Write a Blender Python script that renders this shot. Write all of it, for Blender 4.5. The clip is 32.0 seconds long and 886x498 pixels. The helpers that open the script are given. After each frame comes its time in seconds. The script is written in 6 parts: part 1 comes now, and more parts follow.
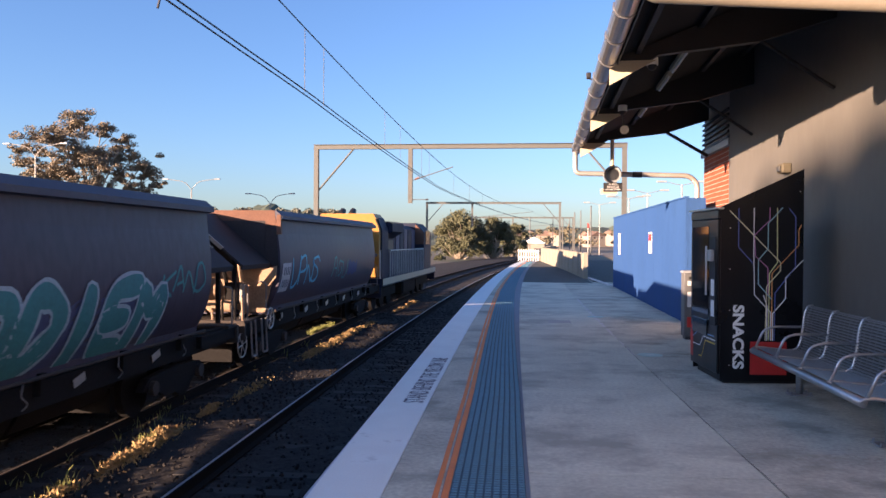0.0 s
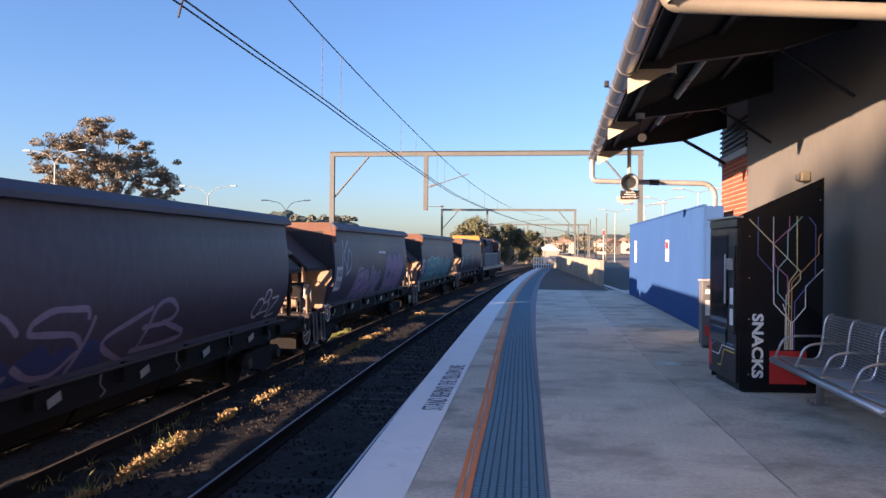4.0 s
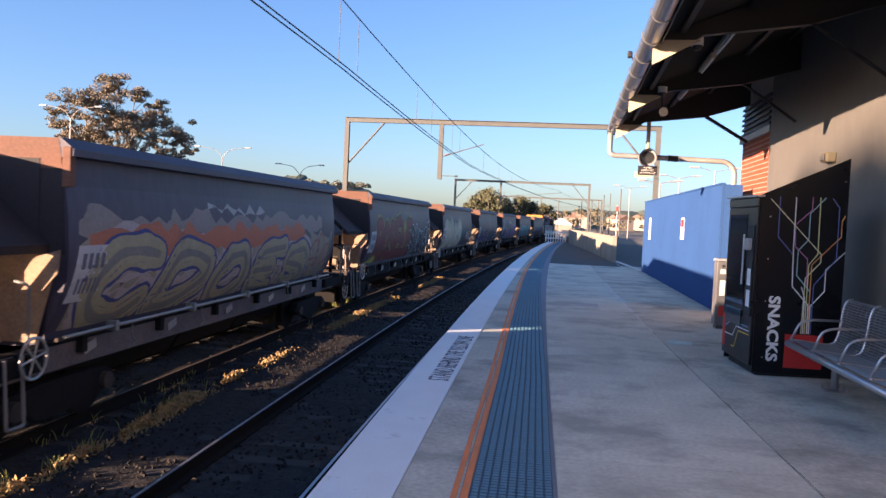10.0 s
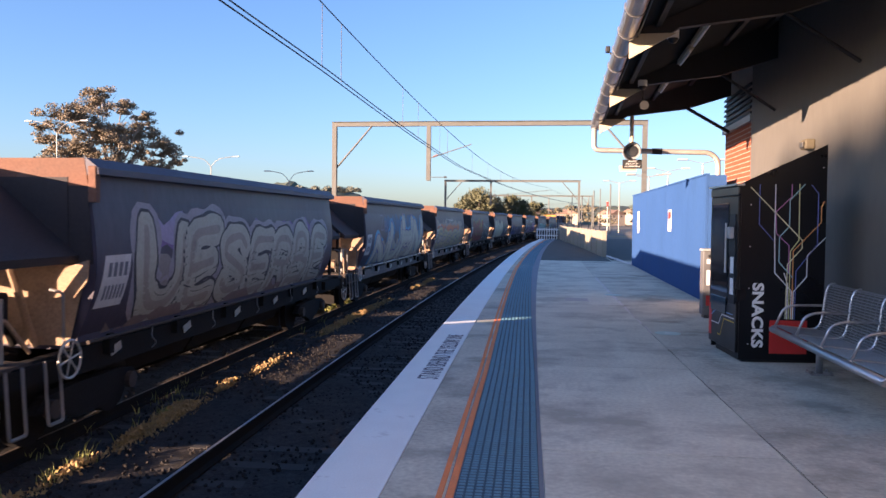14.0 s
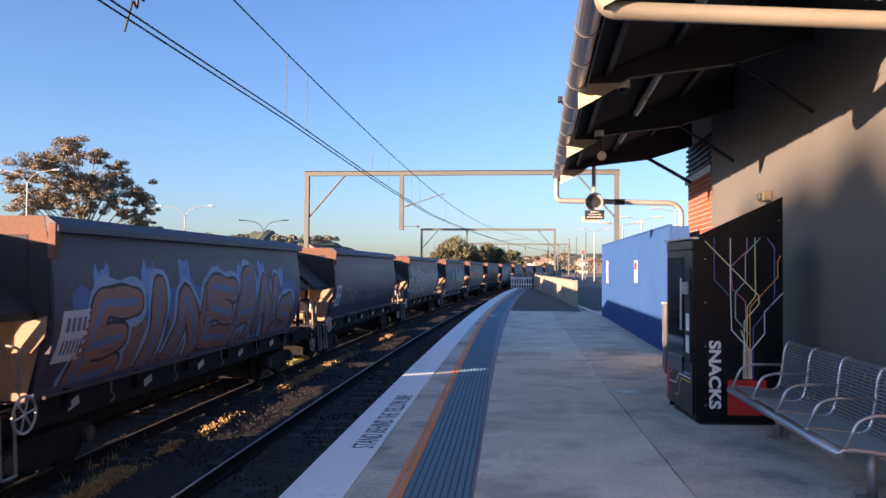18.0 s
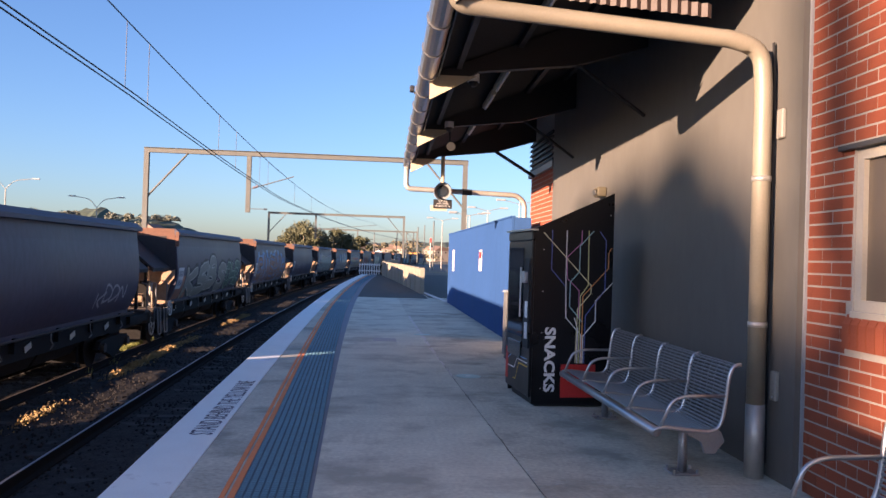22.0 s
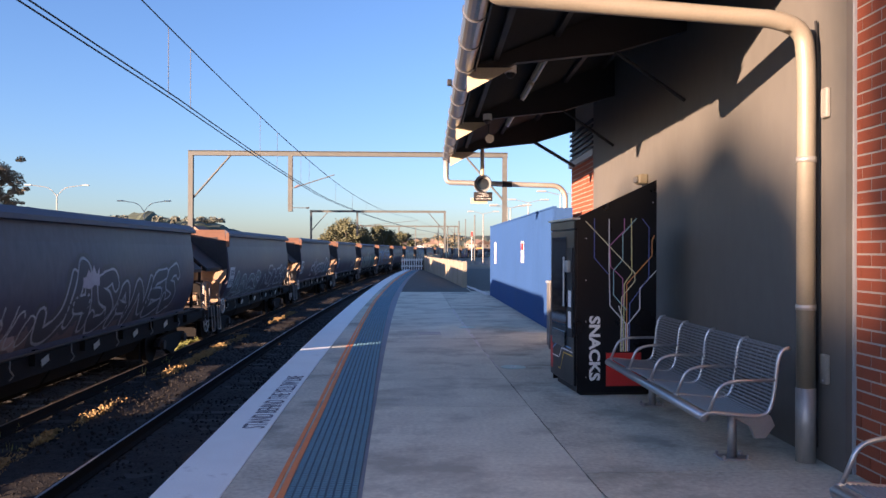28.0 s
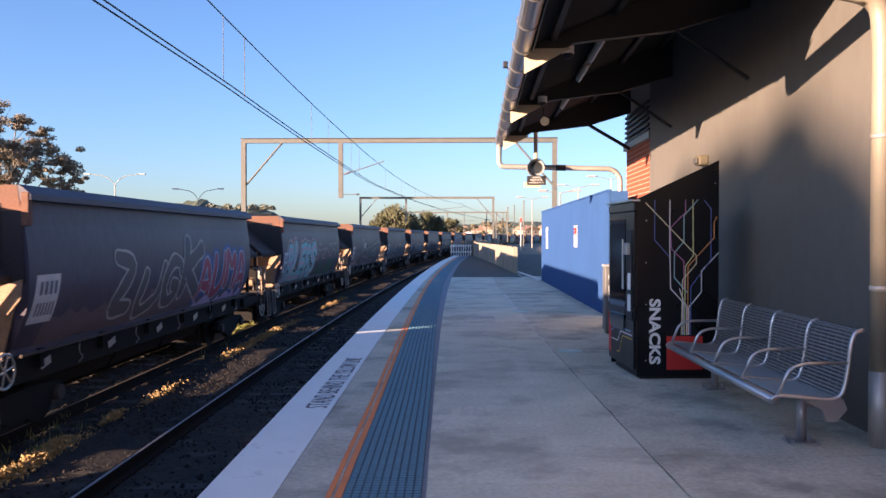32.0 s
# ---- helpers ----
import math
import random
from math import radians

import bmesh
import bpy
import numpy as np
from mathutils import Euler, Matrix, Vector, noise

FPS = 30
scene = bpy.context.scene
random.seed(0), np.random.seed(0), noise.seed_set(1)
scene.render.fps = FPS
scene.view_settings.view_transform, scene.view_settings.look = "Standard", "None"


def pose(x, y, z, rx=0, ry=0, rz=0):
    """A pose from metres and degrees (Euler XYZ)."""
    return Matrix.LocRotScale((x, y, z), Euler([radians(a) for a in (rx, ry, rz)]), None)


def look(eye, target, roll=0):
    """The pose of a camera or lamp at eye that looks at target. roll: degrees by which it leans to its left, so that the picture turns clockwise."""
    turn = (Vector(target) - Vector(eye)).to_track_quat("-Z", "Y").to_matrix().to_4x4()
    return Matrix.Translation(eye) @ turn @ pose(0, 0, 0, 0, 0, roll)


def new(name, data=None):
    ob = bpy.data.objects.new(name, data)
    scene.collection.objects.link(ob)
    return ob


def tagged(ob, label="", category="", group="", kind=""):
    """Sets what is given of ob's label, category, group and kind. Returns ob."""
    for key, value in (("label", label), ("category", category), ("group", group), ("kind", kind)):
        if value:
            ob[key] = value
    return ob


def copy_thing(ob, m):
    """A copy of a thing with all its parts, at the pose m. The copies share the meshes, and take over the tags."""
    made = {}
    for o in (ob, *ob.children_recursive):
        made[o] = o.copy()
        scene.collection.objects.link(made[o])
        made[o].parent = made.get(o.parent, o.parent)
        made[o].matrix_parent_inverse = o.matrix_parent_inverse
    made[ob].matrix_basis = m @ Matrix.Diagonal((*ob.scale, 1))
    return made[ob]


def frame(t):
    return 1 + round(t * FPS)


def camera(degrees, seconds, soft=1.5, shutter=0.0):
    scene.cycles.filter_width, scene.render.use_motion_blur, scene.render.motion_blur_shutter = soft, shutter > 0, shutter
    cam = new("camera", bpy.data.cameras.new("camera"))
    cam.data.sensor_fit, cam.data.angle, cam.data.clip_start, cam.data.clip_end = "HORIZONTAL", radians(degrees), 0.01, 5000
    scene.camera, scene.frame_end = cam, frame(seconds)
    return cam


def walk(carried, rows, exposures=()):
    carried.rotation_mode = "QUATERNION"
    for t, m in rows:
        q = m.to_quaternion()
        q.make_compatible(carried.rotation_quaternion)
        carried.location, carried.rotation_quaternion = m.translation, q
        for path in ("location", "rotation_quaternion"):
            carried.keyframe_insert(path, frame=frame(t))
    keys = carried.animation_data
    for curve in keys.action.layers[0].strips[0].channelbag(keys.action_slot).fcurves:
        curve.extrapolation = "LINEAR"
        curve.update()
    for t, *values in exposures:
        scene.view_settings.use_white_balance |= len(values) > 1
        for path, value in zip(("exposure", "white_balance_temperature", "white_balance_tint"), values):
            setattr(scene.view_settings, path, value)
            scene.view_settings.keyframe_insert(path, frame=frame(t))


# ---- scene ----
cam = camera(58.8, 32.0, shutter=0.15)

PATH = [
    (0, (0.552, 0.144, 1.525), (0.337, 2.133, 1.507), 0.4),
    (0.5, (0.515, 0.031, 1.546), (0.343, 2.024, 1.555), -1.1),
    (1, (0.501, 0.046, 1.543), (0.319, 2.037, 1.544), -0.9),
    (1.5, (0.486, 0.042, 1.54), (0.283, 2.031, 1.542), -0.2),
    (2, (0.473, 0.061, 1.539), (0.248, 2.048, 1.522), -0.3),
    (2.5, (0.493, 0.049, 1.528), (0.283, 2.038, 1.522), -0.3),
    (3, (0.477, 0.034, 1.544), (0.255, 2.022, 1.545), -0.2),
    (3.5, (0.493, 0.075, 1.54), (0.257, 2.061, 1.545), 0.2),
    (5.5, (0.561, 0.166, 1.511), (0.278, 2.145, 1.472), 1.0),
    (6, (0.565, 0.279, 1.501), (0.354, 2.267, 1.452), 2.5),
    (6.5, (0.474, 0.14, 1.518), (0.28, 2.129, 1.456), 1.4),
    (7, (0.376, 0.362, 1.525), (-0.046, 2.316, 1.448), -2.5),
    (7.5, (0.34, 0.704, 1.383), (-0.281, 2.598, 1.222), -1.0),
    (8, (0.314, 0.753, 1.352), (-0.387, 2.62, 1.199), -1.7),
    (8.5, (0.256, 0.908, 1.337), (-0.631, 2.696, 1.213), -1.3),
    (9, (0.331, 0.689, 1.38), (-0.388, 2.547, 1.197), 0.9),
    (9.5, (0.422, 0.282, 1.483), (0.041, 2.242, 1.365), 0.8),
    (10, (0.492, 0.266, 1.518), (0.213, 2.245, 1.44), 2.7),
    (10.5, (0.533, 0.289, 1.505), (0.193, 2.256, 1.38), 1.8),
    (11, (0.573, 0.288, 1.521), (0.257, 2.263, 1.5), 2.2),
    (11.5, (0.547, 0.214, 1.526), (0.245, 2.19, 1.441), 1.7),
    (12, (0.577, 0.252, 1.53), (0.322, 2.235, 1.462), 1.6),
    (12.5, (0.572, 0.171, 1.522), (0.356, 2.16, 1.53), 1.2),
    (13, (0.609, 0.206, 1.496), (0.417, 2.195, 1.404), 1.3),
    (13.5, (0.582, 0.217, 1.498), (0.353, 2.204, 1.448), 1.5),
    (14, (0.579, 0.215, 1.502), (0.318, 2.197, 1.428), 0.6),
    (14.5, (0.581, 0.225, 1.494), (0.308, 2.204, 1.413), 0.8),
    (16.5, (0.82, 0.564, 1.58), (0.561, 2.547, 1.566), -0.6),
    (17, (0.87, 0.67, 1.598), (0.612, 2.653, 1.655), -0.0),
    (17.5, (0.884, 0.677, 1.596), (0.609, 2.658, 1.629), -1.5),
    (18, (0.899, 0.671, 1.585), (0.691, 2.66, 1.634), 0.4),
    (18.5, (0.895, 0.665, 1.577), (0.77, 2.661, 1.564), 0.4),
    (19, (0.872, 0.665, 1.58), (0.746, 2.661, 1.566), 0.4),
    (19.5, (0.87, 0.704, 1.573), (0.744, 2.699, 1.6), 0.7),
    (20, (0.868, 0.681, 1.585), (0.753, 2.677, 1.638), 1.1),
    (20.5, (0.863, 0.668, 1.589), (0.753, 2.664, 1.633), 0.9),
    (21, (0.864, 0.671, 1.589), (0.763, 2.668, 1.632), 0.7),
    (21.5, (0.88, 0.636, 1.576), (0.899, 2.636, 1.603), 1.4),
    (22, (0.908, 0.617, 1.579), (1.083, 2.609, 1.601), 1.8),
    (22.5, (0.894, 0.589, 1.562), (1.062, 2.582, 1.578), 1.2),
    (23, (0.875, 0.565, 1.593), (0.991, 2.562, 1.614), -0.4),
    (23.5, (0.915, 0.6, 1.573), (1.047, 2.595, 1.612), -1.7),
    (24, (0.926, 0.577, 1.567), (1.093, 2.569, 1.595), -1.5),
    (24.5, (0.898, 0.587, 1.57), (1.074, 2.579, 1.581), -0.2),
    (25, (0.908, 0.6, 1.556), (1.099, 2.59, 1.555), 1.5),
    (25.5, (0.887, 0.608, 1.529), (0.983, 2.606, 1.516), 1.4),
    (27.5, (0.913, 0.621, 1.525), (0.974, 2.62, 1.508), 0.7),
    (28, (0.899, 0.562, 1.56), (0.969, 2.561, 1.565), 0.2),
    (28.5, (0.923, 0.595, 1.528), (1.021, 2.593, 1.531), 0.7),
    (29, (0.916, 0.593, 1.525), (1.056, 2.588, 1.526), 0.2),
    (29.5, (0.847, 0.593, 1.505), (0.878, 2.592, 1.453), 0.1),
    (30, (0.822, 0.571, 1.494), (0.835, 2.569, 1.415), 0.0),
    (30.5, (0.814, 0.577, 1.496), (0.837, 2.576, 1.444), 0.4),
    (31, (0.815, 0.564, 1.499), (0.834, 2.564, 1.45), 0.1),
    (31.5, (0.815, 0.583, 1.499), (0.821, 2.582, 1.452), 0.2),
    (32, (0.794, 0.56, 1.521), (0.742, 2.56, 1.491), -0.0),
]
EXPOSURES = [(0.0, 2.16, 5900, 27), (6.4, 2.19, 5900, 27), (7.0, 2.21, 5900, 27), (7.7, 2.53, 5900, 27), (9.0, 2.57, 5900, 27), (9.8, 2.23, 5900, 27), (10.5, 2.23, 5900, 27), (13.0, 2.36, 5900, 27), (15.0, 2.26, 5900, 27), (18.0, 2.16, 5900, 27), (21.0, 2.13, 5900, 27), (24.0, 2.02, 5900, 27), (28.0, 2.14, 5900, 27), (32.0, 2.25, 5900, 27)]
SHADE_TREES = [(-58, -46.4, 16.4, 0.8, 0.62), (-58, -44.55, 17.5, 0.22, 0.30), (-58, -43.5, 14.8, 0.35, 0.62), (-58, -42.8, 15.5, 0.7, 0.62), (-58, -41.9, 15.9, 0.9, 0.62), (-58, -40.8, 15.8, 1.15, 0.62), (-58, -38.7, 15.6, 1.5, 0.70)]
walk(cam, [(t, look(eye, target, roll)) for t, eye, target, roll in PATH], EXPOSURES)

# ---------------------------------------------------------------- world and sun
SUN = Vector((0.777, 0.629, -0.146)).normalized()      # the way the sunlight travels
world = bpy.data.worlds.new("sky_world")
scene.world = world
world.use_nodes = True
wn = world.node_tree
sky = wn.nodes.new("ShaderNodeTexSky")
sky.sky_type = "NISHITA"
sky.sun_disc = False
sky.sun_elevation = radians(10.0)
sky.sun_rotation = math.atan2(-SUN.x, -SUN.y)
sky.air_density, sky.dust_density, sky.ozone_density = 1.0, 0.8, 3.6
wn.links.new(sky.outputs["Color"], wn.nodes["Background"].inputs["Color"])
wn.nodes["Background"].inputs["Strength"].default_value = 0.060
sun_data = bpy.data.lights.new("sun", "SUN")
sun_data.energy, sun_data.angle, sun_data.color = 4.8, radians(0.53), (1.0, 0.70, 0.41)
sun = new("sun", sun_data)
sun.matrix_world = look((0, 0, 40), Vector((0, 0, 40)) + SUN)


# ---------------------------------------------------------------- materials
MATS = {}


def mat(name, color, rough=0.7, metal=0.0, vary=0.25, scale=3.0, fine=60.0, bump=0.15, stain=None, stain_at=0.55,
        stain_scale=0.8, island=0.0, rand=0.0, coat=0.0, stretch=(1, 1, 1), spec=0.5):
    """A surface with variation at two scales, optional stains, and relief."""
    if name in MATS:
        return MATS[name]
    m = bpy.data.materials.new(name)
    m.use_nodes = True
    nt = m.node_tree
    nodes, link = nt.nodes, nt.links.new
    b = nodes["Principled BSDF"]
    tc = nodes.new("ShaderNodeTexCoord")
    mp = nodes.new("ShaderNodeMapping")
    mp.inputs["Scale"].default_value = stretch
    link(tc.outputs["Object"], mp.inputs["Vector"])
    n1 = nodes.new("ShaderNodeTexNoise")
    n1.inputs["Scale"].default_value, n1.inputs["Detail"].default_value = scale, 5
    n2 = nodes.new("ShaderNodeTexNoise")
    n2.inputs["Scale"].default_value, n2.inputs["Detail"].default_value = fine, 3
    for n in (n1, n2):
        link(mp.outputs[0], n.inputs["Vector"])
    add = nodes.new("ShaderNodeMath")
    add.operation = "ADD"
    link(n1.outputs["Fac"], add.inputs[0])
    link(n2.outputs["Fac"], add.inputs[1])
    last = add.outputs[0]
    for amount, source in ((rand, "ob"), (island, "is")):
        if amount:
            node = nodes.new("ShaderNodeObjectInfo" if source == "ob" else "ShaderNodeNewGeometry")
            mul = nodes.new("ShaderNodeMath")
            mul.operation = "MULTIPLY_ADD"
            link(node.outputs["Random" if source == "ob" else "Random Per Island"], mul.inputs[0])
            mul.inputs[1].default_value = amount
            link(last, mul.inputs[2])
            last = mul.outputs[0]
    rng = nodes.new("ShaderNodeMapRange")
    rng.inputs["From Min"].default_value, rng.inputs["From Max"].default_value = 0.55, 1.45 + rand + island
    rng.inputs["To Min"].default_value, rng.inputs["To Max"].default_value = 1 - vary, 1 + vary
    link(last, rng.inputs["Value"])
    mix = nodes.new("ShaderNodeVectorMath")
    mix.operation = "SCALE"
    mix.inputs[0].default_value = color
    link(rng.outputs[0], mix.inputs["Scale"])
    out = mix.outputs[0]
    if stain:
        n3 = nodes.new("ShaderNodeTexNoise")
        n3.inputs["Scale"].default_value, n3.inputs["Detail"].default_value, n3.inputs["Roughness"].default_value = stain_scale, 6, 0.65
        link(mp.outputs[0], n3.inputs["Vector"])
        r3 = nodes.new("ShaderNodeMapRange")
        r3.inputs["From Min"].default_value, r3.inputs["From Max"].default_value = stain_at, stain_at + 0.13
        link(n3.outputs["Fac"], r3.inputs["Value"])
        mc = nodes.new("ShaderNodeMix")
        mc.data_type = "RGBA"
        link(r3.outputs[0], mc.inputs[0])
        link(out, mc.inputs[6])
        mc.inputs[7].default_value = (*stain, 1)
        out = mc.outputs[2]
    link(out, b.inputs["Base Color"])
    rr = nodes.new("ShaderNodeMapRange")
    rr.inputs["To Min"].default_value, rr.inputs["To Max"].default_value = max(0.03, rough - 0.12), min(1, rough + 0.12)
    link(n1.outputs["Fac"], rr.inputs["Value"])
    link(rr.outputs[0], b.inputs["Roughness"])
    b.inputs["Metallic"].default_value = metal
    b.inputs["Coat Weight"].default_value = coat
    if bump:
        bp = nodes.new("ShaderNodeBump")
        bp.inputs["Strength"].default_value, bp.inputs["Distance"].default_value = bump, 0.01
        link(add.outputs[0], bp.inputs["Height"])
        link(bp.outputs[0], b.inputs["Normal"])
    b.inputs['Specular IOR Level'].default_value = spec
    MATS[name] = m
    return m


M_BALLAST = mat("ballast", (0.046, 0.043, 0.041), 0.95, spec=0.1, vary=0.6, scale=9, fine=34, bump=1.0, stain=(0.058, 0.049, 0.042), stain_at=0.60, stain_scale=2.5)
M_EARTH = mat("earth", (0.12, 0.10, 0.07), 0.95, vary=0.5, scale=0.3, fine=6, bump=0.5, stain=(0.09, 0.11, 0.045), stain_at=0.5, stain_scale=0.05)
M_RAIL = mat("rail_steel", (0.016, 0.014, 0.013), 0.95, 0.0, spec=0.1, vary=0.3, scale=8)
M_RAILTOP = mat("rail_head", (0.50, 0.50, 0.52), 0.40, 0.6, vary=0.15, scale=12, bump=0.02)
M_RUSTRAIL = mat("dull_rail_head", (0.16, 0.13, 0.11), 0.6, 0.4, vary=0.25, scale=10, bump=0.03)
M_CONC = mat("concrete_old", (0.52, 0.52, 0.425), 0.9, spec=0.3, vary=0.35, scale=1.4, fine=26, bump=0.25, stain=(0.31, 0.31, 0.255), stain_at=0.50, stain_scale=0.9)
M_CONC2 = mat("concrete_slab", (0.60, 0.60, 0.49), 0.88, spec=0.35, vary=0.30, scale=1.6, fine=26, bump=0.25, stain=(0.40, 0.40, 0.325), stain_at=0.49, stain_scale=0.9, rand=0.15)
M_ASPH = mat("asphalt", (0.115, 0.122, 0.115), 0.95, vary=0.35, scale=2, fine=120, bump=0.5, spec=0.1)
M_WHITE = mat("white_line_paint", (0.80, 0.85, 0.82), 0.75, vary=0.08, scale=2.2, fine=70, bump=0.1, stain=(0.46, 0.47, 0.45), stain_at=0.62, stain_scale=2.2)
M_ORANGE = mat("orange_paint", (0.78, 0.24, 0.06), 0.7, vary=0.2, scale=5, fine=80, bump=0.15)
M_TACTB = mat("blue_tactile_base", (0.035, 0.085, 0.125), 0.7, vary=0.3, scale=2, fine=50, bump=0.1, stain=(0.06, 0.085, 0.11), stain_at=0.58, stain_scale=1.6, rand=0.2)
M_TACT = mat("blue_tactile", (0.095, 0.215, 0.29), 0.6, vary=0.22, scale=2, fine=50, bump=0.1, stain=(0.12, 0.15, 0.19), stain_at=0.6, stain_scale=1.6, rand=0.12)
M_BRICK = mat("red_brick", (0.25, 0.060, 0.024), 0.85, vary=0.22, scale=7, fine=90, bump=0.4, rand=0.5)
M_MORTAR = mat("mortar", (0.36, 0.33, 0.29), 0.95, vary=0.15, scale=6, fine=90, bump=0.3)
M_GREY = mat("grey_wall_paint", (0.120, 0.114, 0.102), 0.6, spec=0.3, vary=0.10, scale=0.7, fine=9, bump=0.0, stain=(0.108, 0.104, 0.095), stain_at=0.56, stain_scale=0.9, stretch=(1, 1, 0.45))
M_DARKTRIM = mat("charcoal_paint", (0.045, 0.045, 0.047), 0.55, vary=0.2, scale=2, fine=40, bump=0.05)
M_SOFFIT = mat("roof_sheet", (0.018, 0.0175, 0.019), 0.7, 0.0, vary=0.25, scale=1.5, fine=30, bump=0.05)
M_BEAM = mat("beam_paint", (0.015, 0.0145, 0.016), 0.65, vary=0.2, scale=3, bump=0.05)
M_CREAM = mat("cream_plate", (0.46, 0.40, 0.28), 0.65, vary=0.12, scale=3, bump=0.05)
M_GALV = mat("galvanised_pipe", (0.46, 0.44, 0.40), 0.42, 0.55, vary=0.18, scale=4, fine=40, bump=0.04, stretch=(1, 1, 0.3))
M_GUTTER = mat("gutter_zinc", (0.30, 0.30, 0.31), 0.32, 0.85, vary=0.2, scale=4, fine=30, bump=0.04)
M_STEEL = mat("brushed_steel", (0.50, 0.50, 0.50), 0.38, 0.9, vary=0.12, scale=5, fine=80, bump=0.03)
M_MESH = mat("bench_steel", (0.30, 0.295, 0.29), 0.45, 0.7, vary=0.15, scale=5, bump=0.03)
M_BLACKGLOSS = mat("black_laminate", (0.006, 0.006, 0.008), 0.30, spec=0.3, vary=0.3, scale=2, fine=40, bump=0.02, coat=0.05)
M_BLACK = mat("black_plastic", (0.015, 0.015, 0.016), 0.55, vary=0.3, scale=6, bump=0.05)
M_RED = mat("red_panel", (0.55, 0.035, 0.03), 0.45, vary=0.12, scale=3, bump=0.03)
M_BLUEH = mat("blue_hoarding", (0.032, 0.082, 0.22), 0.8, spec=0.08, vary=0.12, scale=1.2, fine=30, bump=0.06, stain=(0.028, 0.073, 0.197), stain_at=0.58, stain_scale=0.8, stretch=(1, 1, 0.4))
M_CREAMWALL = mat("cream_render", (0.27, 0.245, 0.19), 0.85, vary=0.12, scale=1.2, fine=30, bump=0.15)
M_WHITEP = mat("white_paint", (0.78, 0.77, 0.74), 0.6, vary=0.08, scale=3, bump=0.04)
M_GANTRY = mat("gantry_steel", (0.105, 0.108, 0.10), 0.65, 0.1, vary=0.2, scale=2, bump=0.05)
M_WIRE = mat("wire", (0.03, 0.03, 0.034), 0.6, 0.0, vary=0.1, scale=4, bump=0)
M_TUB = mat("wagon_paint", (0.062, 0.056, 0.080), 0.48, 0.0, spec=0.22, vary=0.40, scale=0.5, fine=9, bump=0.02, stain=(0.068, 0.054, 0.056), stain_at=0.60, stain_scale=0.7, rand=0.25, stretch=(1, 1, 0.45))
M_TUBRIM = mat("wagon_rim", (0.062, 0.058, 0.082), 0.6, 0.0, vary=0.25, scale=1.2, fine=20, bump=0.08)
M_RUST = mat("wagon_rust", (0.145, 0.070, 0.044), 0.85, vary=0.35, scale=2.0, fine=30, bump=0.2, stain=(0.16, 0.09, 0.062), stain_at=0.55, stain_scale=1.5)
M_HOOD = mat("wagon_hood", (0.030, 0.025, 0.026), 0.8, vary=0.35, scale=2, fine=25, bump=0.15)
M_FLANGE = mat("worn_flange", (0.42, 0.33, 0.24), 0.8, vary=0.3, scale=6, fine=30, bump=0.1)
M_UNDER = mat("wagon_underframe", (0.013, 0.012, 0.012), 0.9, spec=0.2, vary=0.4, scale=3, fine=25, bump=0.2)
M_GRIME = mat("wagon_grime", (0.33, 0.225, 0.145), 0.85, vary=0.35, scale=3, fine=30, bump=0.2)
M_DECK = mat("wagon_deck", (0.045, 0.034, 0.028), 0.85, vary=0.35, scale=3, fine=30, bump=0.2)
M_STEP = mat("step_steel", (0.20, 0.195, 0.19), 0.6, 0.2, vary=0.3, scale=5, bump=0.05)
M_LOCOR = mat("loco_rail_paint", (0.50, 0.46, 0.42), 0.6, vary=0.1, scale=3, bump=0.02)
M_LOCOY = mat("loco_yellow", (0.36, 0.17, 0.02), 0.5, vary=0.15, scale=2, bump=0.05)
M_LOCOG = mat("loco_grey", (0.09, 0.085, 0.13), 0.65, spec=0.15, vary=0.2, scale=2, bump=0.05)
M_LOCOB = mat("loco_blue", (0.022, 0.027, 0.050), 0.65, spec=0.15, vary=0.2, scale=2, bump=0.05)
M_GRASS = mat("dry_grass", (0.36, 0.245, 0.105), 0.9, vary=0.35, scale=4, fine=20, bump=0, island=0.6)
M_GRASSG = mat("green_grass", (0.22, 0.23, 0.07), 0.9, vary=0.35, scale=4, fine=20, bump=0, island=0.6)
M_BARK = mat("gum_bark", (0.32, 0.27, 0.21), 0.9, vary=0.3, scale=2, fine=20, bump=0.3)
M_LEAF = mat("gum_leaf", (0.18, 0.145, 0.095), 0.7, vary=0.4, scale=0.6, fine=5, bump=0, island=0.8)
M_LEAFD = mat("dark_leaf", (0.085, 0.088, 0.042), 0.75, vary=0.45, scale=0.5, fine=5, bump=0, island=0.8)
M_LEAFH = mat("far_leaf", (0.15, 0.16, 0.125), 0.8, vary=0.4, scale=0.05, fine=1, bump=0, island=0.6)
M_LEAFG = mat("garden_leaf", (0.135, 0.118, 0.072), 0.85, vary=0.35, scale=0.05, fine=1, bump=0, island=0.4)
M_LAMPPOLE = mat("lamp_pole", (0.30, 0.29, 0.265), 0.5, 0.4, vary=0.1, scale=2, bump=0.03)
M_HILL = mat("hill_cover", (0.085, 0.11, 0.075), 0.95, vary=0.45, scale=0.03, fine=0.25, bump=0, stain=(0.15, 0.15, 0.10), stain_at=0.57, stain_scale=0.02)
M_ROOF = mat("house_roof", (0.19, 0.125, 0.095), 0.85, vary=0.25, scale=0.8, rand=0.9, bump=0.05)
M_HOUSE = mat("house_wall", (0.29, 0.25, 0.205), 0.85, vary=0.2, scale=0.8, rand=0.6, bump=0.05)
M_TEXT = mat("black_stencil", (0.13, 0.135, 0.16), 0.8, vary=0.2, scale=6, bump=0)
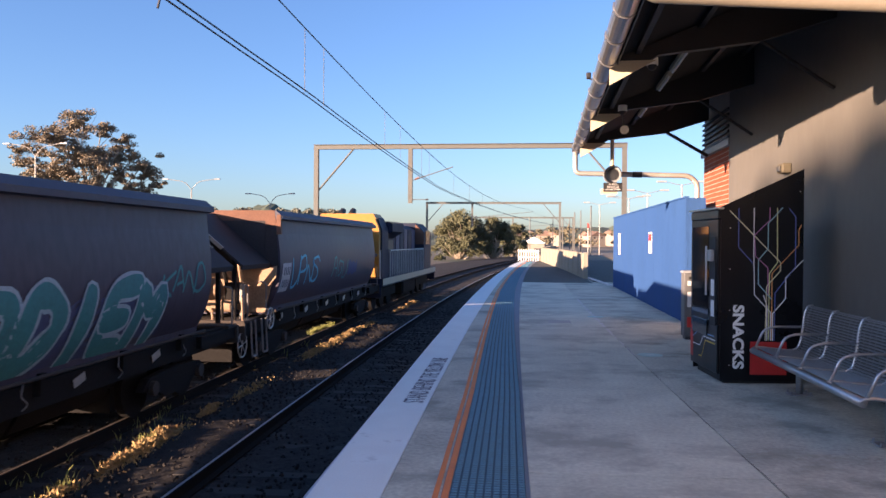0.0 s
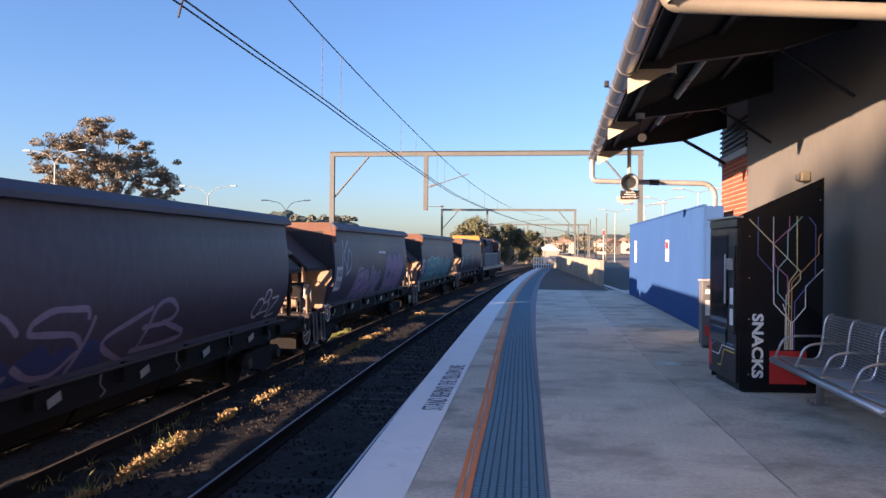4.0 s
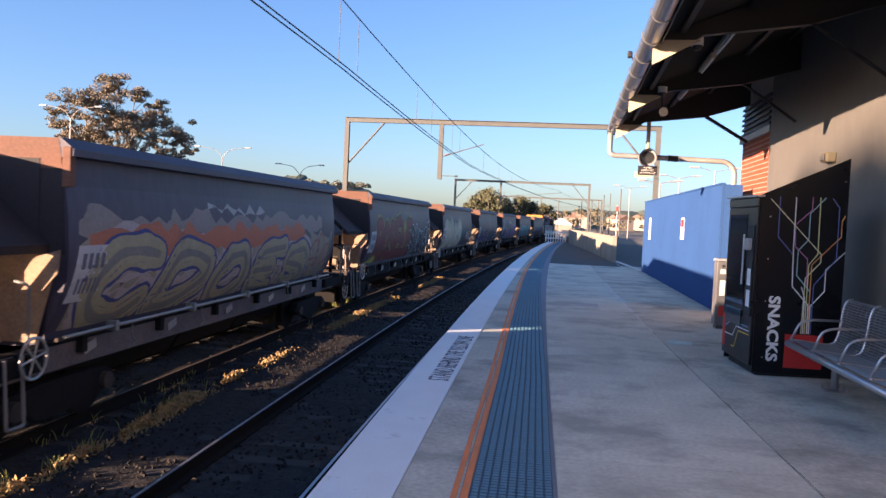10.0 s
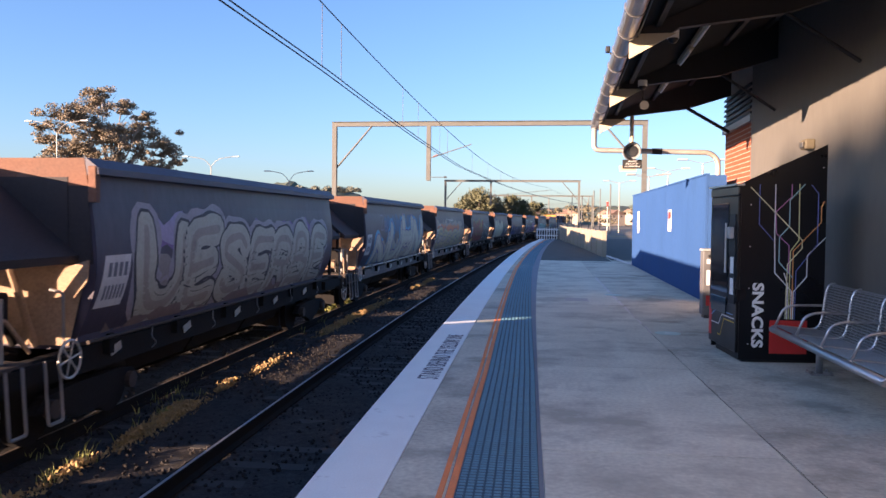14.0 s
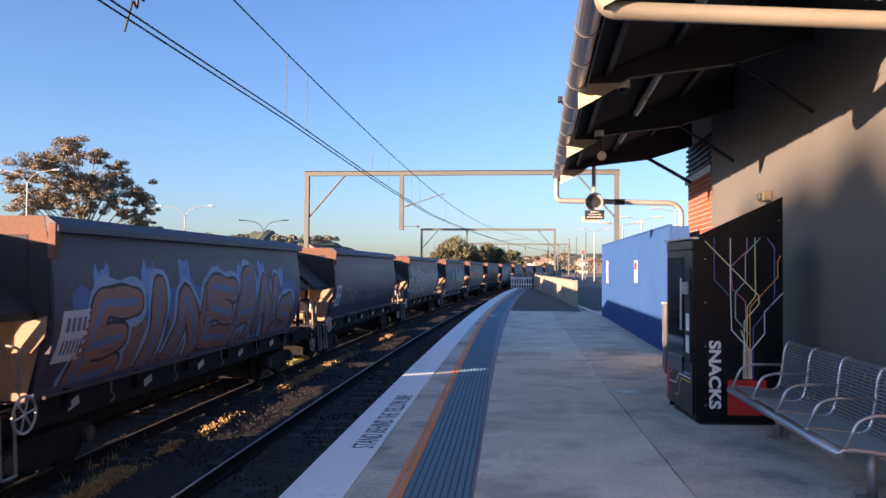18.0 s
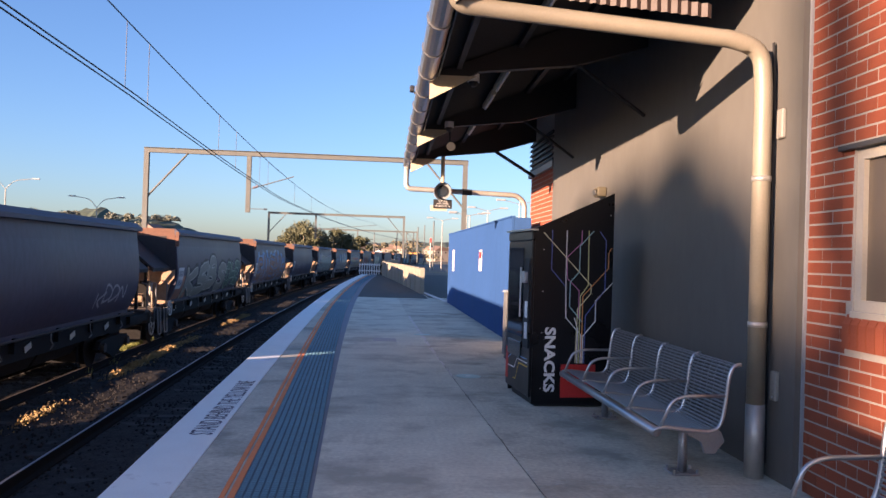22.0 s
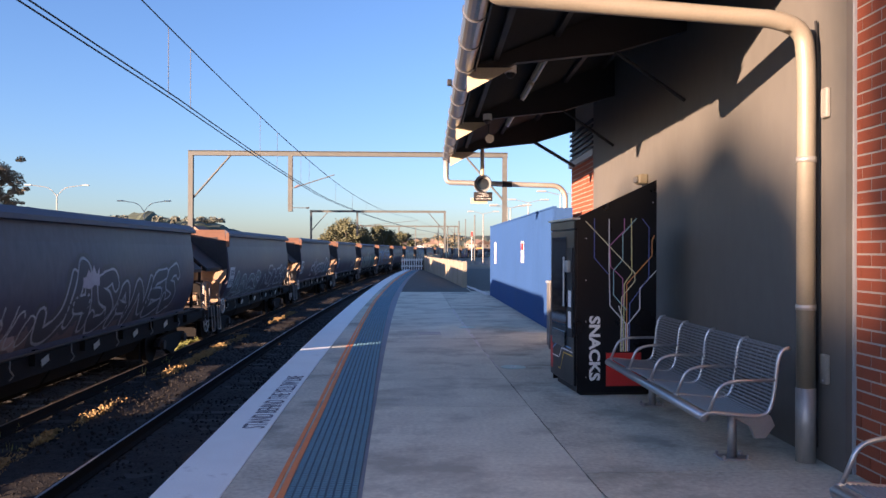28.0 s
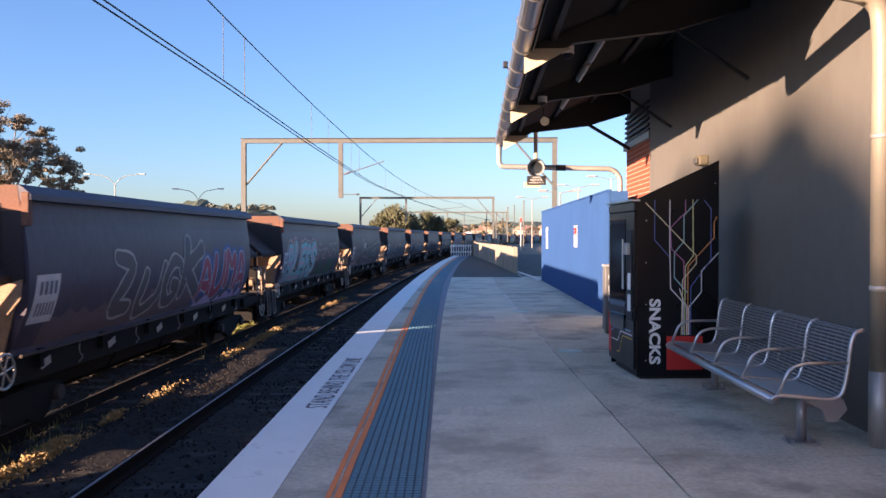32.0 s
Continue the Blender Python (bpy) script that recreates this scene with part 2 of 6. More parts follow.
M_MINT = mat("mint_dot", (0.20, 0.55, 0.42), 0.7, vary=0.12, scale=8, bump=0.02)
M_PALEDOT = mat("pale_mint_dot", (0.45, 0.60, 0.55), 0.7, vary=0.15, scale=8, bump=0.02)
M_GREYBOX = mat("grey_cabinet_paint", (0.33, 0.34, 0.34), 0.5, 0.2, vary=0.1, scale=3, bump=0.03)


def glass(name, tint=(0.02, 0.022, 0.025), rough=0.06):
    m = bpy.data.materials.new(name)
    m.use_nodes = True
    b = m.node_tree.nodes["Principled BSDF"]
    b.inputs["Base Color"].default_value = (*tint, 1)
    b.inputs["Roughness"].default_value = rough
    b.inputs["Specular IOR Level"].default_value = 0.6
    return m


M_DGLASS = glass("dark_glass")
M_WINGLASS = glass("window_film", (0.09, 0.07, 0.05), 0.35)


def paint(color):
    key = "spray_%02d%02d%02d" % tuple(int(c * 99) for c in color)
    return mat(key, color, 0.65, vary=0.2, scale=2.5, fine=20, bump=0.03, stain=tuple(c * 0.45 + 0.04 for c in color), stain_at=0.6, stain_scale=1.6)


# ---------------------------------------------------------------- mesh helpers
def link_mesh(name, bm, material, parent=None, smooth=False):
    me = bpy.data.meshes.new(name)
    bmesh.ops.recalc_face_normals(bm, faces=bm.faces)
    if smooth:
        for f in bm.faces:
            f.smooth = True
    bm.to_mesh(me)
    bm.free()
    me.materials.append(material)
    ob = new(name, me)
    if parent is not None:
        ob.parent = parent
    return ob


def part(name, bm, material, parent, label="", smooth=False):
    ob = link_mesh(name, bm, material, parent, smooth)
    if label:
        ob["label"] = label
    return ob


def thing(name, label, category, group="", m=None):
    ob = new(name)
    ob.empty_display_size = 0.2
    if m is not None:
        ob.matrix_world = m
    return tagged(ob, label, category, group)


def structure(name, bm, material, label, category, smooth=False):
    return tagged(link_mesh(name, bm, material, None, smooth), label, category, kind="structure")


def box(bm, x0, x1, y0, y1, z0, z1, bev=0.0, m=None):
    vs = [bm.verts.new((x, y, z)) for x in (x0, x1) for y in (y0, y1) for z in (z0, z1)]
    fs = [bm.faces.new([vs[i] for i in q]) for q in ((0, 1, 3, 2), (4, 6, 7, 5), (0, 4, 5, 1), (2, 3, 7, 6), (0, 2, 6, 4), (1, 5, 7, 3))]
    if bev:
        es = list({e for f in fs for e in f.edges})
        r = bmesh.ops.bevel(bm, geom=es, offset=bev, segments=1, affect="EDGES")
        vs = list({v for f in r["faces"] for v in f.verts} | {v for v in vs if v.is_valid})
    if m is not None:
        bmesh.ops.transform(bm, matrix=m, verts=vs)
    return vs


def B(*a, **k):
    bm = bmesh.new()
    box(bm, *a, **k)
    return bm


def tube(bm, pts, r, n=10, caps=True):
    """A round tube through points."""
    pts = [Vector(p) for p in pts]
    rings = []
    up = None
    for i, p in enumerate(pts):
        t = (pts[min(i + 1, len(pts) - 1)] - pts[max(i - 1, 0)]).normalized()
        if up is None:
            up = Vector((0, 0, 1)) if abs(t.z) < 0.9 else Vector((0, 1, 0))
        a = t.cross(up).normalized()
        b = a.cross(t).normalized()
        up = b
        rr = r[i] if isinstance(r, (list, tuple)) else r
        rings.append([bm.verts.new(p + rr * (math.cos(2 * math.pi * k / n) * a + math.sin(2 * math.pi * k / n) * b)) for k in range(n)])
    for q, w in zip(rings, rings[1:]):
        for k in range(n):
            bm.faces.new((q[k], q[(k + 1) % n], w[(k + 1) % n], w[k]))
    if caps:
        bm.faces.new(rings[0][::-1])
        bm.faces.new(rings[-1])
    return bm


def T(pts, r, n=10):
    return tube(bmesh.new(), pts, r, n)


def bend(pts, r, steps=5):
    """The same line with its corners rounded by radius r."""
    pts = [Vector(p) for p in pts]
    out = [pts[0]]
    for a, b, c in zip(pts, pts[1:], pts[2:]):
        u, v = (a - b), (c - b)
        k = min(r, u.length * 0.49, v.length * 0.49)
        p0, p1 = b + u.normalized() * k, b + v.normalized() * k
        for i in range(steps + 1):
            f = i / steps
            out.append((1 - f) ** 2 * p0 + 2 * f * (1 - f) * b + f * f * p1)
    return out + [pts[-1]]


def prism(bm, poly, axis, lo, hi):
    """A polygon (pairs in the two other axes, in x, y, z order) drawn out along an axis."""
    def at(p, v):
        q = list(p)
        q.insert(axis, v)
        return bm.verts.new(q)
    a, b = [at(p, lo) for p in poly], [at(p, hi) for p in poly]
    n = len(poly)
    bm.faces.new(a)
    bm.faces.new(b[::-1])
    for i in range(n):
        bm.faces.new((a[i], b[i], b[(i + 1) % n], a[(i + 1) % n]))
    return bm


def PR(poly, axis, lo, hi):
    return prism(bmesh.new(), poly, axis, lo, hi)


def disc(bm, c, r, axis, thick, n=20, r2=None):
    c = Vector(c)
    d = Vector((0, 0, 0))
    d[axis] = thick / 2
    tube(bm, [c - d, c + d], [r, r if r2 is None else r2], n)
    return bm


def words(name, text, size, m, material, parent=None, extrude=0.001, width=None, height=None, align="LEFT", bold=0.0):
    """Letters of the built-in font as a mesh, fitted to a width and height."""
    cu = bpy.data.curves.new(name, "FONT")
    cu.body, cu.size, cu.extrude, cu.align_x = text, size, extrude, align
    cu.resolution_u = 3
    cu.offset = bold
    tmp = bpy.data.objects.new("tmp", cu)
    scene.collection.objects.link(tmp)
    me = bpy.data.meshes.new_from_object(tmp.evaluated_get(bpy.context.evaluated_depsgraph_get()))
    bpy.data.objects.remove(tmp)
    xs = [v.co.x for v in me.vertices]
    ys = [v.co.y for v in me.vertices]
    sx = width / (max(xs) - min(xs)) if width else 1
    sy = height / (max(ys) - min(ys)) if height else 1
    x0, y0 = min(xs), min(ys)
    for v in me.vertices:
        v.co = m @ Vector(((v.co.x - x0) * sx, (v.co.y - y0) * sy, v.co.z))
    me.name = name
    me.materials.clear()
    me.materials.append(material)
    ob = new(name, me)
    if parent is not None:
        ob.parent = parent
    return ob


# ---------------------------------------------------------------- the curve of the line
R_LINE, S_MID, S_STRAIGHT = 850.0, 25.0, -12.0


def on_line(s, d, z=0.0):
    """The place at s metres along the platform edge and d metres to the track side of it."""
    t = max(s, S_STRAIGHT)
    a = (t - S_MID) / R_LINE
    x = -1.0 + R_LINE - (R_LINE + d) * math.cos(a)
    y = S_MID + (R_LINE + d) * math.sin(a)
    if s < t:
        x, y = x - math.sin(a) * (t - s), y - math.cos(a) * (t - s)
    return Vector((x, y, z))


def line_yaw(s):
    return -math.degrees((max(s, S_STRAIGHT) - S_MID) / R_LINE)


def ribbon(bm, section, s0, s1, step=2.0):
    """A closed section of (d, z) pairs drawn along the line."""
    n = max(1, round((s1 - s0) / step))
    rings = [[bm.verts.new(on_line(s0 + (s1 - s0) * i / n, d, z)) for d, z in section] for i in range(n + 1)]
    m = len(section)
    for a, b in zip(rings, rings[1:]):
        for k in range(m):
            bm.faces.new((a[k], a[(k + 1) % m], b[(k + 1) % m], b[k]))
    bm.faces.new(rings[0])
    bm.faces.new(rings[-1][::-1])
    return bm


def drift(s):
    """The tactile strip comes a little nearer to the edge further along."""
    return 0.16 * max(0.0, min(1.0, (s - 8.0) / 17.0))


def ribbon_drift(section, s0, s1):
    bm = bmesh.new()
    n = max(1, round((s1 - s0) / 2.0))
    rings = [[bm.verts.new(on_line(s, d + drift(s), z)) for d, z in section] for s in [s0 + (s1 - s0) * i / n for i in range(n + 1)]]
    m = len(section)
    for a, b in zip(rings, rings[1:]):
        for k in range(m):
            bm.faces.new((a[k], a[(k + 1) % m], b[(k + 1) % m], b[k]))
    bm.faces.new(rings[0])
    bm.faces.new(rings[-1][::-1])
    return bm


def flat(d0, d1, z0, z1):
    return [(d0, z0), (d1, z0), (d1, z1), (d0, z1)]


def RB(section, s0, s1, step=2.0):
    return ribbon(bmesh.new(), section, s0, s1, step)


Z_RAIL = -1.10
D_TRACK1, D_TRACK2 = 1.59, 5.15

# ---------------------------------------------------------------- ground, tracks, platform
def build_ground():
    bm = bmesh.new()
    vs = [bm.verts.new(p) for p in ((-2500, -1500, -1.75), (2500, -1500, -1.75), (2500, 4000, -1.75), (-2500, 4000, -1.75))]
    bm.faces.new(vs)
    structure("ground", bm, M_EARTH, "brown earth and dry grass ground beside the railway", "ground")
    # ballast with an uneven surface
    bm = bmesh.new()
    rows, prev = 16, None
    rnd = random.Random(3)
    for i in range(0, 420):
        s = -70 + i * 0.5 if i < 300 else 80 + (i - 300) * 2.5
        ring = [bm.verts.new(on_line(s, 0.15 + 9.0 * k / rows + (7.0 if k == rows else 0), -1.29 + rnd.uniform(-0.025, 0.025) - (0.35 if k in (0,) else 0) - (0.4 if k == rows else 0))) for k in range(rows + 1)]
        if prev:
            for k in range(rows):
                bm.faces.new((prev[k], prev[k + 1], ring[k + 1], ring[k]))
        prev = ring
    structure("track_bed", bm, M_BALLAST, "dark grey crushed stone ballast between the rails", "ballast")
    # loose stones
    stone = bmesh.new()
    verts, faces = [], []
    cube = [(-1, -1, -1), (1, -1, -1), (1, 1, -1), (-1, 1, -1), (-.7, -.6, .8), (.6, -.7, 1), (.7, .6, .7), (-.6, .7, .9)]
    quad = [(0, 3, 2, 1), (4, 5, 6, 7), (0, 1, 5, 4), (1, 2, 6, 5), (2, 3, 7, 6), (3, 0, 4, 7)]
    for _ in range(12000):
        s, d = rnd.uniform(3, 34) if rnd.random() < 0.8 else rnd.uniform(34, 60), rnd.uniform(0.3, 6.2)
        c = on_line(s, d, -1.283)
        r = rnd.uniform(0.009, 0.019)
        e = Euler((rnd.uniform(0, 6), rnd.uniform(0, 6), rnd.uniform(0, 6))).to_matrix()
        base = len(verts)
        verts += [c + e @ (Vector(p) * r) for p in cube]
        faces += [tuple(base + k for k in q) for q in quad]
    stone.free()
    me = bpy.data.meshes.new("ballast_stone")
    me.from_pydata(verts, [], faces)
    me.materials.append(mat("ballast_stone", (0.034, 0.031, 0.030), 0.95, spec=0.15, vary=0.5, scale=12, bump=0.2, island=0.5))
    tagged(new("ballast_stones", me), "dark grey loose ballast stones between the tracks", "ballast", kind="stuff")


def build_rails():
    head = [(-0.075, -0.17), (0.075, -0.17), (0.075, -0.15), (0.015, -0.13), (0.015, -0.045), (0.036, -0.035), (0.036, -0.004), (-0.036, -0.004), (-0.036, -0.035), (-0.015, -0.045), (-0.015, -0.13), (-0.075, -0.15)]
    for n, (d, label) in enumerate(((D_TRACK1 - 0.7175, "worn steel rail beside the platform face"), (D_TRACK1 + 0.7175, "worn steel rail with a polished running surface"), (D_TRACK2 - 0.7175, "rusty steel rail under the coal wagons"), (D_TRACK2 + 0.7175, "rusty steel rail under the coal wagons"))):
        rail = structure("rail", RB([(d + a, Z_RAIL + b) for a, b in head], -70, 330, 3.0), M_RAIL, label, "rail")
        part("rail_head", RB(flat(d - 0.016, d + 0.016, Z_RAIL - 0.003, Z_RAIL + 0.001), -70, 330, 3.0), M_RAILTOP if n < 2 else M_RUSTRAIL, rail, "polished steel running surface" if n < 2 else "dull brown running surface")
    sleeper = None
    for d in (D_TRACK1, D_TRACK2):
        s = -3.0
        while s < 70:
            m = Matrix.Translation(on_line(s, d, 0)) @ pose(0, 0, 0, 0, 0, line_yaw(s))
            if sleeper is None:
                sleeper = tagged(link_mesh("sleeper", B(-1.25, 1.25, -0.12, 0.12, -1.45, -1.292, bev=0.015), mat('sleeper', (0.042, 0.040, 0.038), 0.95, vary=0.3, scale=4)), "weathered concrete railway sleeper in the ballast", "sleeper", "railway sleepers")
                sleeper.matrix_world = m
            else:
                copy_thing(sleeper, m)
            s += 0.65


def build_platform():
    # body of the platform and its face
    bm = RB([(0.0, -0.012), (0.0, -0.22), (-0.12, -0.24), (-0.12, -1.75), (-9.0, -1.75), (-9.0, -0.012)], -40, 66)
    structure("platform_wall", bm, M_CONC, "grey concrete platform body with an overhanging edge", "platform")
    bm = RB(flat(-0.005, -0.445, -0.1, 0.0), -40, 66)
    structure("platform_edge_line", bm, M_WHITE, "wide white painted line along the platform edge", "line")
    structure("platform_coping", RB(flat(-0.449, -0.80, -0.1, -0.0045), -40, 66), M_CONC, "worn grey concrete strip behind the white line", "platform")
    for d0, d1 in ((-0.752, -0.785), (-0.805, -0.848)):
        structure("orange_line", ribbon_drift(flat(d0, d1, -0.02, 0.002), -40, 66), M_ORANGE, "worn orange warning line beside the tactile strip", "line")
    structure("platform_strip", RB(flat(-0.801, -1.34, -0.1, -0.0035), -40, 66), mat("tactile_bed", (0.20, 0.23, 0.27), 0.8, vary=0.2, scale=2, fine=50, bump=0.2), "grey concrete bed of the tactile strip", "platform")
    # main slabs: each its own piece
    slabs = tagged(new("platform_paving"), "pale grey concrete platform slabs with sawn joints", "paving", kind="structure")
    s = 5.35 - 3.05 * 8
    while s < 30.0:
        e = min(s + 3.05, 30.5)
        part("slab", RB(flat(-1.344, -2.88, -0.1, 0.0), s + 0.007, e - 0.007, 1.5), M_CONC2, slabs)
        s = e
    # slabs on the wall side of the long joint, in a darker concrete colour
    s = -20.0
    while s < 30.0:
        e = min(s + 5.2, 30.5)
        part("slab", RB(flat(-2.892, -9.0, -0.1, -0.002), s + 0.007, e - 0.007, 1.5), M_CONC, slabs, "darker concrete slab beyond the long joint")
        s = e
    part("slab", RB(flat(-4.012, -9.0, -0.1, -0.002), 30.507, 31.3, 1.5), M_CONC, slabs, "darker concrete slab beyond the long joint")
    structure("platform_asphalt", RB(flat(-1.344, -4.0, -0.1, 0.001), 30.507, 66), M_ASPH, "dark asphalt end of the platform", "asphalt")
    # tactile tiles with raised dots
    bm = bmesh.new()
    box(bm, -0.23, 0.23, -0.148, 0.148, -0.01, 0.0)
    for i in range(9):
        for k in range(6):
            x, y = -0.206 + i * 0.0515, -0.123 + k * 0.0492
            lo = [bm.verts.new((x + 0.020 * a, y + 0.013 * b, 0.0006)) for a, b in ((-1, -1), (1, -1), (1, 1), (-1, 1))]
            hi = [bm.verts.new((x + 0.015 * a, y + 0.008 * b, 0.0065)) for a, b in ((-1, -1), (1, -1), (1, 1), (-1, 1))]
            bm.faces.new(hi)
            for j in range(4):
                bm.faces.new((lo[j], lo[(j + 1) % 4], hi[(j + 1) % 4], hi[j]))
    bm.faces.index_update()
    strip = tagged(new("tactile_strip"), "blue tactile warning tiles along the platform", "tactile paving", kind="structure")
    tile = None
    for k in range(200):
        s = 2.6 + 0.3 * k
        m = Matrix.Translation(on_line(s, -1.085 + drift(s), 0.004)) @ pose(0, 0, 0, 0, 0, line_yaw(s))
        if tile is None:
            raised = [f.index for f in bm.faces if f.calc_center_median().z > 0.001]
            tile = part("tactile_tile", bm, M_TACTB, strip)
            # base between the dots is a darker blue than their faces, deepening the relief
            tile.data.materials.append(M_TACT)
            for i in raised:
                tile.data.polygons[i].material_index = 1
            ob = tile
        else:
            ob = new("tactile_tile", tile.data)
            ob.parent = strip
        ob.matrix_world = m
    part("tactile_tiles", RB(flat(-0.855, -1.338, -0.01, 0.006), -20, 2.4), M_TACT, strip)
    # stencilled words on the edge line
    a, b = on_line(7.50, -0.13, 0), on_line(10.38, -0.13, 0)
    yaw = math.degrees(math.atan2(b.y - a.y, b.x - a.x))
    t = words("platform_lettering", "STAND BEHIND THE YELLOW LINE", 0.2, pose(a.x, a.y, 0.0025, 0, 0, yaw) @ pose(0, -0.27, 0), M_TEXT, width=(b - a).length, height=0.20, extrude=0.0008)
    tagged(t, "black stencilled words on the white platform edge", "lettering")
    for (x, y), r, material, label in (((-0.58, 4.05), 0.105, M_MINT, "mint green round floor sticker on the white line"), ((2.22, 11.1), 0.17, M_PALEDOT, "faded pale green round floor sticker on concrete"), ((1.95, 16.6), 0.17, M_PALEDOT, "faded pale green round floor sticker on concrete")):
        bm = bmesh.new()
        disc(bm, (x, y, 0.003), r, 2, 0.004, 28)
        dot = tagged(link_mesh("floor_sticker", bm, material), label, "sticker")
        for k in (-1, 0, 1):
            part("print_bar", B(x - 0.05 + 0.02 * abs(k), x + 0.05 - 0.02 * abs(k), y + k * 0.035 - 0.008, y + k * 0.035 + 0.008, 0.0052, 0.0062), M_WHITEP, dot)
    # pale filler along the long joint, broken in places, and old chalky scuffs
    chalk = mat("joint_filler", (0.62, 0.60, 0.56), 0.9, vary=0.3, scale=6, fine=60, bump=0.2)
    rnd = random.Random(17)
    crack = tagged(new("joint_filler"), "broken pale filler along the platform joint", "joint", kind="structure")
    s = 11.0
    while s < 21.0:
        e = s + rnd.uniform(0.3, 1.1)
        bm = bmesh.new()
        prev = None
        for i in range(7):
            f = s + (e - s) * i / 6
            c, w = -2.886 + rnd.uniform(-0.012, 0.012), rnd.uniform(0.014, 0.040) * (1 if f > 13.5 else 0.4)
            pair = [bm.verts.new(on_line(f, c - w, 0.0025)), bm.verts.new(on_line(f, c + w, 0.0025))]
            if prev:
                bm.faces.new((prev[0], pair[0], pair[1], prev[1]))
            prev = pair
        part("filler_piece", bm, chalk, crack)
        s = e + rnd.uniform(0.0, 0.25)
    gap = mat("joint_dirt", (0.09, 0.085, 0.075), 0.95, vary=0.3, scale=8)
    s = 2.0
    while s < 12.5:
        e = s + rnd.uniform(0.5, 1.6)
        bm, prev = bmesh.new(), None
        for i in range(9):
            f = s + (e - s) * i / 8
            c, w = -2.886 + rnd.uniform(-0.012, 0.012), rnd.uniform(0.0008, 0.0035)
            pair = [bm.verts.new(on_line(f, c - w, 0.003)), bm.verts.new(on_line(f, c + w, 0.003))]
            if prev:
                bm.faces.new((prev[0], pair[0], pair[1], prev[1]))
            prev = pair
        part("open_joint", bm, gap, crack, "dark dirt-filled open joint")
        s = e + rnd.uniform(0.4, 1.5)
    for k, (x, y) in enumerate(((1.15, 14.9), (1.5, 14.7), (1.62, 15.1), (1.05, 15.5))):
        bm = bmesh.new()
        prev = None
        for i in range(9):
            f = i / 8
            w = 0.018 * math.sin(math.pi * (0.08 + 0.84 * f)) * rnd.uniform(0.5, 1.3)
            px, py = x + 0.55 * f * (1 if k % 2 else -1), y + 0.12 * math.sin(f * 6 + k) + (0.35 * f if k > 1 else 0)
            pair = [bm.verts.new((px, py - w, 0.0022)), bm.verts.new((px, py + w, 0.0022))]
            if prev:
                bm.faces.new((prev[0], pair[0], pair[1], prev[1]))
            prev = pair
        part("chalk_scuff", bm, chalk, crack)
    # pale edging that runs from the hoarding to the low wall
    kerb = tagged(new("kerb_edging"), "pale concrete edging between platform and lane", "kerb", kind="structure")
    for i in range(6):
        a, b = Vector((3.52 - 0.11 * i, 28.45 + 2.0 * i, 0)), Vector((3.41 - 0.11 * i, 30.43 + 2.0 * i, 0))
        p = part("edging_stone", B(-0.075, 0.075, 0.0, (b - a).length, -0.05, 0.035, bev=0.01), chalk, kerb)
        p.matrix_world = pose(a.x, a.y, 0, 0, 0, math.degrees(math.atan2(b.y - a.y, b.x - a.x)) - 90)
    # a shallow service lid and patched lines
    tagged(link_mesh("manhole", B(0.95, 1.38, 15.2, 15.75, -0.01, 0.003), mat("lid_concrete", (0.42, 0.41, 0.38), 0.85, vary=0.15, scale=4)), "pale concrete manhole cover set into the platform", "manhole")
    # end of the platform: low cream wall and white fence
    pts = [(3.0, 34.2), (2.75, 42.0), (2.5, 48.0), (2.1, 56.0), (1.7, 64.0), (1.9, 74.0), (2.6, 86.0), (3.4, 98.0), (4.4, 112.0)]
    wall = tagged(new("boundary_wall"), "low cream rendered wall in panels along the platform", "wall", kind="structure")
    for (x0, y0), (x1, y1) in zip(pts, pts[1:]):
        L, ang = math.hypot(x1 - x0, y1 - y0), math.degrees(math.atan2(y1 - y0, x1 - x0))
        n = max(1, round(L / 2.4))
        for i in range(n):
            p = part("wall_panel", B(i * L / n + 0.02, (i + 1) * L / n - 0.02, -0.07, 0.07, -1.2, 1.08, bev=0.01), M_CREAMWALL, wall)
            p.matrix_world = pose(x0, y0, 0, 0, 0, ang)
            q = part("wall_post", B(i * L / n - 0.09, i * L / n + 0.09, -0.1, 0.1, -1.2, 1.12, bev=0.01), M_CREAMWALL, wall)
            q.matrix_world = pose(x0, y0, 0, 0, 0, ang)
    fence = thing("white_fence", "white painted timber fence across the platform end", "fence")
    for i in range(9):
        part("picket", B(-0.25 + i * 0.2, -0.17 + i * 0.2, 66.05, 66.10, 0, 0.95), M_WHITEP, fence)
    for z in (0.25, 0.75):
        part("rail_bar", B(-0.3, 1.5, 66.1, 66.14, z, z + 0.1), M_WHITEP, fence)
    yard = B(2.2, 70, 36, 240, -1.75, -0.25)
    structure("yard", yard, mat("yard_surface", (0.16, 0.14, 0.11), 0.95, vary=0.4, scale=0.25, fine=5, bump=0.3, stain=(0.24, 0.19, 0.10), stain_at=0.5, stain_scale=0.06), "gravel car park with dry grass behind the platform", "yard")
    structure("yard_asphalt", B(3.1, 26, 31.4, 70, -0.3, 0.006), M_ASPH, "dark asphalt lane behind the platform wall", "lane")


# ---------------------------------------------------------------- station building
W = 3.93          # face of the grey wall
XB = 3.99         # face of the brickwork


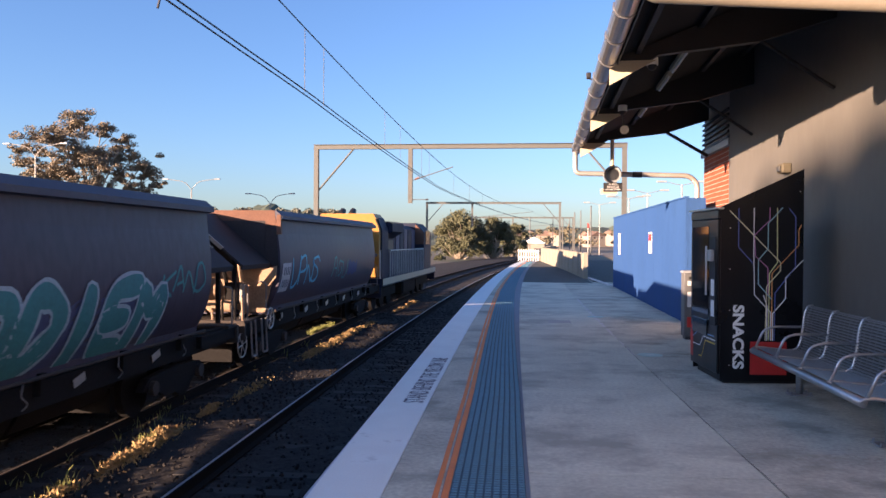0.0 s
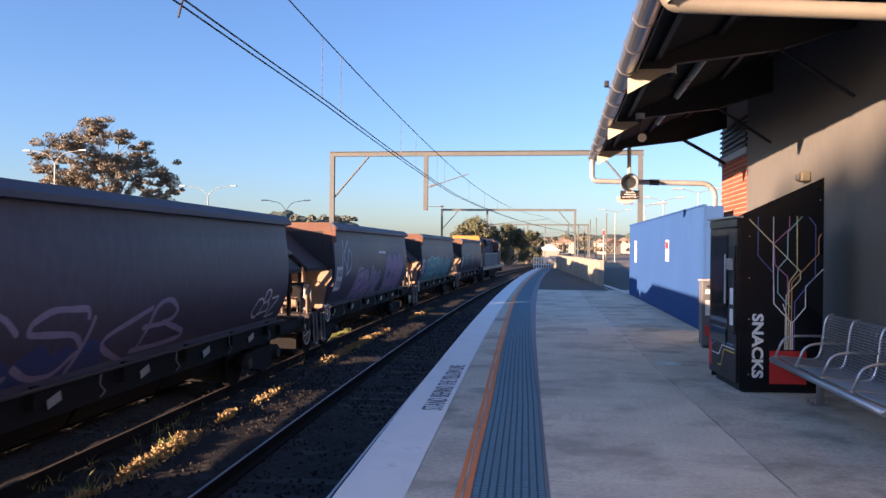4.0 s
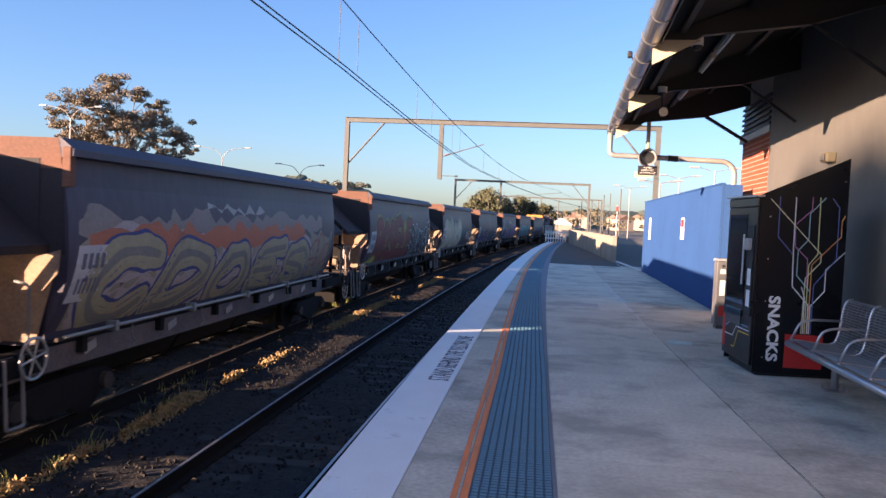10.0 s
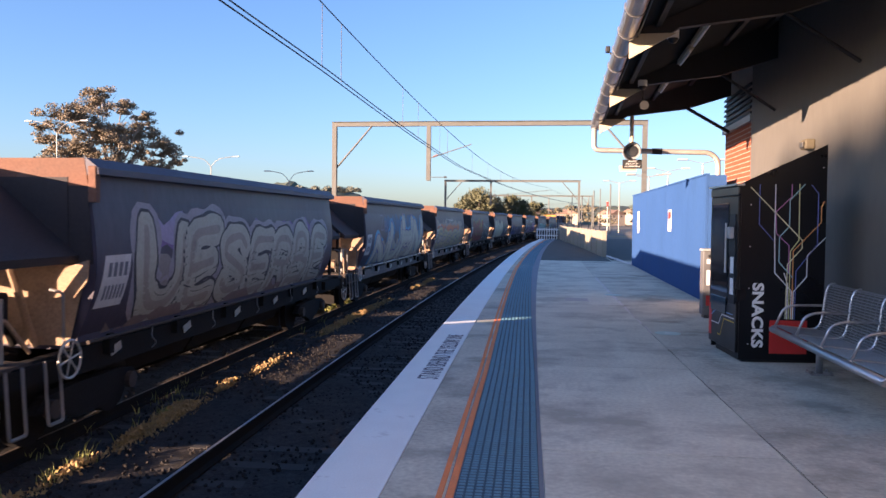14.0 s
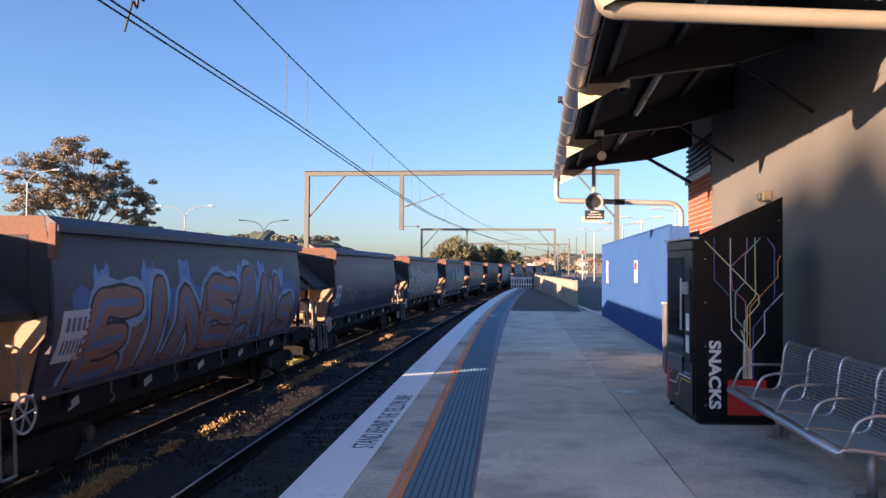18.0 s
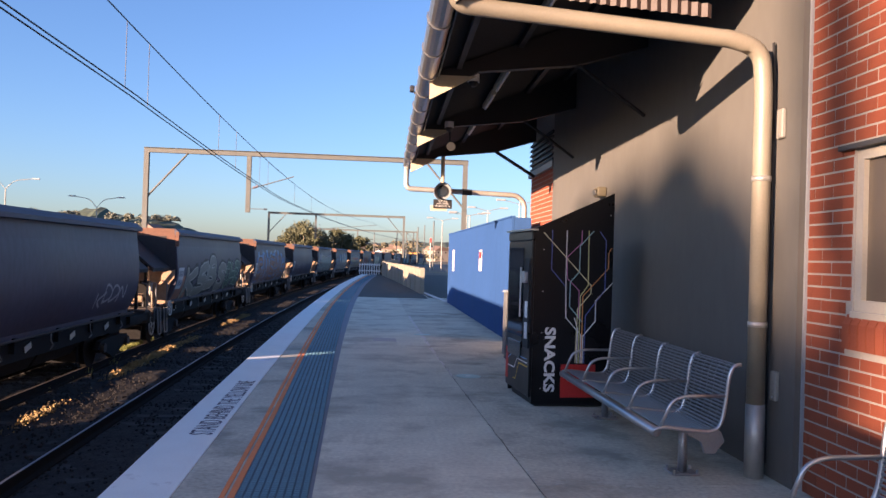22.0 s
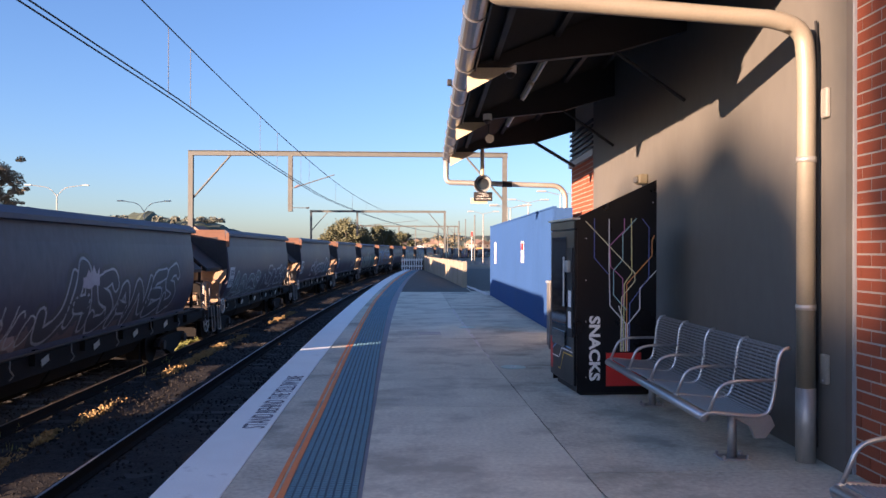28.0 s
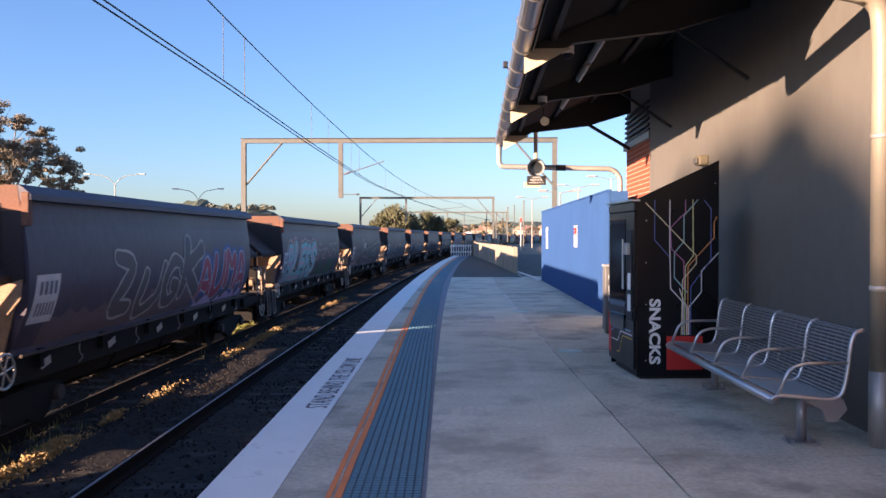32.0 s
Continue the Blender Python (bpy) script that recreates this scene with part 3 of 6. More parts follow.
def brick_field(parent, y0, y1, z0, z1, skip=()):
    """Bricks in stretcher bond, each its own piece, on mortar that stands back."""
    full = B(0, 0.10, 0.006, 0.224, 0.006, 0.078)
    me = bpy.data.meshes.new("brick")
    full.to_mesh(me)
    full.free()
    me.materials.append(M_BRICK)
    rnd = random.Random(9)
    row = 0
    z = z0
    while z < z1 - 0.04:
        y = y0 - (0.115 if row % 2 else 0)
        while y < y1 - 0.02:
            a, b = max(y, y0), min(y + 0.23, y1)
            for sy0, sy1, sz0, sz1 in skip:
                if z + 0.08 > sz0 + 0.01 and z < sz1 - 0.01 and a < sy1 < b:
                    a = sy1 + 0.004
            if b - a > 0.03 and not any(a < sy1 - 0.005 and b > sy0 + 0.005 and z + 0.08 > sz0 + 0.01 and z < sz1 - 0.01 for sy0, sy1, sz0, sz1 in skip):
                ob = new("brick", me)
                ob.parent = parent
                ob.location = (XB + rnd.uniform(-0.002, 0.002), a, z)
                ob.scale = (1, (b - a) / 0.23, 1)
            y += 0.23
        row += 1
        z += 0.086


def build_building():
    win = (3.62, 5.43, 1.32, 2.36)
    bm = bmesh.new()
    # brick core as four blocks round the window
    X0, X1 = XB + 0.004, XB + 0.32
    for y0, y1, z0, z1 in ((-6, win[0], 0, 4.9), (win[1], 16.9, 0, 4.9), (win[0], win[1], 0, win[2]), (win[0], win[1], win[3], 4.9)):
        box(bm, X0, X1, y0, y1, z0, z1)
    wall = structure("wall_station", bm, M_MORTAR, "red brick station wall with pale mortar joints", "wall")
    structure("wall_back", B(9.0, 9.2, -6, 16.9, 0, 4.9), M_MORTAR, "plain back wall of the station building", "wall")
    structure("wall_end", B(4.31, 9.0, 16.6, 16.9, 0, 4.9), M_BRICK, "red brick end wall of the station building", "wall")
    structure("wall_end_near", B(4.31, 9.0, -6, -5.7, 0, 4.9), M_BRICK, "red brick end wall of the station building", "wall")
    # projecting brick course line under the sill: soldier bricks on edge
    w = tagged(new("window_1"), "aluminium framed window with a closed brown blind", "window", kind="structure")
    y0, y1, z0, z1 = win
    fr = mat("window_alu", (0.52, 0.47, 0.38), 0.5, 0.3, vary=0.08, scale=3, bump=0.02)
    bm = bmesh.new()
    box(bm, XB + 0.02, XB + 0.08, y0, y1, z0, z0 + 0.07)
    box(bm, XB + 0.02, XB + 0.08, y0, y1, z1 - 0.07, z1)
    box(bm, XB + 0.02, XB + 0.08, y1 - 0.07, y1, z0 + 0.07, z1 - 0.07)
    box(bm, XB + 0.02, XB + 0.08, y0, y0 + 0.07, z0 + 0.07, z1 - 0.07)
    part("window_frame", bm, fr, w, "cream aluminium frame")
    part("pane", B(XB + 0.055, XB + 0.065, y0 + 0.07, y1 - 0.07, z0 + 0.07, z1 - 0.07), M_WINGLASS, w, "brown tinted pane")
    part("window_sill", B(XB - 0.01, XB + 0.06, y0, y1, z0 - 0.05, z0 - 0.004), fr, w)
    part("lintel", B(XB - 0.045, XB + 0.05, y0 - 0.1, y1 + 0.12, z1 + 0.0, z1 + 0.03), M_DARKTRIM, w, "dark steel lintel")
    for i in range(14):
        y = y1 + 0.05 - 0.087 * (i + 1)
        p = part("sill_brick", PR([(XB - 0.035, -0.19), (XB + 0.05, -0.19), (XB + 0.05, 0.03), (XB + 0.0, 0.03), (XB - 0.035, -0.03)], 1, y, y + 0.077), M_BRICK, w)
        p.location = (0, 0, z0 - 0.055)
    # grey cladding
    clad = structure("wall_cladding", B(W, XB, 5.99, 14.46, 0, 4.9), M_GREY, "smooth grey painted panel wall with soft tree shadows", "wall")
    part("corner_trim", B(XB - 0.016, XB + 0.003, 5.966, 5.989, 0, 4.6), mat("alu_trim", (0.36, 0.37, 0.38), 0.45, 0.2, vary=0.08, scale=4, bump=0.02), clad, "silver aluminium corner trim")
    # small fittings
    lt = thing("wall_light", "small beige bulkhead light on the grey wall", "light")
    part("housing", B(W - 0.12, W, 10.95, 11.2, 2.47, 2.6, bev=0.015), mat("bulkhead_housing", (0.13, 0.11, 0.07), 0.7, vary=0.15), lt)
    part("lens", B(W - 0.15, W - 0.12, 11.0, 11.15, 2.49, 2.57, bev=0.01), mat("lens_plastic", (0.07, 0.065, 0.055), 0.4, vary=0.05, scale=4, bump=0), lt)
    for z in (2.66, 0.70):
        b = thing("pipe_clip", "grey-beige junction box on the wall beside the downpipe", "junction box")
        part("cover", B(W - 0.035, W, 6.20, 6.29, z - 0.11, z + 0.11, bev=0.008), mat("junction_box_paint", (0.26, 0.245, 0.21), 0.6, vary=0.1), b)
        part("screw", B(W - 0.039, W - 0.034, 6.235, 6.25, z - 0.09, z - 0.075), M_STEEL, b)
    # awning: beams, struts, sheet, gutter
    slope = 0.40
    zr = lambda x: 3.70 + (x - 1.48) * slope
    roof = tagged(new("awning_roof"), "dark corrugated awning roof over the platform", "awning", kind="structure")
    bm = bmesh.new()
    n = int((17.25 - 6.15) / 0.038)
    prev = None
    for i in range(n + 1):
        y = 6.15 + i * 0.038
        h = 0.018 * (1 if i % 2 else -1)
        ring = [bm.verts.new((x, y, zr(x) + 0.05 + h + t)) for x, t in ((1.33, 0.0), (4.05, 0.0), (4.05, 0.004), (1.33, 0.004))]
        if prev:
            for k in range(4):
                bm.faces.new((prev[k], prev[(k + 1) % 4], ring[(k + 1) % 4], ring[k]))
        prev = ring
    part("roof_sheet", bm, M_SOFFIT, roof, "dark corrugated steel sheet")
    structure("roof_main", PR([(3.9, 4.85), (9.3, 6.5), (9.3, 6.6), (3.88, 4.95)], 1, -6.2, 17.2), M_SOFFIT, "dark sheet roof of the station building", "roof")
    structure("fascia_near", B(3.95, 3.992, -6, 5.95, 4.5, 4.85), M_DARKTRIM, "dark fascia board under the roof", "fascia")
    for y in (6.20, 9.45, 12.9, 16.2):
        bm = PR([(1.44, zr(1.44) + 0.01), (1.44, zr(1.44) - 0.27), (1.98, zr(1.98) - 0.15), (3.10, zr(3.10) - 0.47), (3.93, zr(3.93) - 0.55), (3.93, zr(3.93) + 0.01)], 1, y - 0.05, y + 0.05)
        part("beam", bm, M_BEAM, roof, "dark painted cantilever beam")
        part("end_plate", PR([(1.425, zr(1.44) + 0.0), (1.425, zr(1.44) - 0.28), (1.95, zr(1.95) - 0.20)], 1, y - 0.062, y - 0.051), M_CREAM, roof, "cream triangular end plate")
        if y > 9:
            part("strut", T([(3.12, y, zr(3.12) - 0.46), (3.92, y, 3.42 if y > 14 else 3.34)], 0.034 if y > 14 else 0.022, 8), M_BEAM, roof, "dark steel strut")
    for x in (1.75, 2.45, 3.15, 3.75):
        part("purlin", B(x - 0.03, x + 0.03, 6.2, 17.2, zr(x) - 0.045, zr(x) + 0.012), M_BEAM, roof)
    for a, b in ((6.8, 8.1), (10.0, 11.2), (11.4, 12.4), (13.5, 14.7)):
        f = thing("strip_light", "unlit white fluorescent batten under the awning", "light")
        part("batten", B(2.38, 2.46, a, b, zr(2.42) - 0.12, zr(2.42) - 0.05, bev=0.01), M_CREAM, f)
        part("tube", T([(2.42, a + 0.05, zr(2.42) - 0.135), (2.42, b - 0.05, zr(2.42) - 0.135)], 0.015, 8), M_WHITEP, f)
    bm, prev = bmesh.new(), None
    for i in range(50):
        x = 1.46 + i * 0.0375
        d = 0.012 * (1 if i % 2 else -1)
        low = 3.50 - 0.066 * (x - 1.46)
        ring = [bm.verts.new(q) for q in ((x, 6.105 + d, low), (x, 6.105 + d, low + 0.10), (x, 6.109 + d, low + 0.10), (x, 6.109 + d, low))]
        if prev:
            for k in range(4):
                bm.faces.new((prev[k], prev[(k + 1) % 4], ring[(k + 1) % 4], ring[k]))
        prev = ring
    part("end_sheet", bm, mat("end_sheet_paint", (0.06, 0.04, 0.03), 0.6, vary=0.15, scale=3, bump=0.05), roof, "brown ribbed strip over the downpipe")
    # round gutter with its strap rings
    g = tagged(new("gutter"), "round galvanised gutter with strap brackets along the awning", "gutter", kind="structure")
    bm = bmesh.new()
    gx, gz, gr = 1.40, 3.70, 0.105
    sec = [(gx + gr * math.cos(radians(a)), gz + gr * math.sin(radians(a))) for a in range(-200, 21, 20)]
    sec += [(gx + (gr - 0.008) * math.cos(radians(a)), gz + (gr - 0.008) * math.sin(radians(a))) for a in range(20, -201, -20)]
    part("trough", prism(bm, sec, 1, 6.15, 17.25), M_GUTTER, g, smooth=False)
    y = 6.5
    while y < 17.2:
        bm = bmesh.new()
        sec2 = [(gx + (gr + 0.014) * math.cos(radians(a)), gz + (gr + 0.014) * math.sin(radians(a))) for a in range(-200, 21, 20)]
        sec2 += [(gx + (gr + 0.001) * math.cos(radians(a)), gz + (gr + 0.001) * math.sin(radians(a))) for a in range(20, -201, -20)]
        part("strap", prism(bm, sec2, 1, y - 0.02, y + 0.02), M_GUTTER, g)
        y += 0.92
    part("fascia", B(1.51, 1.525, 6.2, 17.2, 3.64, 3.76), M_DARKTRIM, g)
    part("sensor", B(1.23, 1.29, 10.6, 10.68, 3.76, 3.84, bev=0.01), M_BLACK, g, "small black sensor")
    part("sensor_bracket", T([(1.27, 10.64, 3.78), (1.33, 10.64, 3.71)], 0.012, 6), M_BLACK, g)
    # near downpipe
    p = tagged(new("downpipe_near"), "painted beige steel downpipe against the grey wall", "downpipe", kind="structure")
    part("pipe", T(bend([(1.43, 6.25, 3.62), (1.45, 6.27, 3.43), (3.56, 6.30, 3.29), (3.78, 6.32, 3.22), (3.81, 6.33, 2.95), (3.81, 6.33, 0.545)], 0.16), 0.067, 16), mat("pipe_beige", (0.25, 0.22, 0.165), 0.45, 0.1, vary=0.1, scale=3, bump=0.04), p, smooth=True)
    part("shoe", T([(3.81, 6.33, 0.0), (3.81, 6.33, 0.55)], 0.071, 16), M_GALV, p, "bare galvanised lower pipe", True)
    for z in (1.15, 2.25):
        part("pipe_band", T([(3.81, 6.33, z - 0.02), (3.81, 6.33, z + 0.02)], 0.072, 16), M_GALV, p, "", True)
    part("cable", T([(3.90, 6.37, 3.3), (3.91, 6.36, 2.9), (3.91, 6.36, 0.1)], 0.012, 6), M_BLACK, p, "black cable")
    # far downpipe
    q = tagged(new("downpipe_far"), "galvanised downpipe running from gutter to wall", "downpipe", kind="structure")
    part("pipe", T(bend([(1.37, 17.0, 3.48), (1.37, 17.0, 3.00), (3.72, 17.0, 2.94), (3.88, 17.0, 2.78), (3.88, 17.0, 0.0)], 0.12), 0.055, 14), M_GALV, q, smooth=True)
    part("collar", T([(2.55, 17.0, 2.970), (2.75, 17.0, 2.965)], 0.063, 14), M_BLACK, q, "black rubber collar")
    # louvre over the far brickwork
    lv = thing("louvre", "dark slatted louvre under the awning end", "louvre")
    for i in range(6):
        part("slat", B(XB - 0.06, XB - 0.01, 14.6, 16.8, 3.42 + i * 0.1, 3.46 + i * 0.1), M_DARKTRIM, lv)
    part("rail_plate", B(XB - 0.07, XB, 14.5, 16.88, 3.28, 3.4), M_GREYBOX, lv, "grey steel rail")
    # cameras and loudspeaker under the beams
    for y, x in ((9.7, 1.95), (12.6, 1.9)):
        c = thing("dome_camera", "white dome security camera under the awning", "camera")
        bm = bmesh.new()
        bmesh.ops.create_uvsphere(bm, u_segments=14, v_segments=8, radius=0.06, matrix=pose(x, y, zr(x) - 0.19))
        part("dome", bm, M_BLACK, c, "black dome", True)
        part("base", T([(x, y, zr(x) - 0.19), (x, y, zr(x) - 0.10)], 0.07, 14), M_WHITEP, c)
    s = thing("loudspeaker", "dark round loudspeaker under the awning", "loudspeaker")
    part("horn_body", T([(1.95, 13.0, 3.42), (1.95, 12.85, 3.42), (1.95, 12.78, 3.42)], [0.035, 0.05, 0.07], 16), M_BLACK, s)
    part("bracket", T([(1.95, 13.0, 3.42), (1.95, 13.0, 3.90)], 0.015, 6), M_DARKTRIM, s)
    # guard's indicator lamp with its sign
    h = thing("indicator_lamp", "round hooded indicator lamp hanging with a sign", "signal")
    part("hanger", T([(2.10, 16.6, 3.93), (2.10, 16.6, 3.05)], 0.04, 8), M_CREAM, h, "cream hanger post")
    part("lamp_body", T([(2.10, 16.75, 2.93), (2.10, 16.5, 2.93)], 0.17, 20), M_GREYBOX, h)
    bm = bmesh.new()
    tube(bm, [(2.10, 16.52, 2.93), (2.10, 16.38, 2.93)], 0.176, 20, caps=False)
    part("hood", bm, M_DARKTRIM, h, "dark lamp hood")
    part("lamp_glass", T([(2.10, 16.49, 2.93), (2.10, 16.485, 2.93)], 0.12, 20), M_DGLASS, h)
    part("sign_plate", B(1.92, 2.30, 16.5, 16.52, 2.58, 2.76), M_BLACK, h, "black sign plate with white words")
    part("back_plate", B(1.86, 2.2, 16.53, 16.55, 2.53, 2.64), M_CREAM, h)
    for k, line in enumerate(("GUARDS", "INDICATOR", "UP DIRECTION")):
        words("sign_words", line, 0.04, pose(1.96 + (0.0, 0.03, 0.07)[2 - k], 16.497, 2.715 - k * 0.052, 90, 0, 0), M_WHITEP, h, width=0.3 if k == 2 else 0.24 if k else 0.17, height=0.028)
    for y0, y1, z0, z1 in ((4.75, 5.964, 0.0, 4.4), (14.46, 16.9, 2.0, 3.27)):
        brick_field(wall, y0, y1, z0, z1, [win, (win[0], win[1] + 0.06, win[2] - 0.26, win[2])])


# ---------------------------------------------------------------- platform furniture
def bench(m):
    b = thing("bench", "silver steel platform bench with wire mesh seats and armrests", "bench", "platform benches")
    L = 2.75
    prof = [(-0.03, 0.40), (0.0, 0.43), (0.06, 0.435), (0.25, 0.415), (0.38, 0.405), (0.45, 0.43), (0.48, 0.51), (0.50, 0.66), (0.515, 0.80), (0.545, 0.875), (0.60, 0.885)]
    fine = [tuple(p)[:2] for p in bend([(x, z, 0) for x, z in prof], 0.05, 3)]
    for i in range(5):
        y = i * L / 4
        part("rib", T([(x, y, z) for x, z in fine], 0.015, 8), M_STEEL, b, "bent steel rib", True)
        part("armrest", T(bend([(0.02, y, 0.43), (0.10, y, 0.62), (0.20, y, 0.655), (0.50, y, 0.66)], 0.07), 0.013, 8), M_STEEL, b, "tubular steel armrest", True)
    part("front_roll", T([(-0.005, 0, 0.40), (-0.005, L, 0.40)], 0.034, 14), M_STEEL, b, "rolled steel front edge", True)
    # wire mesh: long rods in seat and back
    bm = bmesh.new()
    lens = [0.0]
    for p, q in zip(fine, fine[1:]):
        lens.append(lens[-1] + math.hypot(q[0] - p[0], q[1] - p[1]))
    total = lens[-1]
    for j in range(3, 37):
        want = total * j / 37
        i = max(k for k in range(len(lens)) if lens[k] <= want)
        i = min(i, len(fine) - 2)
        f = (want - lens[i]) / (lens[i + 1] - lens[i])
        x = fine[i][0] * (1 - f) + fine[i + 1][0] * f
        z = fine[i][1] * (1 - f) + fine[i + 1][1] * f
        tube(bm, [(x, 0.0, z), (x, L, z)], 0.0072 if z > 0.46 else 0.0088, 6, caps=False)
    for j in range(1, 24):
        y = j * L / 24
        tube(bm, [(x, y, z - 0.006) for x, z in fine[6:]], 0.003, 4, caps=False)
    part("wire_mesh", bm, M_MESH, b, "steel wire mesh seat and back")
    for y in (0.44, 2.45):
        part("leg", T([(0.37, y, 0.0), (0.37, y, 0.39)], 0.035, 12), M_STEEL, b, "round steel leg", True)
        part("base_plate", B(0.26, 0.48, y - 0.09, y + 0.09, 0, 0.012, bev=0.003), M_STEEL, b)
        for dx, dy in ((-0.09, -0.07), (-0.09, 0.07), (0.09, -0.07), (0.09, 0.07)):
            part("bolt", T([(0.37 + dx, y + dy, 0.012), (0.37 + dx, y + dy, 0.04)], 0.011, 6), M_STEEL, b)
        part("bracket", PR([(0.08, 0.39), (0.5, 0.39), (0.53, 0.30), (0.44, 0.27), (0.32, 0.33), (0.14, 0.36)], 1, y - 0.03, y + 0.03), M_MESH, b, "cast bracket under the seat")
    for y in (0.03, L - 0.03):
        part('end_bracket', PR([(0.22, 0.395), (0.47, 0.41), (0.50, 0.34), (0.43, 0.25), (0.36, 0.25), (0.33, 0.33)], 1, y - 0.02, y + 0.02), M_STEEL, b, 'cast steel end bracket')
    b.matrix_world = m
    return b


def build_vending():
    v = thing("vending_machine", "black snack vending machine beside a sloped black printed board", "vending machine", m=pose(2.645, 9.0, 0, 0, 0, 4.5))
    D, Wd = 0.89, 1.02
    # surround panels: x = depth from the front, y = width
    side = [(0.0, 0.03), (D, 0.03), (D, 2.345), (0.0, 1.93)]
    part("side_panel", PR(side, 1, 0.0, 0.025), M_BLACKGLOSS, v, "black side panel printed with coloured route lines")
    part("far_panel", B(0.0, D, Wd - 0.025, Wd, 0.03, 1.90), M_BLACKGLOSS, v)
    part("top_panel", B(0.0, D, 0.026, Wd - 0.026, 1.87, 1.90), M_BLACKGLOSS, v)
    part("cabinet", B(0.02, D - 0.02, 0.03, Wd - 0.03, 0.08, 1.86), M_BLACK, v)
    part("plinth", B(0.05, D - 0.03, 0.04, Wd - 0.04, 0.0, 0.078), M_BLACK, v)
    part("front_frame", B(-0.035, 0.018, 0.0, Wd, 1.80, 1.90, bev=0.01), M_BLACKGLOSS, v)
    part("canopy_edge", B(-0.06, 0.03, -0.01, Wd + 0.01, 1.905, 1.925), M_STEEL, v, "thin pale steel canopy edge")
    door = part("door", B(-0.03, 0.018, 0.01, Wd - 0.01, 0.10, 1.798, bev=0.008), M_BLACKGLOSS, v, "black machine door")
    part("display_glass", B(-0.036, -0.031, 0.32, 0.94, 0.72, 1.72), M_DGLASS, door, "dark display glass")
    part("delivery_flap", B(-0.045, -0.031, 0.34, 0.9, 0.48, 0.66, bev=0.004), M_DGLASS, door)
    part("coin_panel", B(-0.04, -0.031, 0.06, 0.26, 0.62, 1.6), M_BLACK, door)
    part("card_reader", B(-0.09, -0.04, 0.09, 0.2, 1.33, 1.46, bev=0.01), M_GREYBOX, door, "grey card reader")
    for z in (1.05, 0.82):
        part("label_plate", B(-0.044, -0.041, 0.09, 0.2, z - 0.1, z + 0.08), M_WHITEP, door, "white instruction label")
    part("handle", T([(-0.07, 0.29, 0.95), (-0.07, 0.29, 1.5)], 0.012, 8), M_STEEL, door)
    part("red_stripe", B(-0.034, -0.031, 0.90, 1.0, 0.18, 0.55), M_RED, door, "red printed stripe")
    for pts, c in ((((0.06, 0.46), (0.5, 0.46), (0.62, 0.34), (0.9, 0.34)), (0.8, 0.8, 0.78)), (((0.06, 0.42), (0.42, 0.42), (0.55, 0.22), (0.66, 0.22)), (0.75, 0.5, 0.08)), (((0.1, 0.5), (0.7, 0.5), (0.9, 0.42)), (0.25, 0.45, 0.7))):
        part("route_line", flatline([(-0.0325, a, b) for a, b in pts], 0.012, (1, 0, 0)), paint(c), door)
    # printed route lines on the side
    def L(name, pts, c, wd=0.0105):
        part("route_line", flatline([(u, -0.0015, z) for u, z in pts], wd, (0, 1, 0)), paint(c), v)
    q = lambda pts: [((px - 1170) / 176 + 0.02, (704 - py) / 169) for px, py in pts]
    L("a", q(((1229, 380), (1229, 465), (1231, 540), (1262, 572), (1262, 624))), (0.75, 0.74, 0.72))
    L("b", q(((1183, 385), (1280, 480), (1280, 495), (1254, 524), (1252, 624))), (0.70, 0.66, 0.40))
    L("c", q(((1200, 380), (1200, 452), (1228, 482))), (0.10, 0.13, 0.35), 0.010)
    L("d", q(((1283, 379), (1256, 408), (1256, 455), (1238, 475), (1238, 520), (1264, 548))), (0.30, 0.50, 0.52))
    L("e", q(((1259, 379), (1259, 402), (1230, 430), (1232, 468), (1256, 490), (1257, 540))), (0.45, 0.18, 0.35), 0.010)
    L("f", q(((1273, 379), (1274, 480), (1259, 500), (1258, 624))), (0.66, 0.66, 0.30))
    L("g", q(((1295, 380), (1308, 396), (1308, 488), (1270, 536), (1269, 624))), (0.12, 0.16, 0.42), 0.010)
    L("h", q(((1319, 410), (1314, 420), (1314, 448), (1264, 500), (1264, 624))), (0.70, 0.30, 0.10))
    L("i", q(((1323, 475), (1290, 508), (1290, 546), (1266, 574), (1266, 624))), (0.76, 0.76, 0.74))
    L("j", q(((1248, 540), (1255, 560), (1255, 624))), (0.75, 0.72, 0.70))
    part("red_panel", B(0.325, 0.72, -0.002, 0.0, 0.10, 0.46), M_RED, v, "red printed panel")
    words("letters", "SNACKS", 0.16, pose(0.135, -0.002, 0.86, 90, 0, 0) @ pose(0, 0, 0, 0, 0, -90), M_WHITEP, v, width=0.70, height=0.125, extrude=0.0008, bold=0.006)
    for u, z in ((0.1, 1.7), (0.1, 1.25), (0.1, 0.8), (0.1, 0.2), (0.85, 2.1), (0.85, 0.2)):
        part("screw", T([(u, -0.003, z), (u, 0.0, z)], 0.007, 8), M_STEEL, v)
    # grey help cabinet beside it
    h = thing("service_cabinet", "narrow grey steel service cabinet beside the hoarding", "cabinet")
    part("body", B(3.02, 3.42, 12.95, 13.2, 0.05, 1.06, bev=0.012), mat("cabinet_steel", (0.13, 0.13, 0.13), 0.6, vary=0.3, scale=5, bump=0.05, stain=(0.16, 0.15, 0.14), stain_at=0.62, stain_scale=5), h)
    part("base", B(3.05, 3.4, 12.97, 13.18, 0, 0.05), M_DARKTRIM, h)
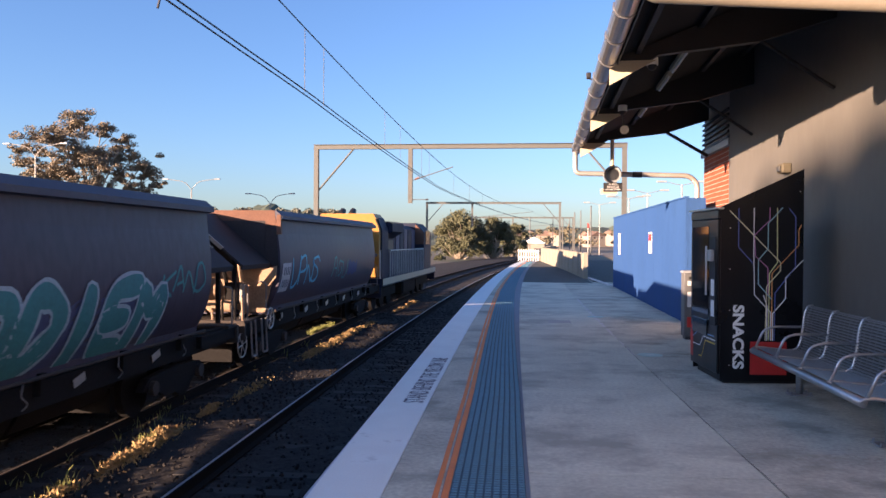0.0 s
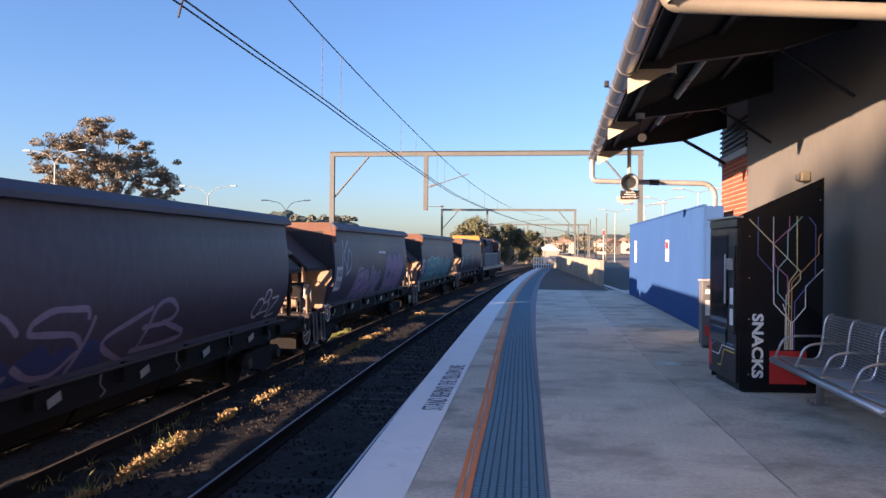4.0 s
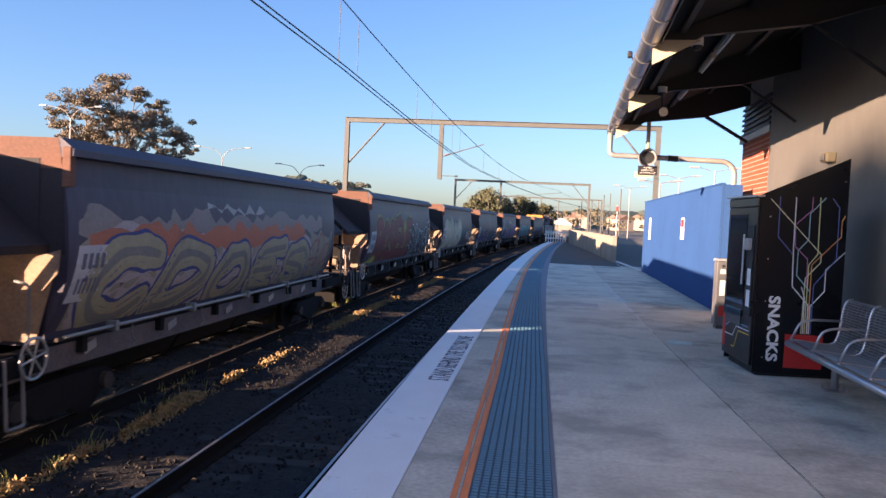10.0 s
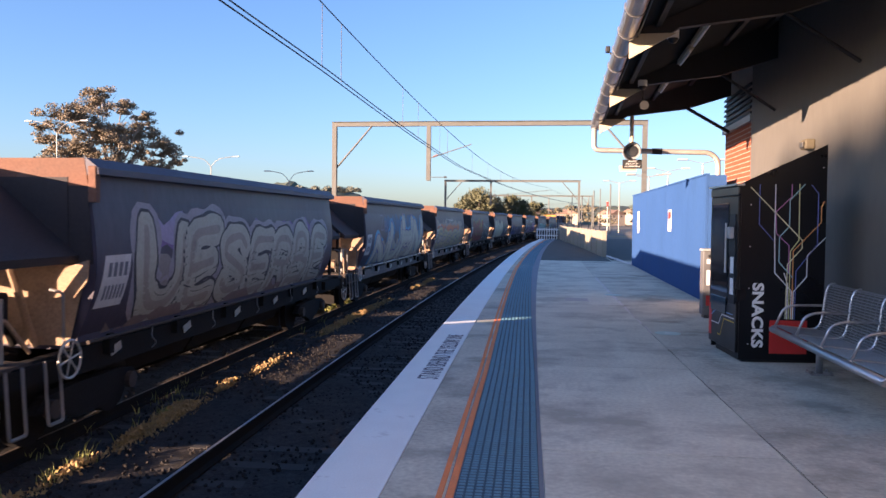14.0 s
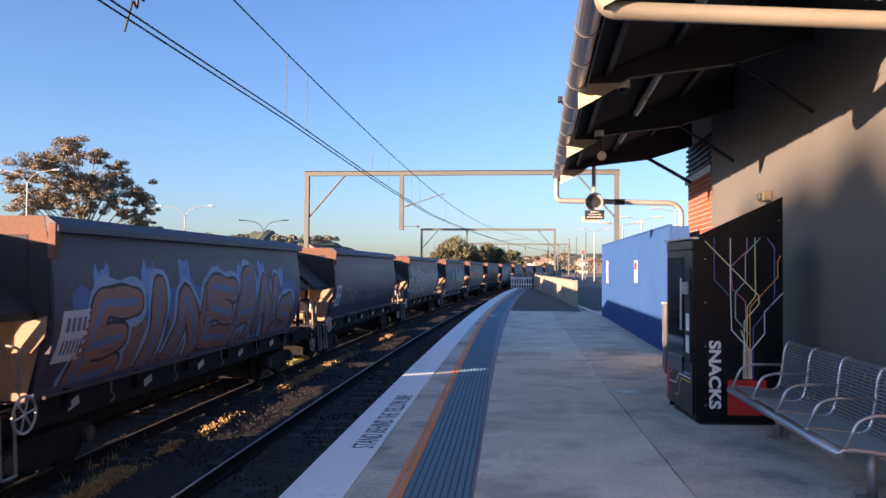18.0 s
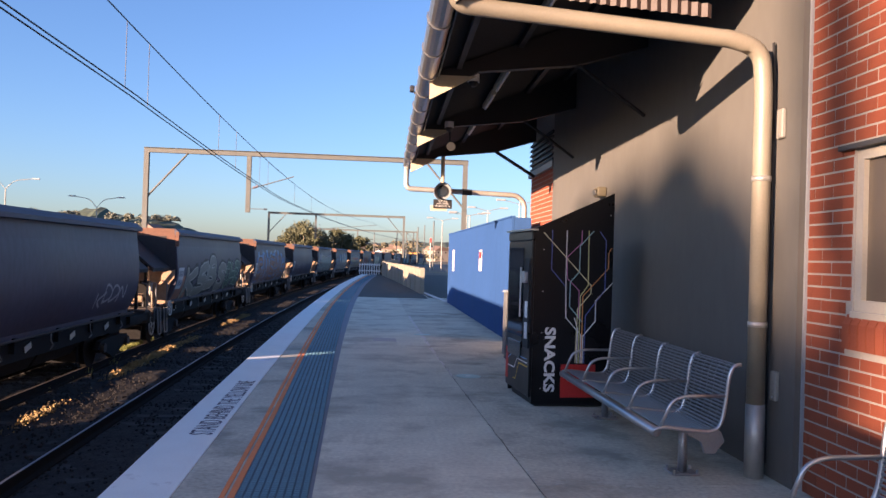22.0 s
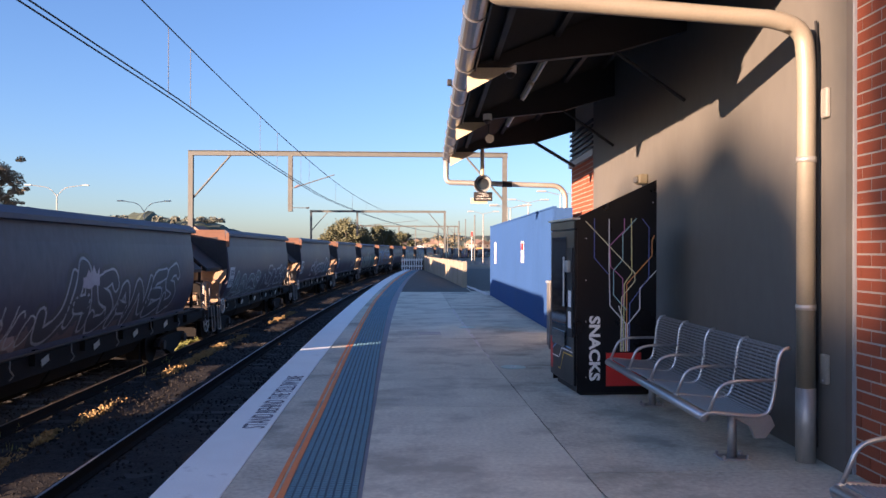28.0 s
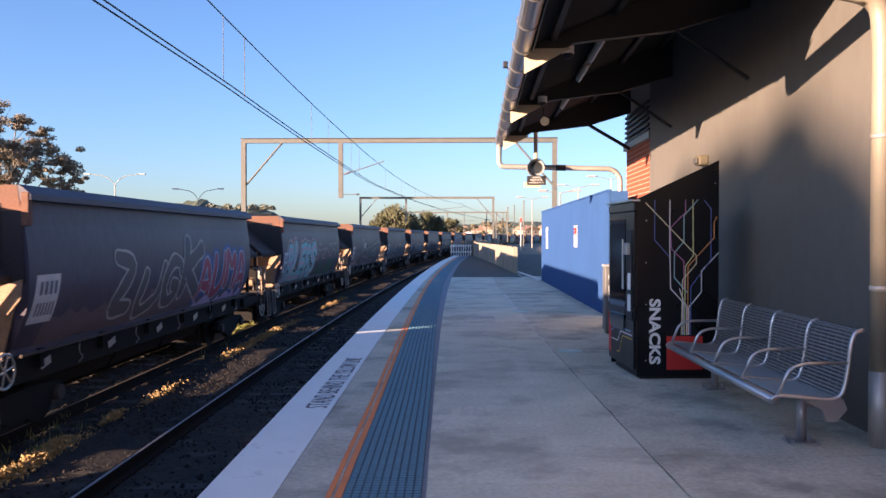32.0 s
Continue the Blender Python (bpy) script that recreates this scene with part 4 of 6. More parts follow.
    part("hood", PR([(3.0, 1.06), (3.44, 1.06), (3.44, 1.10), (3.02, 1.09)], 1, 12.93, 13.22), M_GREYBOX, h)
    for z, high, material in ((0.20, 0.16, M_RED), (0.52, 0.24, M_WHITEP), (0.86, 0.07, M_WHITEP)):
        part("notice", B(3.07, 3.15, 12.945, 12.949, z, z + high), material, h)
    part("button", T([(3.11, 12.94, 0.98), (3.11, 12.95, 0.98)], 0.022, 12), M_BLACK, h)


def flatline(pts, w, normal):
    """A mitred flat line of width w."""
    bm = bmesh.new()
    nrm = Vector(normal)
    pts = [Vector(p) for p in pts]
    prev = None
    for i, p in enumerate(pts):
        t0 = (p - pts[i - 1]).normalized() if i else (pts[1] - p).normalized()
        t1 = (pts[i + 1] - p).normalized() if i + 1 < len(pts) else t0
        t = (t0 + t1).normalized()
        side = t.cross(nrm).normalized()
        k = w / 2 / max(0.4, side.dot(t0.cross(nrm).normalized()))
        pair = [bm.verts.new(p + side * k), bm.verts.new(p - side * k)]
        if prev:
            bm.faces.new((prev[0], prev[1], pair[1], pair[0]))
        prev = pair
    r = bmesh.ops.extrude_face_region(bm, geom=bm.faces[:])
    bmesh.ops.translate(bm, vec=-nrm * 0.001, verts=[g for g in r["geom"] if isinstance(g, bmesh.types.BMVert)])
    return bm


def build_hoarding():
    h = tagged(new("hoarding"), "blue painted plywood hoarding along the platform", "hoarding", kind="structure")
    y0, y1 = 15.6, 28.4
    n = 10
    for i in range(n):
        a, b = y0 + (y1 - y0) * i / n, y0 + (y1 - y0) * (i + 1) / n
        part("panel", B(3.55, 3.59, a + 0.002, b - 0.002, 0.0, 2.40), M_BLUEH, h)
    part("return_panel", B(3.592, 6.5, y1 - 0.04, y1, 0.0, 2.40), M_BLUEH, h)
    part("near_return", B(3.594, 3.92, 15.6, 15.64, 0.0, 2.40), M_BLUEH, h)
    part("cap", B(3.53, 3.61, y0, y1, 2.40, 2.43), M_BLUEH, h)
    for y, z0, z1, red in ((20.0, 1.28, 1.80, True), (26.6, 1.15, 1.85, False)):
        p = thing("notice", "white notice with a red heading on blue hoarding" if red else "plain white notice on blue hoarding", "notice")
        part("sheet", B(3.544, 3.549, y - 0.28, y + 0.2, z0, z1), M_WHITEP, p)
        if red:
            part("heading", B(3.541, 3.5435, y - 0.24, y + 0.16, z1 - 0.22, z1 - 0.04), M_RED, p)
        for k in range(5):
            part("print_bar", B(3.541, 3.5435, y - 0.22, y + 0.1, z0 + 0.05 + k * 0.05, z0 + 0.07 + k * 0.05), mat("faint_print", (0.45, 0.45, 0.47), 0.8, vary=0.1), p)

# ---------------------------------------------------------------- overhead line
def isec(x, y, a, b, turned=False):
    """An I section round (x, y): half width a, half depth b."""
    t = 0.022
    if turned:
        return [(x - a, y - b), (x - a + t, y - b), (x - a + t, y - t / 2), (x + a - t, y - t / 2), (x + a - t, y - b), (x + a, y - b), (x + a, y + b), (x + a - t, y + b), (x + a - t, y + t / 2), (x - a + t, y + t / 2), (x - a + t, y + b), (x - a, y + b)]
    return [(x - a, y - b), (x + a, y - b), (x + a, y - b + t), (x + t / 2, y - b + t), (x + t / 2, y + b - t), (x + a, y + b - t), (x + a, y + b), (x - a, y + b), (x - a, y + b - t), (x - t / 2, y + b - t), (x - t / 2, y - b + t), (x - a, y - b + t)]


def build_gantries():
    for y, xl, xr, xd, zb in ((55.2, -14.55, 7.1, -7.75, 8.1), (130.0, -16.2, 5.7, -8.65, 7.85), (205.0, -13.0, 12.0, -3.4, 7.8)):
        g = thing("gantry", "grey steel gantry carrying the overhead wires across the tracks", "gantry", "overhead gantries")
        for x in (xl, xr):
            bm = PR(isec(x, y, 0.16, 0.15), 2, -1.75, zb)
            part("column", bm, M_GANTRY, g)
        bm = PR([(b, c) for c, b in isec(zb + 0.15, y, 0.17, 0.14, True)], 0, xl - 0.2, xr + 0.2)
        part("beam", bm, M_GANTRY, g)
        part("brace", T([(xl + 0.1, y, zb - 3.0), (xl + 2.7, y, zb)], 0.07, 8), M_GANTRY, g)
        part("brace", T([(xr - 0.1, y, zb - 3.0), (xr - 2.7, y, zb)], 0.07, 8), M_GANTRY, g)
        bm = PR(isec(xd, y, 0.15, 0.13), 2, zb - 3.85, zb - 0.02)
        part("drop_post", bm, M_GANTRY, g)
        x2 = on_line(y, D_TRACK2).x
        part("registration_arm", T([(xd, y - 0.1, zb - 2.3), (x2 + 0.9, y - 0.1, zb - 1.3)], 0.035, 8), M_GANTRY, g)
        part("steady_arm", T([(xd, y - 0.1, zb - 3.6), (xd + 1.1, y - 0.1, zb - 3.6)], 0.025, 8), M_GANTRY, g)
        for k in range(4):
            part("insulator", T([(xd + 0.35 + 0.08 * k, y - 0.1, zb - 2.3 + 0.134 + 0.031 * k), (xd + 0.39 + 0.08 * k, y - 0.1, zb - 2.3 + 0.149 + 0.031 * k)], 0.085, 10), mat("insulator", (0.25, 0.13, 0.08), 0.3, vary=0.1), g, "brown insulator disc")
        part("insulator", T([(xd + 1.1, y - 0.1, zb - 3.6), (xd + 1.3, y - 0.1, zb - 3.6)], 0.06, 10), M_DARKTRIM, g)
    def z_mess(s):
        if s < 55.2:
            return 7.05 + min(1.05, (55.2 - s) * 0.027)
        f = ((s - 55.2) / 75.0) % 1.0
        return 6.55 + 2.0 * (f - 0.5) ** 2
    def z_cont(s):
        return 5.30 + 0.70 * max(0, min(1, (55 - s) / 32.0))
    for off, zf, name in ((-0.10, z_cont, "contact_wire"), (0.10, z_cont, "contact_wire"), (0.0, z_mess, "messenger_wire")):
        pts = [on_line(s, D_TRACK2 - 0.0 + off, zf(s)) for s in range(-24, 216, 3)]
        w = link_mesh(name, T(pts, 0.019, 6), M_WIRE)
        tagged(w, "taut dark overhead wire above the far track", "wire")
    for s in (12, 23.2, 25.4, 36, 40, 47, 50, 62, 72, 82, 92):
        d = link_mesh("dropper_wire", T([on_line(s, D_TRACK2, z_mess(s)), on_line(s, D_TRACK2, z_cont(s))], 0.010, 5), M_WIRE)
        tagged(d, "thin vertical dropper between overhead wires", "wire", "droppers")
    h = link_mesh("pulley_hook", T(bend([on_line(13.9, D_TRACK2 + 0.1, 5.74), on_line(14.0, D_TRACK2, 6.35), on_line(14.15, D_TRACK2, 6.2), on_line(14.2, D_TRACK2, 6.5), on_line(14.4, D_TRACK2, 6.45)], 0.1), 0.025, 6), M_WIRE)
    tagged(h, "dark looped jumper cable on the contact wires", "cable")


def lamp_post(name, x, y, z, arms, height_label="tall street lamp with two curved arms", base=-1.75, reach=2.6, r=0.075, straight=False):
    L = thing(name, height_label, "street lamp", "street lamps")
    part("pole", T([(x, y, base), (x, y, z - (0.3 if straight else 1.5))], [r * 1.4, r], 10), M_LAMPPOLE, L)
    for k in arms:
        ang = radians(k)
        dx, dy = math.cos(ang), math.sin(ang)
        if straight:
            part("arm", T([(x, y, z - 0.35), (x + dx * reach, y + dy * reach, z)], r * 0.5, 8), M_LAMPPOLE, L)
        else:
            part("arm", T(bend([(x, y, z - 1.5), (x + dx * 0.28 * reach, y + dy * 0.28 * reach, z - 0.35), (x + dx * reach, y + dy * reach, z)], 0.9), r * 0.62, 8), M_LAMPPOLE, L)
        hd = B(-0.45, 0.45, -0.16, 0.16, -0.08, 0.08, bev=0.03)
        ob = part("lamp_head", hd, M_GREYBOX, L)
        ob.matrix_world = pose(x + dx * (reach + 0.3), y + dy * (reach + 0.3), z, 0, 0, k)
    return L


def build_lamps():
    lamp_post("street_lamp", -55.8, 85, 12.5, (0, 180), reach=3.2)
    lamp_post("street_lamp", -36.4, 110, 8.3, (0, 180), reach=2.9)
    lamp_post("street_lamp", -48.2, 110, 10.4, (0, 180), reach=3.6)
    lamp_post("street_lamp", -62.0, 70, 12.5, (0,))
    for x, y, z in ((16.5, 62, 7.2), (14.5, 74, 7.2), (13.2, 86, 7.2), (12.3, 98, 7.2), (11.0, 84, 6.5), (10.5, 112, 7.2)):
        lamp_post("yard_lamp", x, y, z, (0, 180), "galvanised car park lamp with twin arms", -0.3, 1.5, 0.06, True)
    for x, y, z in ((0.9, 150, 6.3), (5.2, 150, 6.3), (7.5, 120, 6.0), (9.3, 112, 6.6), (6.4, 135, 5.6), (8.3, 150, 6.2), (10.4, 150, 7.5)):
        p = thing("line_post", "slim grey line side post", "post", "line side posts")
        part("shaft", T([(x, y, -1.75), (x, y, z)], 0.085, 8), M_GANTRY, p)
        part("cap", T([(x, y, z), (x, y, z + 0.1)], 0.10, 8), M_DARKTRIM, p)
    s = thing("signal", "red signal light on a post beyond the platform", "signal")
    part("post", T([(8.4, 105, -1), (8.4, 105, 4.2)], 0.08, 8), M_LAMPPOLE, s)
    part("head", B(8.26, 8.54, 104.8, 105, 3.5, 4.1), mat("signal_red", (0.28, 0.05, 0.04), 0.6, vary=0.1), s, "red painted signal board")


# ---------------------------------------------------------------- trees
def tree(name, label, x, y, z, height, spread, leaf, seed, clumps, trunk_r=0.35, lift=0.35, leaf_size=0.28, per=90, flat_top=0.7, lean=0.0, small=1.0):
    rnd = random.Random(seed)
    t = thing(name, label, "tree", m=pose(x, y, z))
    bm = bmesh.new()
    fork = Vector((lean * 0.3, 0, height * lift))
    tube(bm, [(0, 0, 0), (0.1 * lean, 0, height * lift * 0.5), fork], [trunk_r, trunk_r * 0.8, trunk_r * 0.65], 9)
    verts, faces = [], []
    for c in range(clumps):
        a = rnd.uniform(0, 2 * math.pi)
        f = math.sqrt(rnd.uniform(0.02, 1))
        hz = lift + 0.08 + (1 - lift - 0.08) * rnd.random() ** 0.8
        rad = spread * (0.30 + 0.70 * math.sin(math.pi * min(1, (hz - lift) / (1 - lift) * 0.75 + 0.18)))
        if small < 1:
            hz = rnd.uniform(lift + 0.18, 0.97)
            mid_h = (lift + 1.15) / 2 - 0.15
            rad = spread * math.sqrt(max(0.05, 1 - ((hz - mid_h) / (1.04 - mid_h)) ** 2))
        p = Vector((math.cos(a) * f * rad + lean * hz, math.sin(a) * f * rad, hz * height))
        mid = fork.lerp(p, 0.5) + Vector((rnd.uniform(-.4, .4), rnd.uniform(-.4, .4), -height * 0.03))
        if rnd.random() < 0.6:
            tube(bm, [fork, mid, p], [trunk_r * 0.36, trunk_r * 0.2, 0.03], 5)
        cr = spread * rnd.uniform(0.15, 0.27) * small
        for _ in range(per):
            d = Vector((rnd.gauss(0, 1), rnd.gauss(0, 1), rnd.gauss(0, 1)))
            d = d * cr * 0.52 if small < 1 else d.normalized() * cr * rnd.random() ** 0.35
            d.z *= flat_top
            q = p + d
            ls = leaf_size * rnd.uniform(0.6, 1.4)
            e = Euler((rnd.uniform(0, 6.3), rnd.uniform(0, 6.3), rnd.uniform(0, 6.3))).to_matrix()
            base = len(verts)
            verts += [q + e @ Vector(v) * ls for v in ((-0.35, 0, 0), (0, -0.5, 0.08), (0.35, 0, 0), (0, 0.5, -0.08))]
            faces.append((base, base + 1, base + 2, base + 3))
    part("trunk", bm, M_BARK, t, "pale bark trunk and limbs")
    me = bpy.data.meshes.new("crown")
    me.from_pydata(verts, [], faces)
    me.materials.append(leaf)
    c = new("crown", me)
    c.parent = t
    return t


GUM_CLUMPS = "-.9 16.2 1.5,1.7 15.7 1.5,-1.1 15.2 1.5,-3.8 14.3 1.1,-5.6 13.1 1.8,-7.4 12.3 1.0,-7.3 10.6 1.2,-3.0 13.2 1.5,3.9 14.1 1.0,4.1 13.2 .9,2.8 12.5 1.5,.9 11.7 1.7,-1.5 12.2 1.5,-.4 11.0 1.3,-2.8 10.0 1.6,-4.1 9.3 1.6,-2.2 9.0 1.5,-5.4 9.8 1.3,1.7 10.7 1.2,3.5 9.8 1.2,1.7 8.8 1.3,5.0 11.6 1.5,6.3 10.6 1.2,7.2 9.5 1.2,8.1 8.5 .9,5.9 7.8 1.1,7.6 6.3 1.4,9.0 6.0 .8,.2 8.2 1.2,-6.5 8.3 1.4"


def gum_tree(x, y, z):
    """An open gum: domed leaf clumps at the ends of rising limbs."""
    rnd = random.Random(4)
    t = thing("gum_tree", "tall spreading gum tree with gaps in its crown", "tree", m=pose(x, y, z, 0, 0, 31))
    bm = bmesh.new()
    fork = Vector((0.3, 0, 6.5))
    tube(bm, [(0, 0, 0), (0.25, 0.1, 3.2), fork], [0.62, 0.5, 0.42], 10)
    verts, faces = [], []
    for k, row in enumerate(GUM_CLUMPS.split(",")):
        cx, cz, r = (float(v) for v in row.split(" "))
        r *= 1.28
        c = Vector((cx, rnd.uniform(-1, 1) * max(1.0, 4.5 - abs(cx) * 0.4), cz + 1.75))
        knee = fork.lerp(c, 0.45) + Vector((rnd.uniform(-.5, .5), rnd.uniform(-.4, .4), -0.5 if abs(cx) > 3 else 0.5))
        tube(bm, [fork, knee, c], [0.15, 0.085, 0.025], 6)
        for _ in range(3):
            tube(bm, [knee.lerp(c, 0.55), c + Vector((rnd.gauss(0, r * 0.6), rnd.gauss(0, r * 0.6), rnd.uniform(-0.2, 0.4) * r))], [0.05, 0.015], 4)
        puffs = [(c + Vector((rnd.gauss(0, r * 0.50), rnd.gauss(0, r * 0.50), rnd.gauss(0, r * 0.30))), r * rnd.uniform(0.28, 0.58)) for _ in range(12)]
        for _ in range(int(1050 * r)):
            p, pr = rnd.choice(puffs)
            d = Vector((rnd.gauss(0, 1), rnd.gauss(0, 1), rnd.gauss(0, 1))).normalized() * pr * rnd.random() ** 0.4
            d.z = d.z * 0.75 if d.z > 0 else d.z * 0.4
            ls = rnd.uniform(0.12, 0.28)
            e = Euler((rnd.uniform(0, 6.3), rnd.uniform(0, 6.3), rnd.uniform(0, 6.3))).to_matrix()
            base = len(verts)
            verts += [p + d + e @ Vector(v) * ls for v in ((-0.35, 0, 0), (0, -0.6, 0.08), (0.35, 0, 0), (0, 0.6, -0.08))]
            faces.append((base, base + 1, base + 2, base + 3))
    part("trunk", bm, M_BARK, t, "pale bark trunk and limbs")
    me = bpy.data.meshes.new("crown")
    me.from_pydata(verts, [], faces)
    me.materials.append(M_LEAF)
    new("crown", me).parent = t


def build_trees():
    gum_tree(-55.6, 95.6, -1.4)
    tree("tree", "dense dark green tree behind the railway", -12.5, 150, -1.75, 8.8, 5.4, M_LEAFD, 7, 70, 0.4, -0.05, 0.34, 260, 0.8, small=0.85)
    tree("tree", "dense dark green tree behind the railway", -6.5, 158, -1.75, 8.0, 4.6, M_LEAFD, 8, 55, 0.4, -0.05, 0.34, 260, 0.8, small=0.85)
    tree("tree", "dark green tree beside the far signals", -2.5, 172, -1.75, 7.2, 3.6, M_LEAFD, 9, 40, 0.3, -0.05, 0.34, 240, 0.8, small=0.85)
    tree("tree", "bushy green tree beside the car park", 24, 110, -0.3, 6.0, 3.2, M_LEAFD, 10, 40, 0.3, -0.05, 0.4, 240, 0.8, small=0.85)
    # trees behind the camera that shade the station wall
    for k, (x, y, h, r, lift) in enumerate(SHADE_TREES):
        tree("tree", "unseen gum tree behind the viewer that shades the station", x, y, -1.75, h, r, M_LEAF, 20 + k, 44, 0.3, lift, 0.50, 480, 0.6)
    # unseen row added to keep low sky glow off the station wall
    for k in range(7):
        tree("tree", "unseen gum tree behind the viewer that shades the station", -58 + 4 * math.sin(k * 2.3), -53 - 6.5 * k, -1.75, 14 + 1.5 * math.sin(k * 1.7), 4.0, M_LEAFD, 40 + k, 44, 0.3, 0.25, 0.8, 130, 0.8)


def hill(name, label, pts, depth, y, base=-2.0, material=None):
    """A ridge whose crest runs through (x, height) pairs at distance y."""
    bm = bmesh.new()
    rnd = random.Random(5)
    fine = []
    for (x0, h0), (x1, h1) in zip(pts, pts[1:]):
        n = max(2, int(abs(x1 - x0) / (y * 0.006)))
        fine += [(x0 + (x1 - x0) * i / n, h0 + (h1 - h0) * i / n + rnd.uniform(-1, 1) * y * 0.0012) for i in range(n)]
    fine.append(pts[-1])
    rows = []
    for f, k in ((-1, 0), (-0.5, 0.6), (-0.2, 0.9), (0, 1.0), (0.6, 0.5), (1, 0)):
        rows.append([bm.verts.new((x, y + f * depth + rnd.uniform(-1, 1) * depth * 0.03, base + (h - base) * k * rnd.uniform(0.97, 1.03))) for x, h in fine])
    for a, b in zip(rows, rows[1:]):
        for i in range(len(fine) - 1):
            bm.faces.new((a[i], a[i + 1], b[i + 1], b[i]))
    return structure(name, bm, material or M_HILL, label, "hill")


def leaf_band(name, label, places, leaf_size, seed, material, per=70):
    """Distant bushes as many small leaf clumps."""
    rnd = random.Random(seed)
    verts, faces = [], []
    for x, y, z, r in places:
        for _ in range(per):
            d = Vector((rnd.gauss(0, 1), rnd.gauss(0, 1), abs(rnd.gauss(0, 0.8)))).normalized() * r * rnd.random() ** 0.4
            q = Vector((x, y, z)) + d
            e = Euler((rnd.uniform(0, 6.3), rnd.uniform(0, 6.3), rnd.uniform(0, 6.3))).to_matrix()
            base = len(verts)
            ls = leaf_size * rnd.uniform(0.6, 1.4)
            verts += [q + e @ Vector(v) * ls for v in ((-0.4, 0, 0), (0, -0.5, 0.08), (0.4, 0, 0), (0, 0.5, -0.08))]
            faces.append((base, base + 1, base + 2, base + 3))
    me = bpy.data.meshes.new(name)
    me.from_pydata(verts, [], faces)
    me.materials.append(material)
    return tagged(new(name, me), label, "trees", kind="stuff")


def house(x, y, z, w, d, h, yaw, k):
    b = thing("house", "small far house with a tiled gable roof", "house", "far houses", pose(x, y, z, 0, 0, yaw))
    part("wall", B(-w / 2, w / 2, -d / 2, d / 2, -12, h), M_HOUSE, b)
    part("roof", PR([(-w / 2 - 0.5, h), (w / 2 + 0.5, h), (0, h + w * 0.28)], 1, -d / 2 - 0.4, d / 2 + 0.4), M_ROOF, b)
    for i in (-1, 1):
        win = part("window", B(i * w * 0.25 - 0.6, i * w * 0.25 + 0.6, -d / 2 - 0.05, -d / 2 - 0.02, h * 0.35, h * 0.75), M_DGLASS, b)
    return b


def build_distance():
    hill("hill_left", "wooded hill with houses far beyond the railway", [(-420, 4), (-260, 8), (-225, 15), (-200, 25), (-180, 27), (-160, 22), (-143, 23), (-130, 18), (-105, 10), (-60, 5), (0, 3)], 60, 540)
    hill("hill_far", "low hazy ridge on the horizon", [(-500, 10), (-100, 12), (0, 17), (90, 20), (160, 24), (260, 21), (420, 27), (700, 16)], 120, 900)
    rnd = random.Random(12)
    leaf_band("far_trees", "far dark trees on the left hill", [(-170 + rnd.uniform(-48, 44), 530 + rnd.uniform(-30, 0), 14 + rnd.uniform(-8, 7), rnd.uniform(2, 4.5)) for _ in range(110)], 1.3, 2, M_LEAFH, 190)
    leaf_band("far_scrub", "low scrub along the far side of the line", [(rnd.uniform(-60, -14), rnd.uniform(60, 220), -1.6, rnd.uniform(0.5, 1.1)) for _ in range(90)], 0.6, 3, M_LEAFD)
    leaf_band("far_gardens", "far trees among the houses", [(rnd.uniform(-60, 280), rnd.uniform(480, 950), rnd.uniform(0, 9), rnd.uniform(2.5, 6)) for _ in range(200)], 1.5, 4, M_LEAFG)
    for k in range(46):
        y = rnd.uniform(560, 1000)
        house(rnd.uniform(-0.06, 0.26) * y, y, -2 + (y - 400) * 0.024, rnd.uniform(9, 14), rnd.uniform(8, 12), rnd.uniform(2.6, 3.4), rnd.uniform(-40, 40), k)
    for k in range(10):
        house(-205 + k * 9, 490 + rnd.uniform(-15, 15), 7 + rnd.uniform(-3, 6), 11, 9, 3, rnd.uniform(-30, 30), k)
    shed = thing("station_shed", "white gabled station building far down the line", "building", m=pose(2.5, 270, -1.75))
    part("wall", B(-3.5, 3.5, -4, 4, 0, 3), M_HOUSE, shed)
    part("roof", PR([(-4, 3), (4, 3), (0, 5.2)], 1, -4.5, 4.5), M_WHITEP, shed)


def litter(name, label, heaps, material, seed):
    """Low ragged heaps of dry leaves and weeds between the tracks."""
    rnd = random.Random(seed)
    verts, faces = [], []
    for s0, s1, d, wide, n in heaps:
        spots = [(rnd.uniform(s0, s1), d + rnd.gauss(0, wide * 0.6), rnd.uniform(0.12, 0.38)) for _ in range(max(2, int((s1 - s0) * 2.2)))]
        for _ in range(n):
            cs, cd, cr = rnd.choice(spots)
            s, dd = cs + rnd.gauss(0, cr * 1.6), cd + rnd.gauss(0, cr * 0.24)
            rise = max(0, 0.12 - abs(s - cs) * 0.12) * rnd.random()
            c = on_line(s, dd, -1.285 + rise)
            e = Euler((rnd.gauss(0, 1.3), rnd.gauss(0, 1.3), rnd.uniform(0, 6.3))).to_matrix()
            l, w = rnd.uniform(0.018, 0.046), rnd.uniform(0.010, 0.021)
            base = len(verts)
            verts += [c + e @ Vector(v) for v in ((-l, 0, 0), (0, -w, 0.004), (l, 0, 0.012), (0, w, 0.004))]
            faces.append((base, base + 1, base + 2, base + 3))
    me = bpy.data.meshes.new(name)
    me.from_pydata(verts, [], faces)
    me.materials.append(material)
    tagged(new(name, me), label, "leaf litter", kind="stuff")


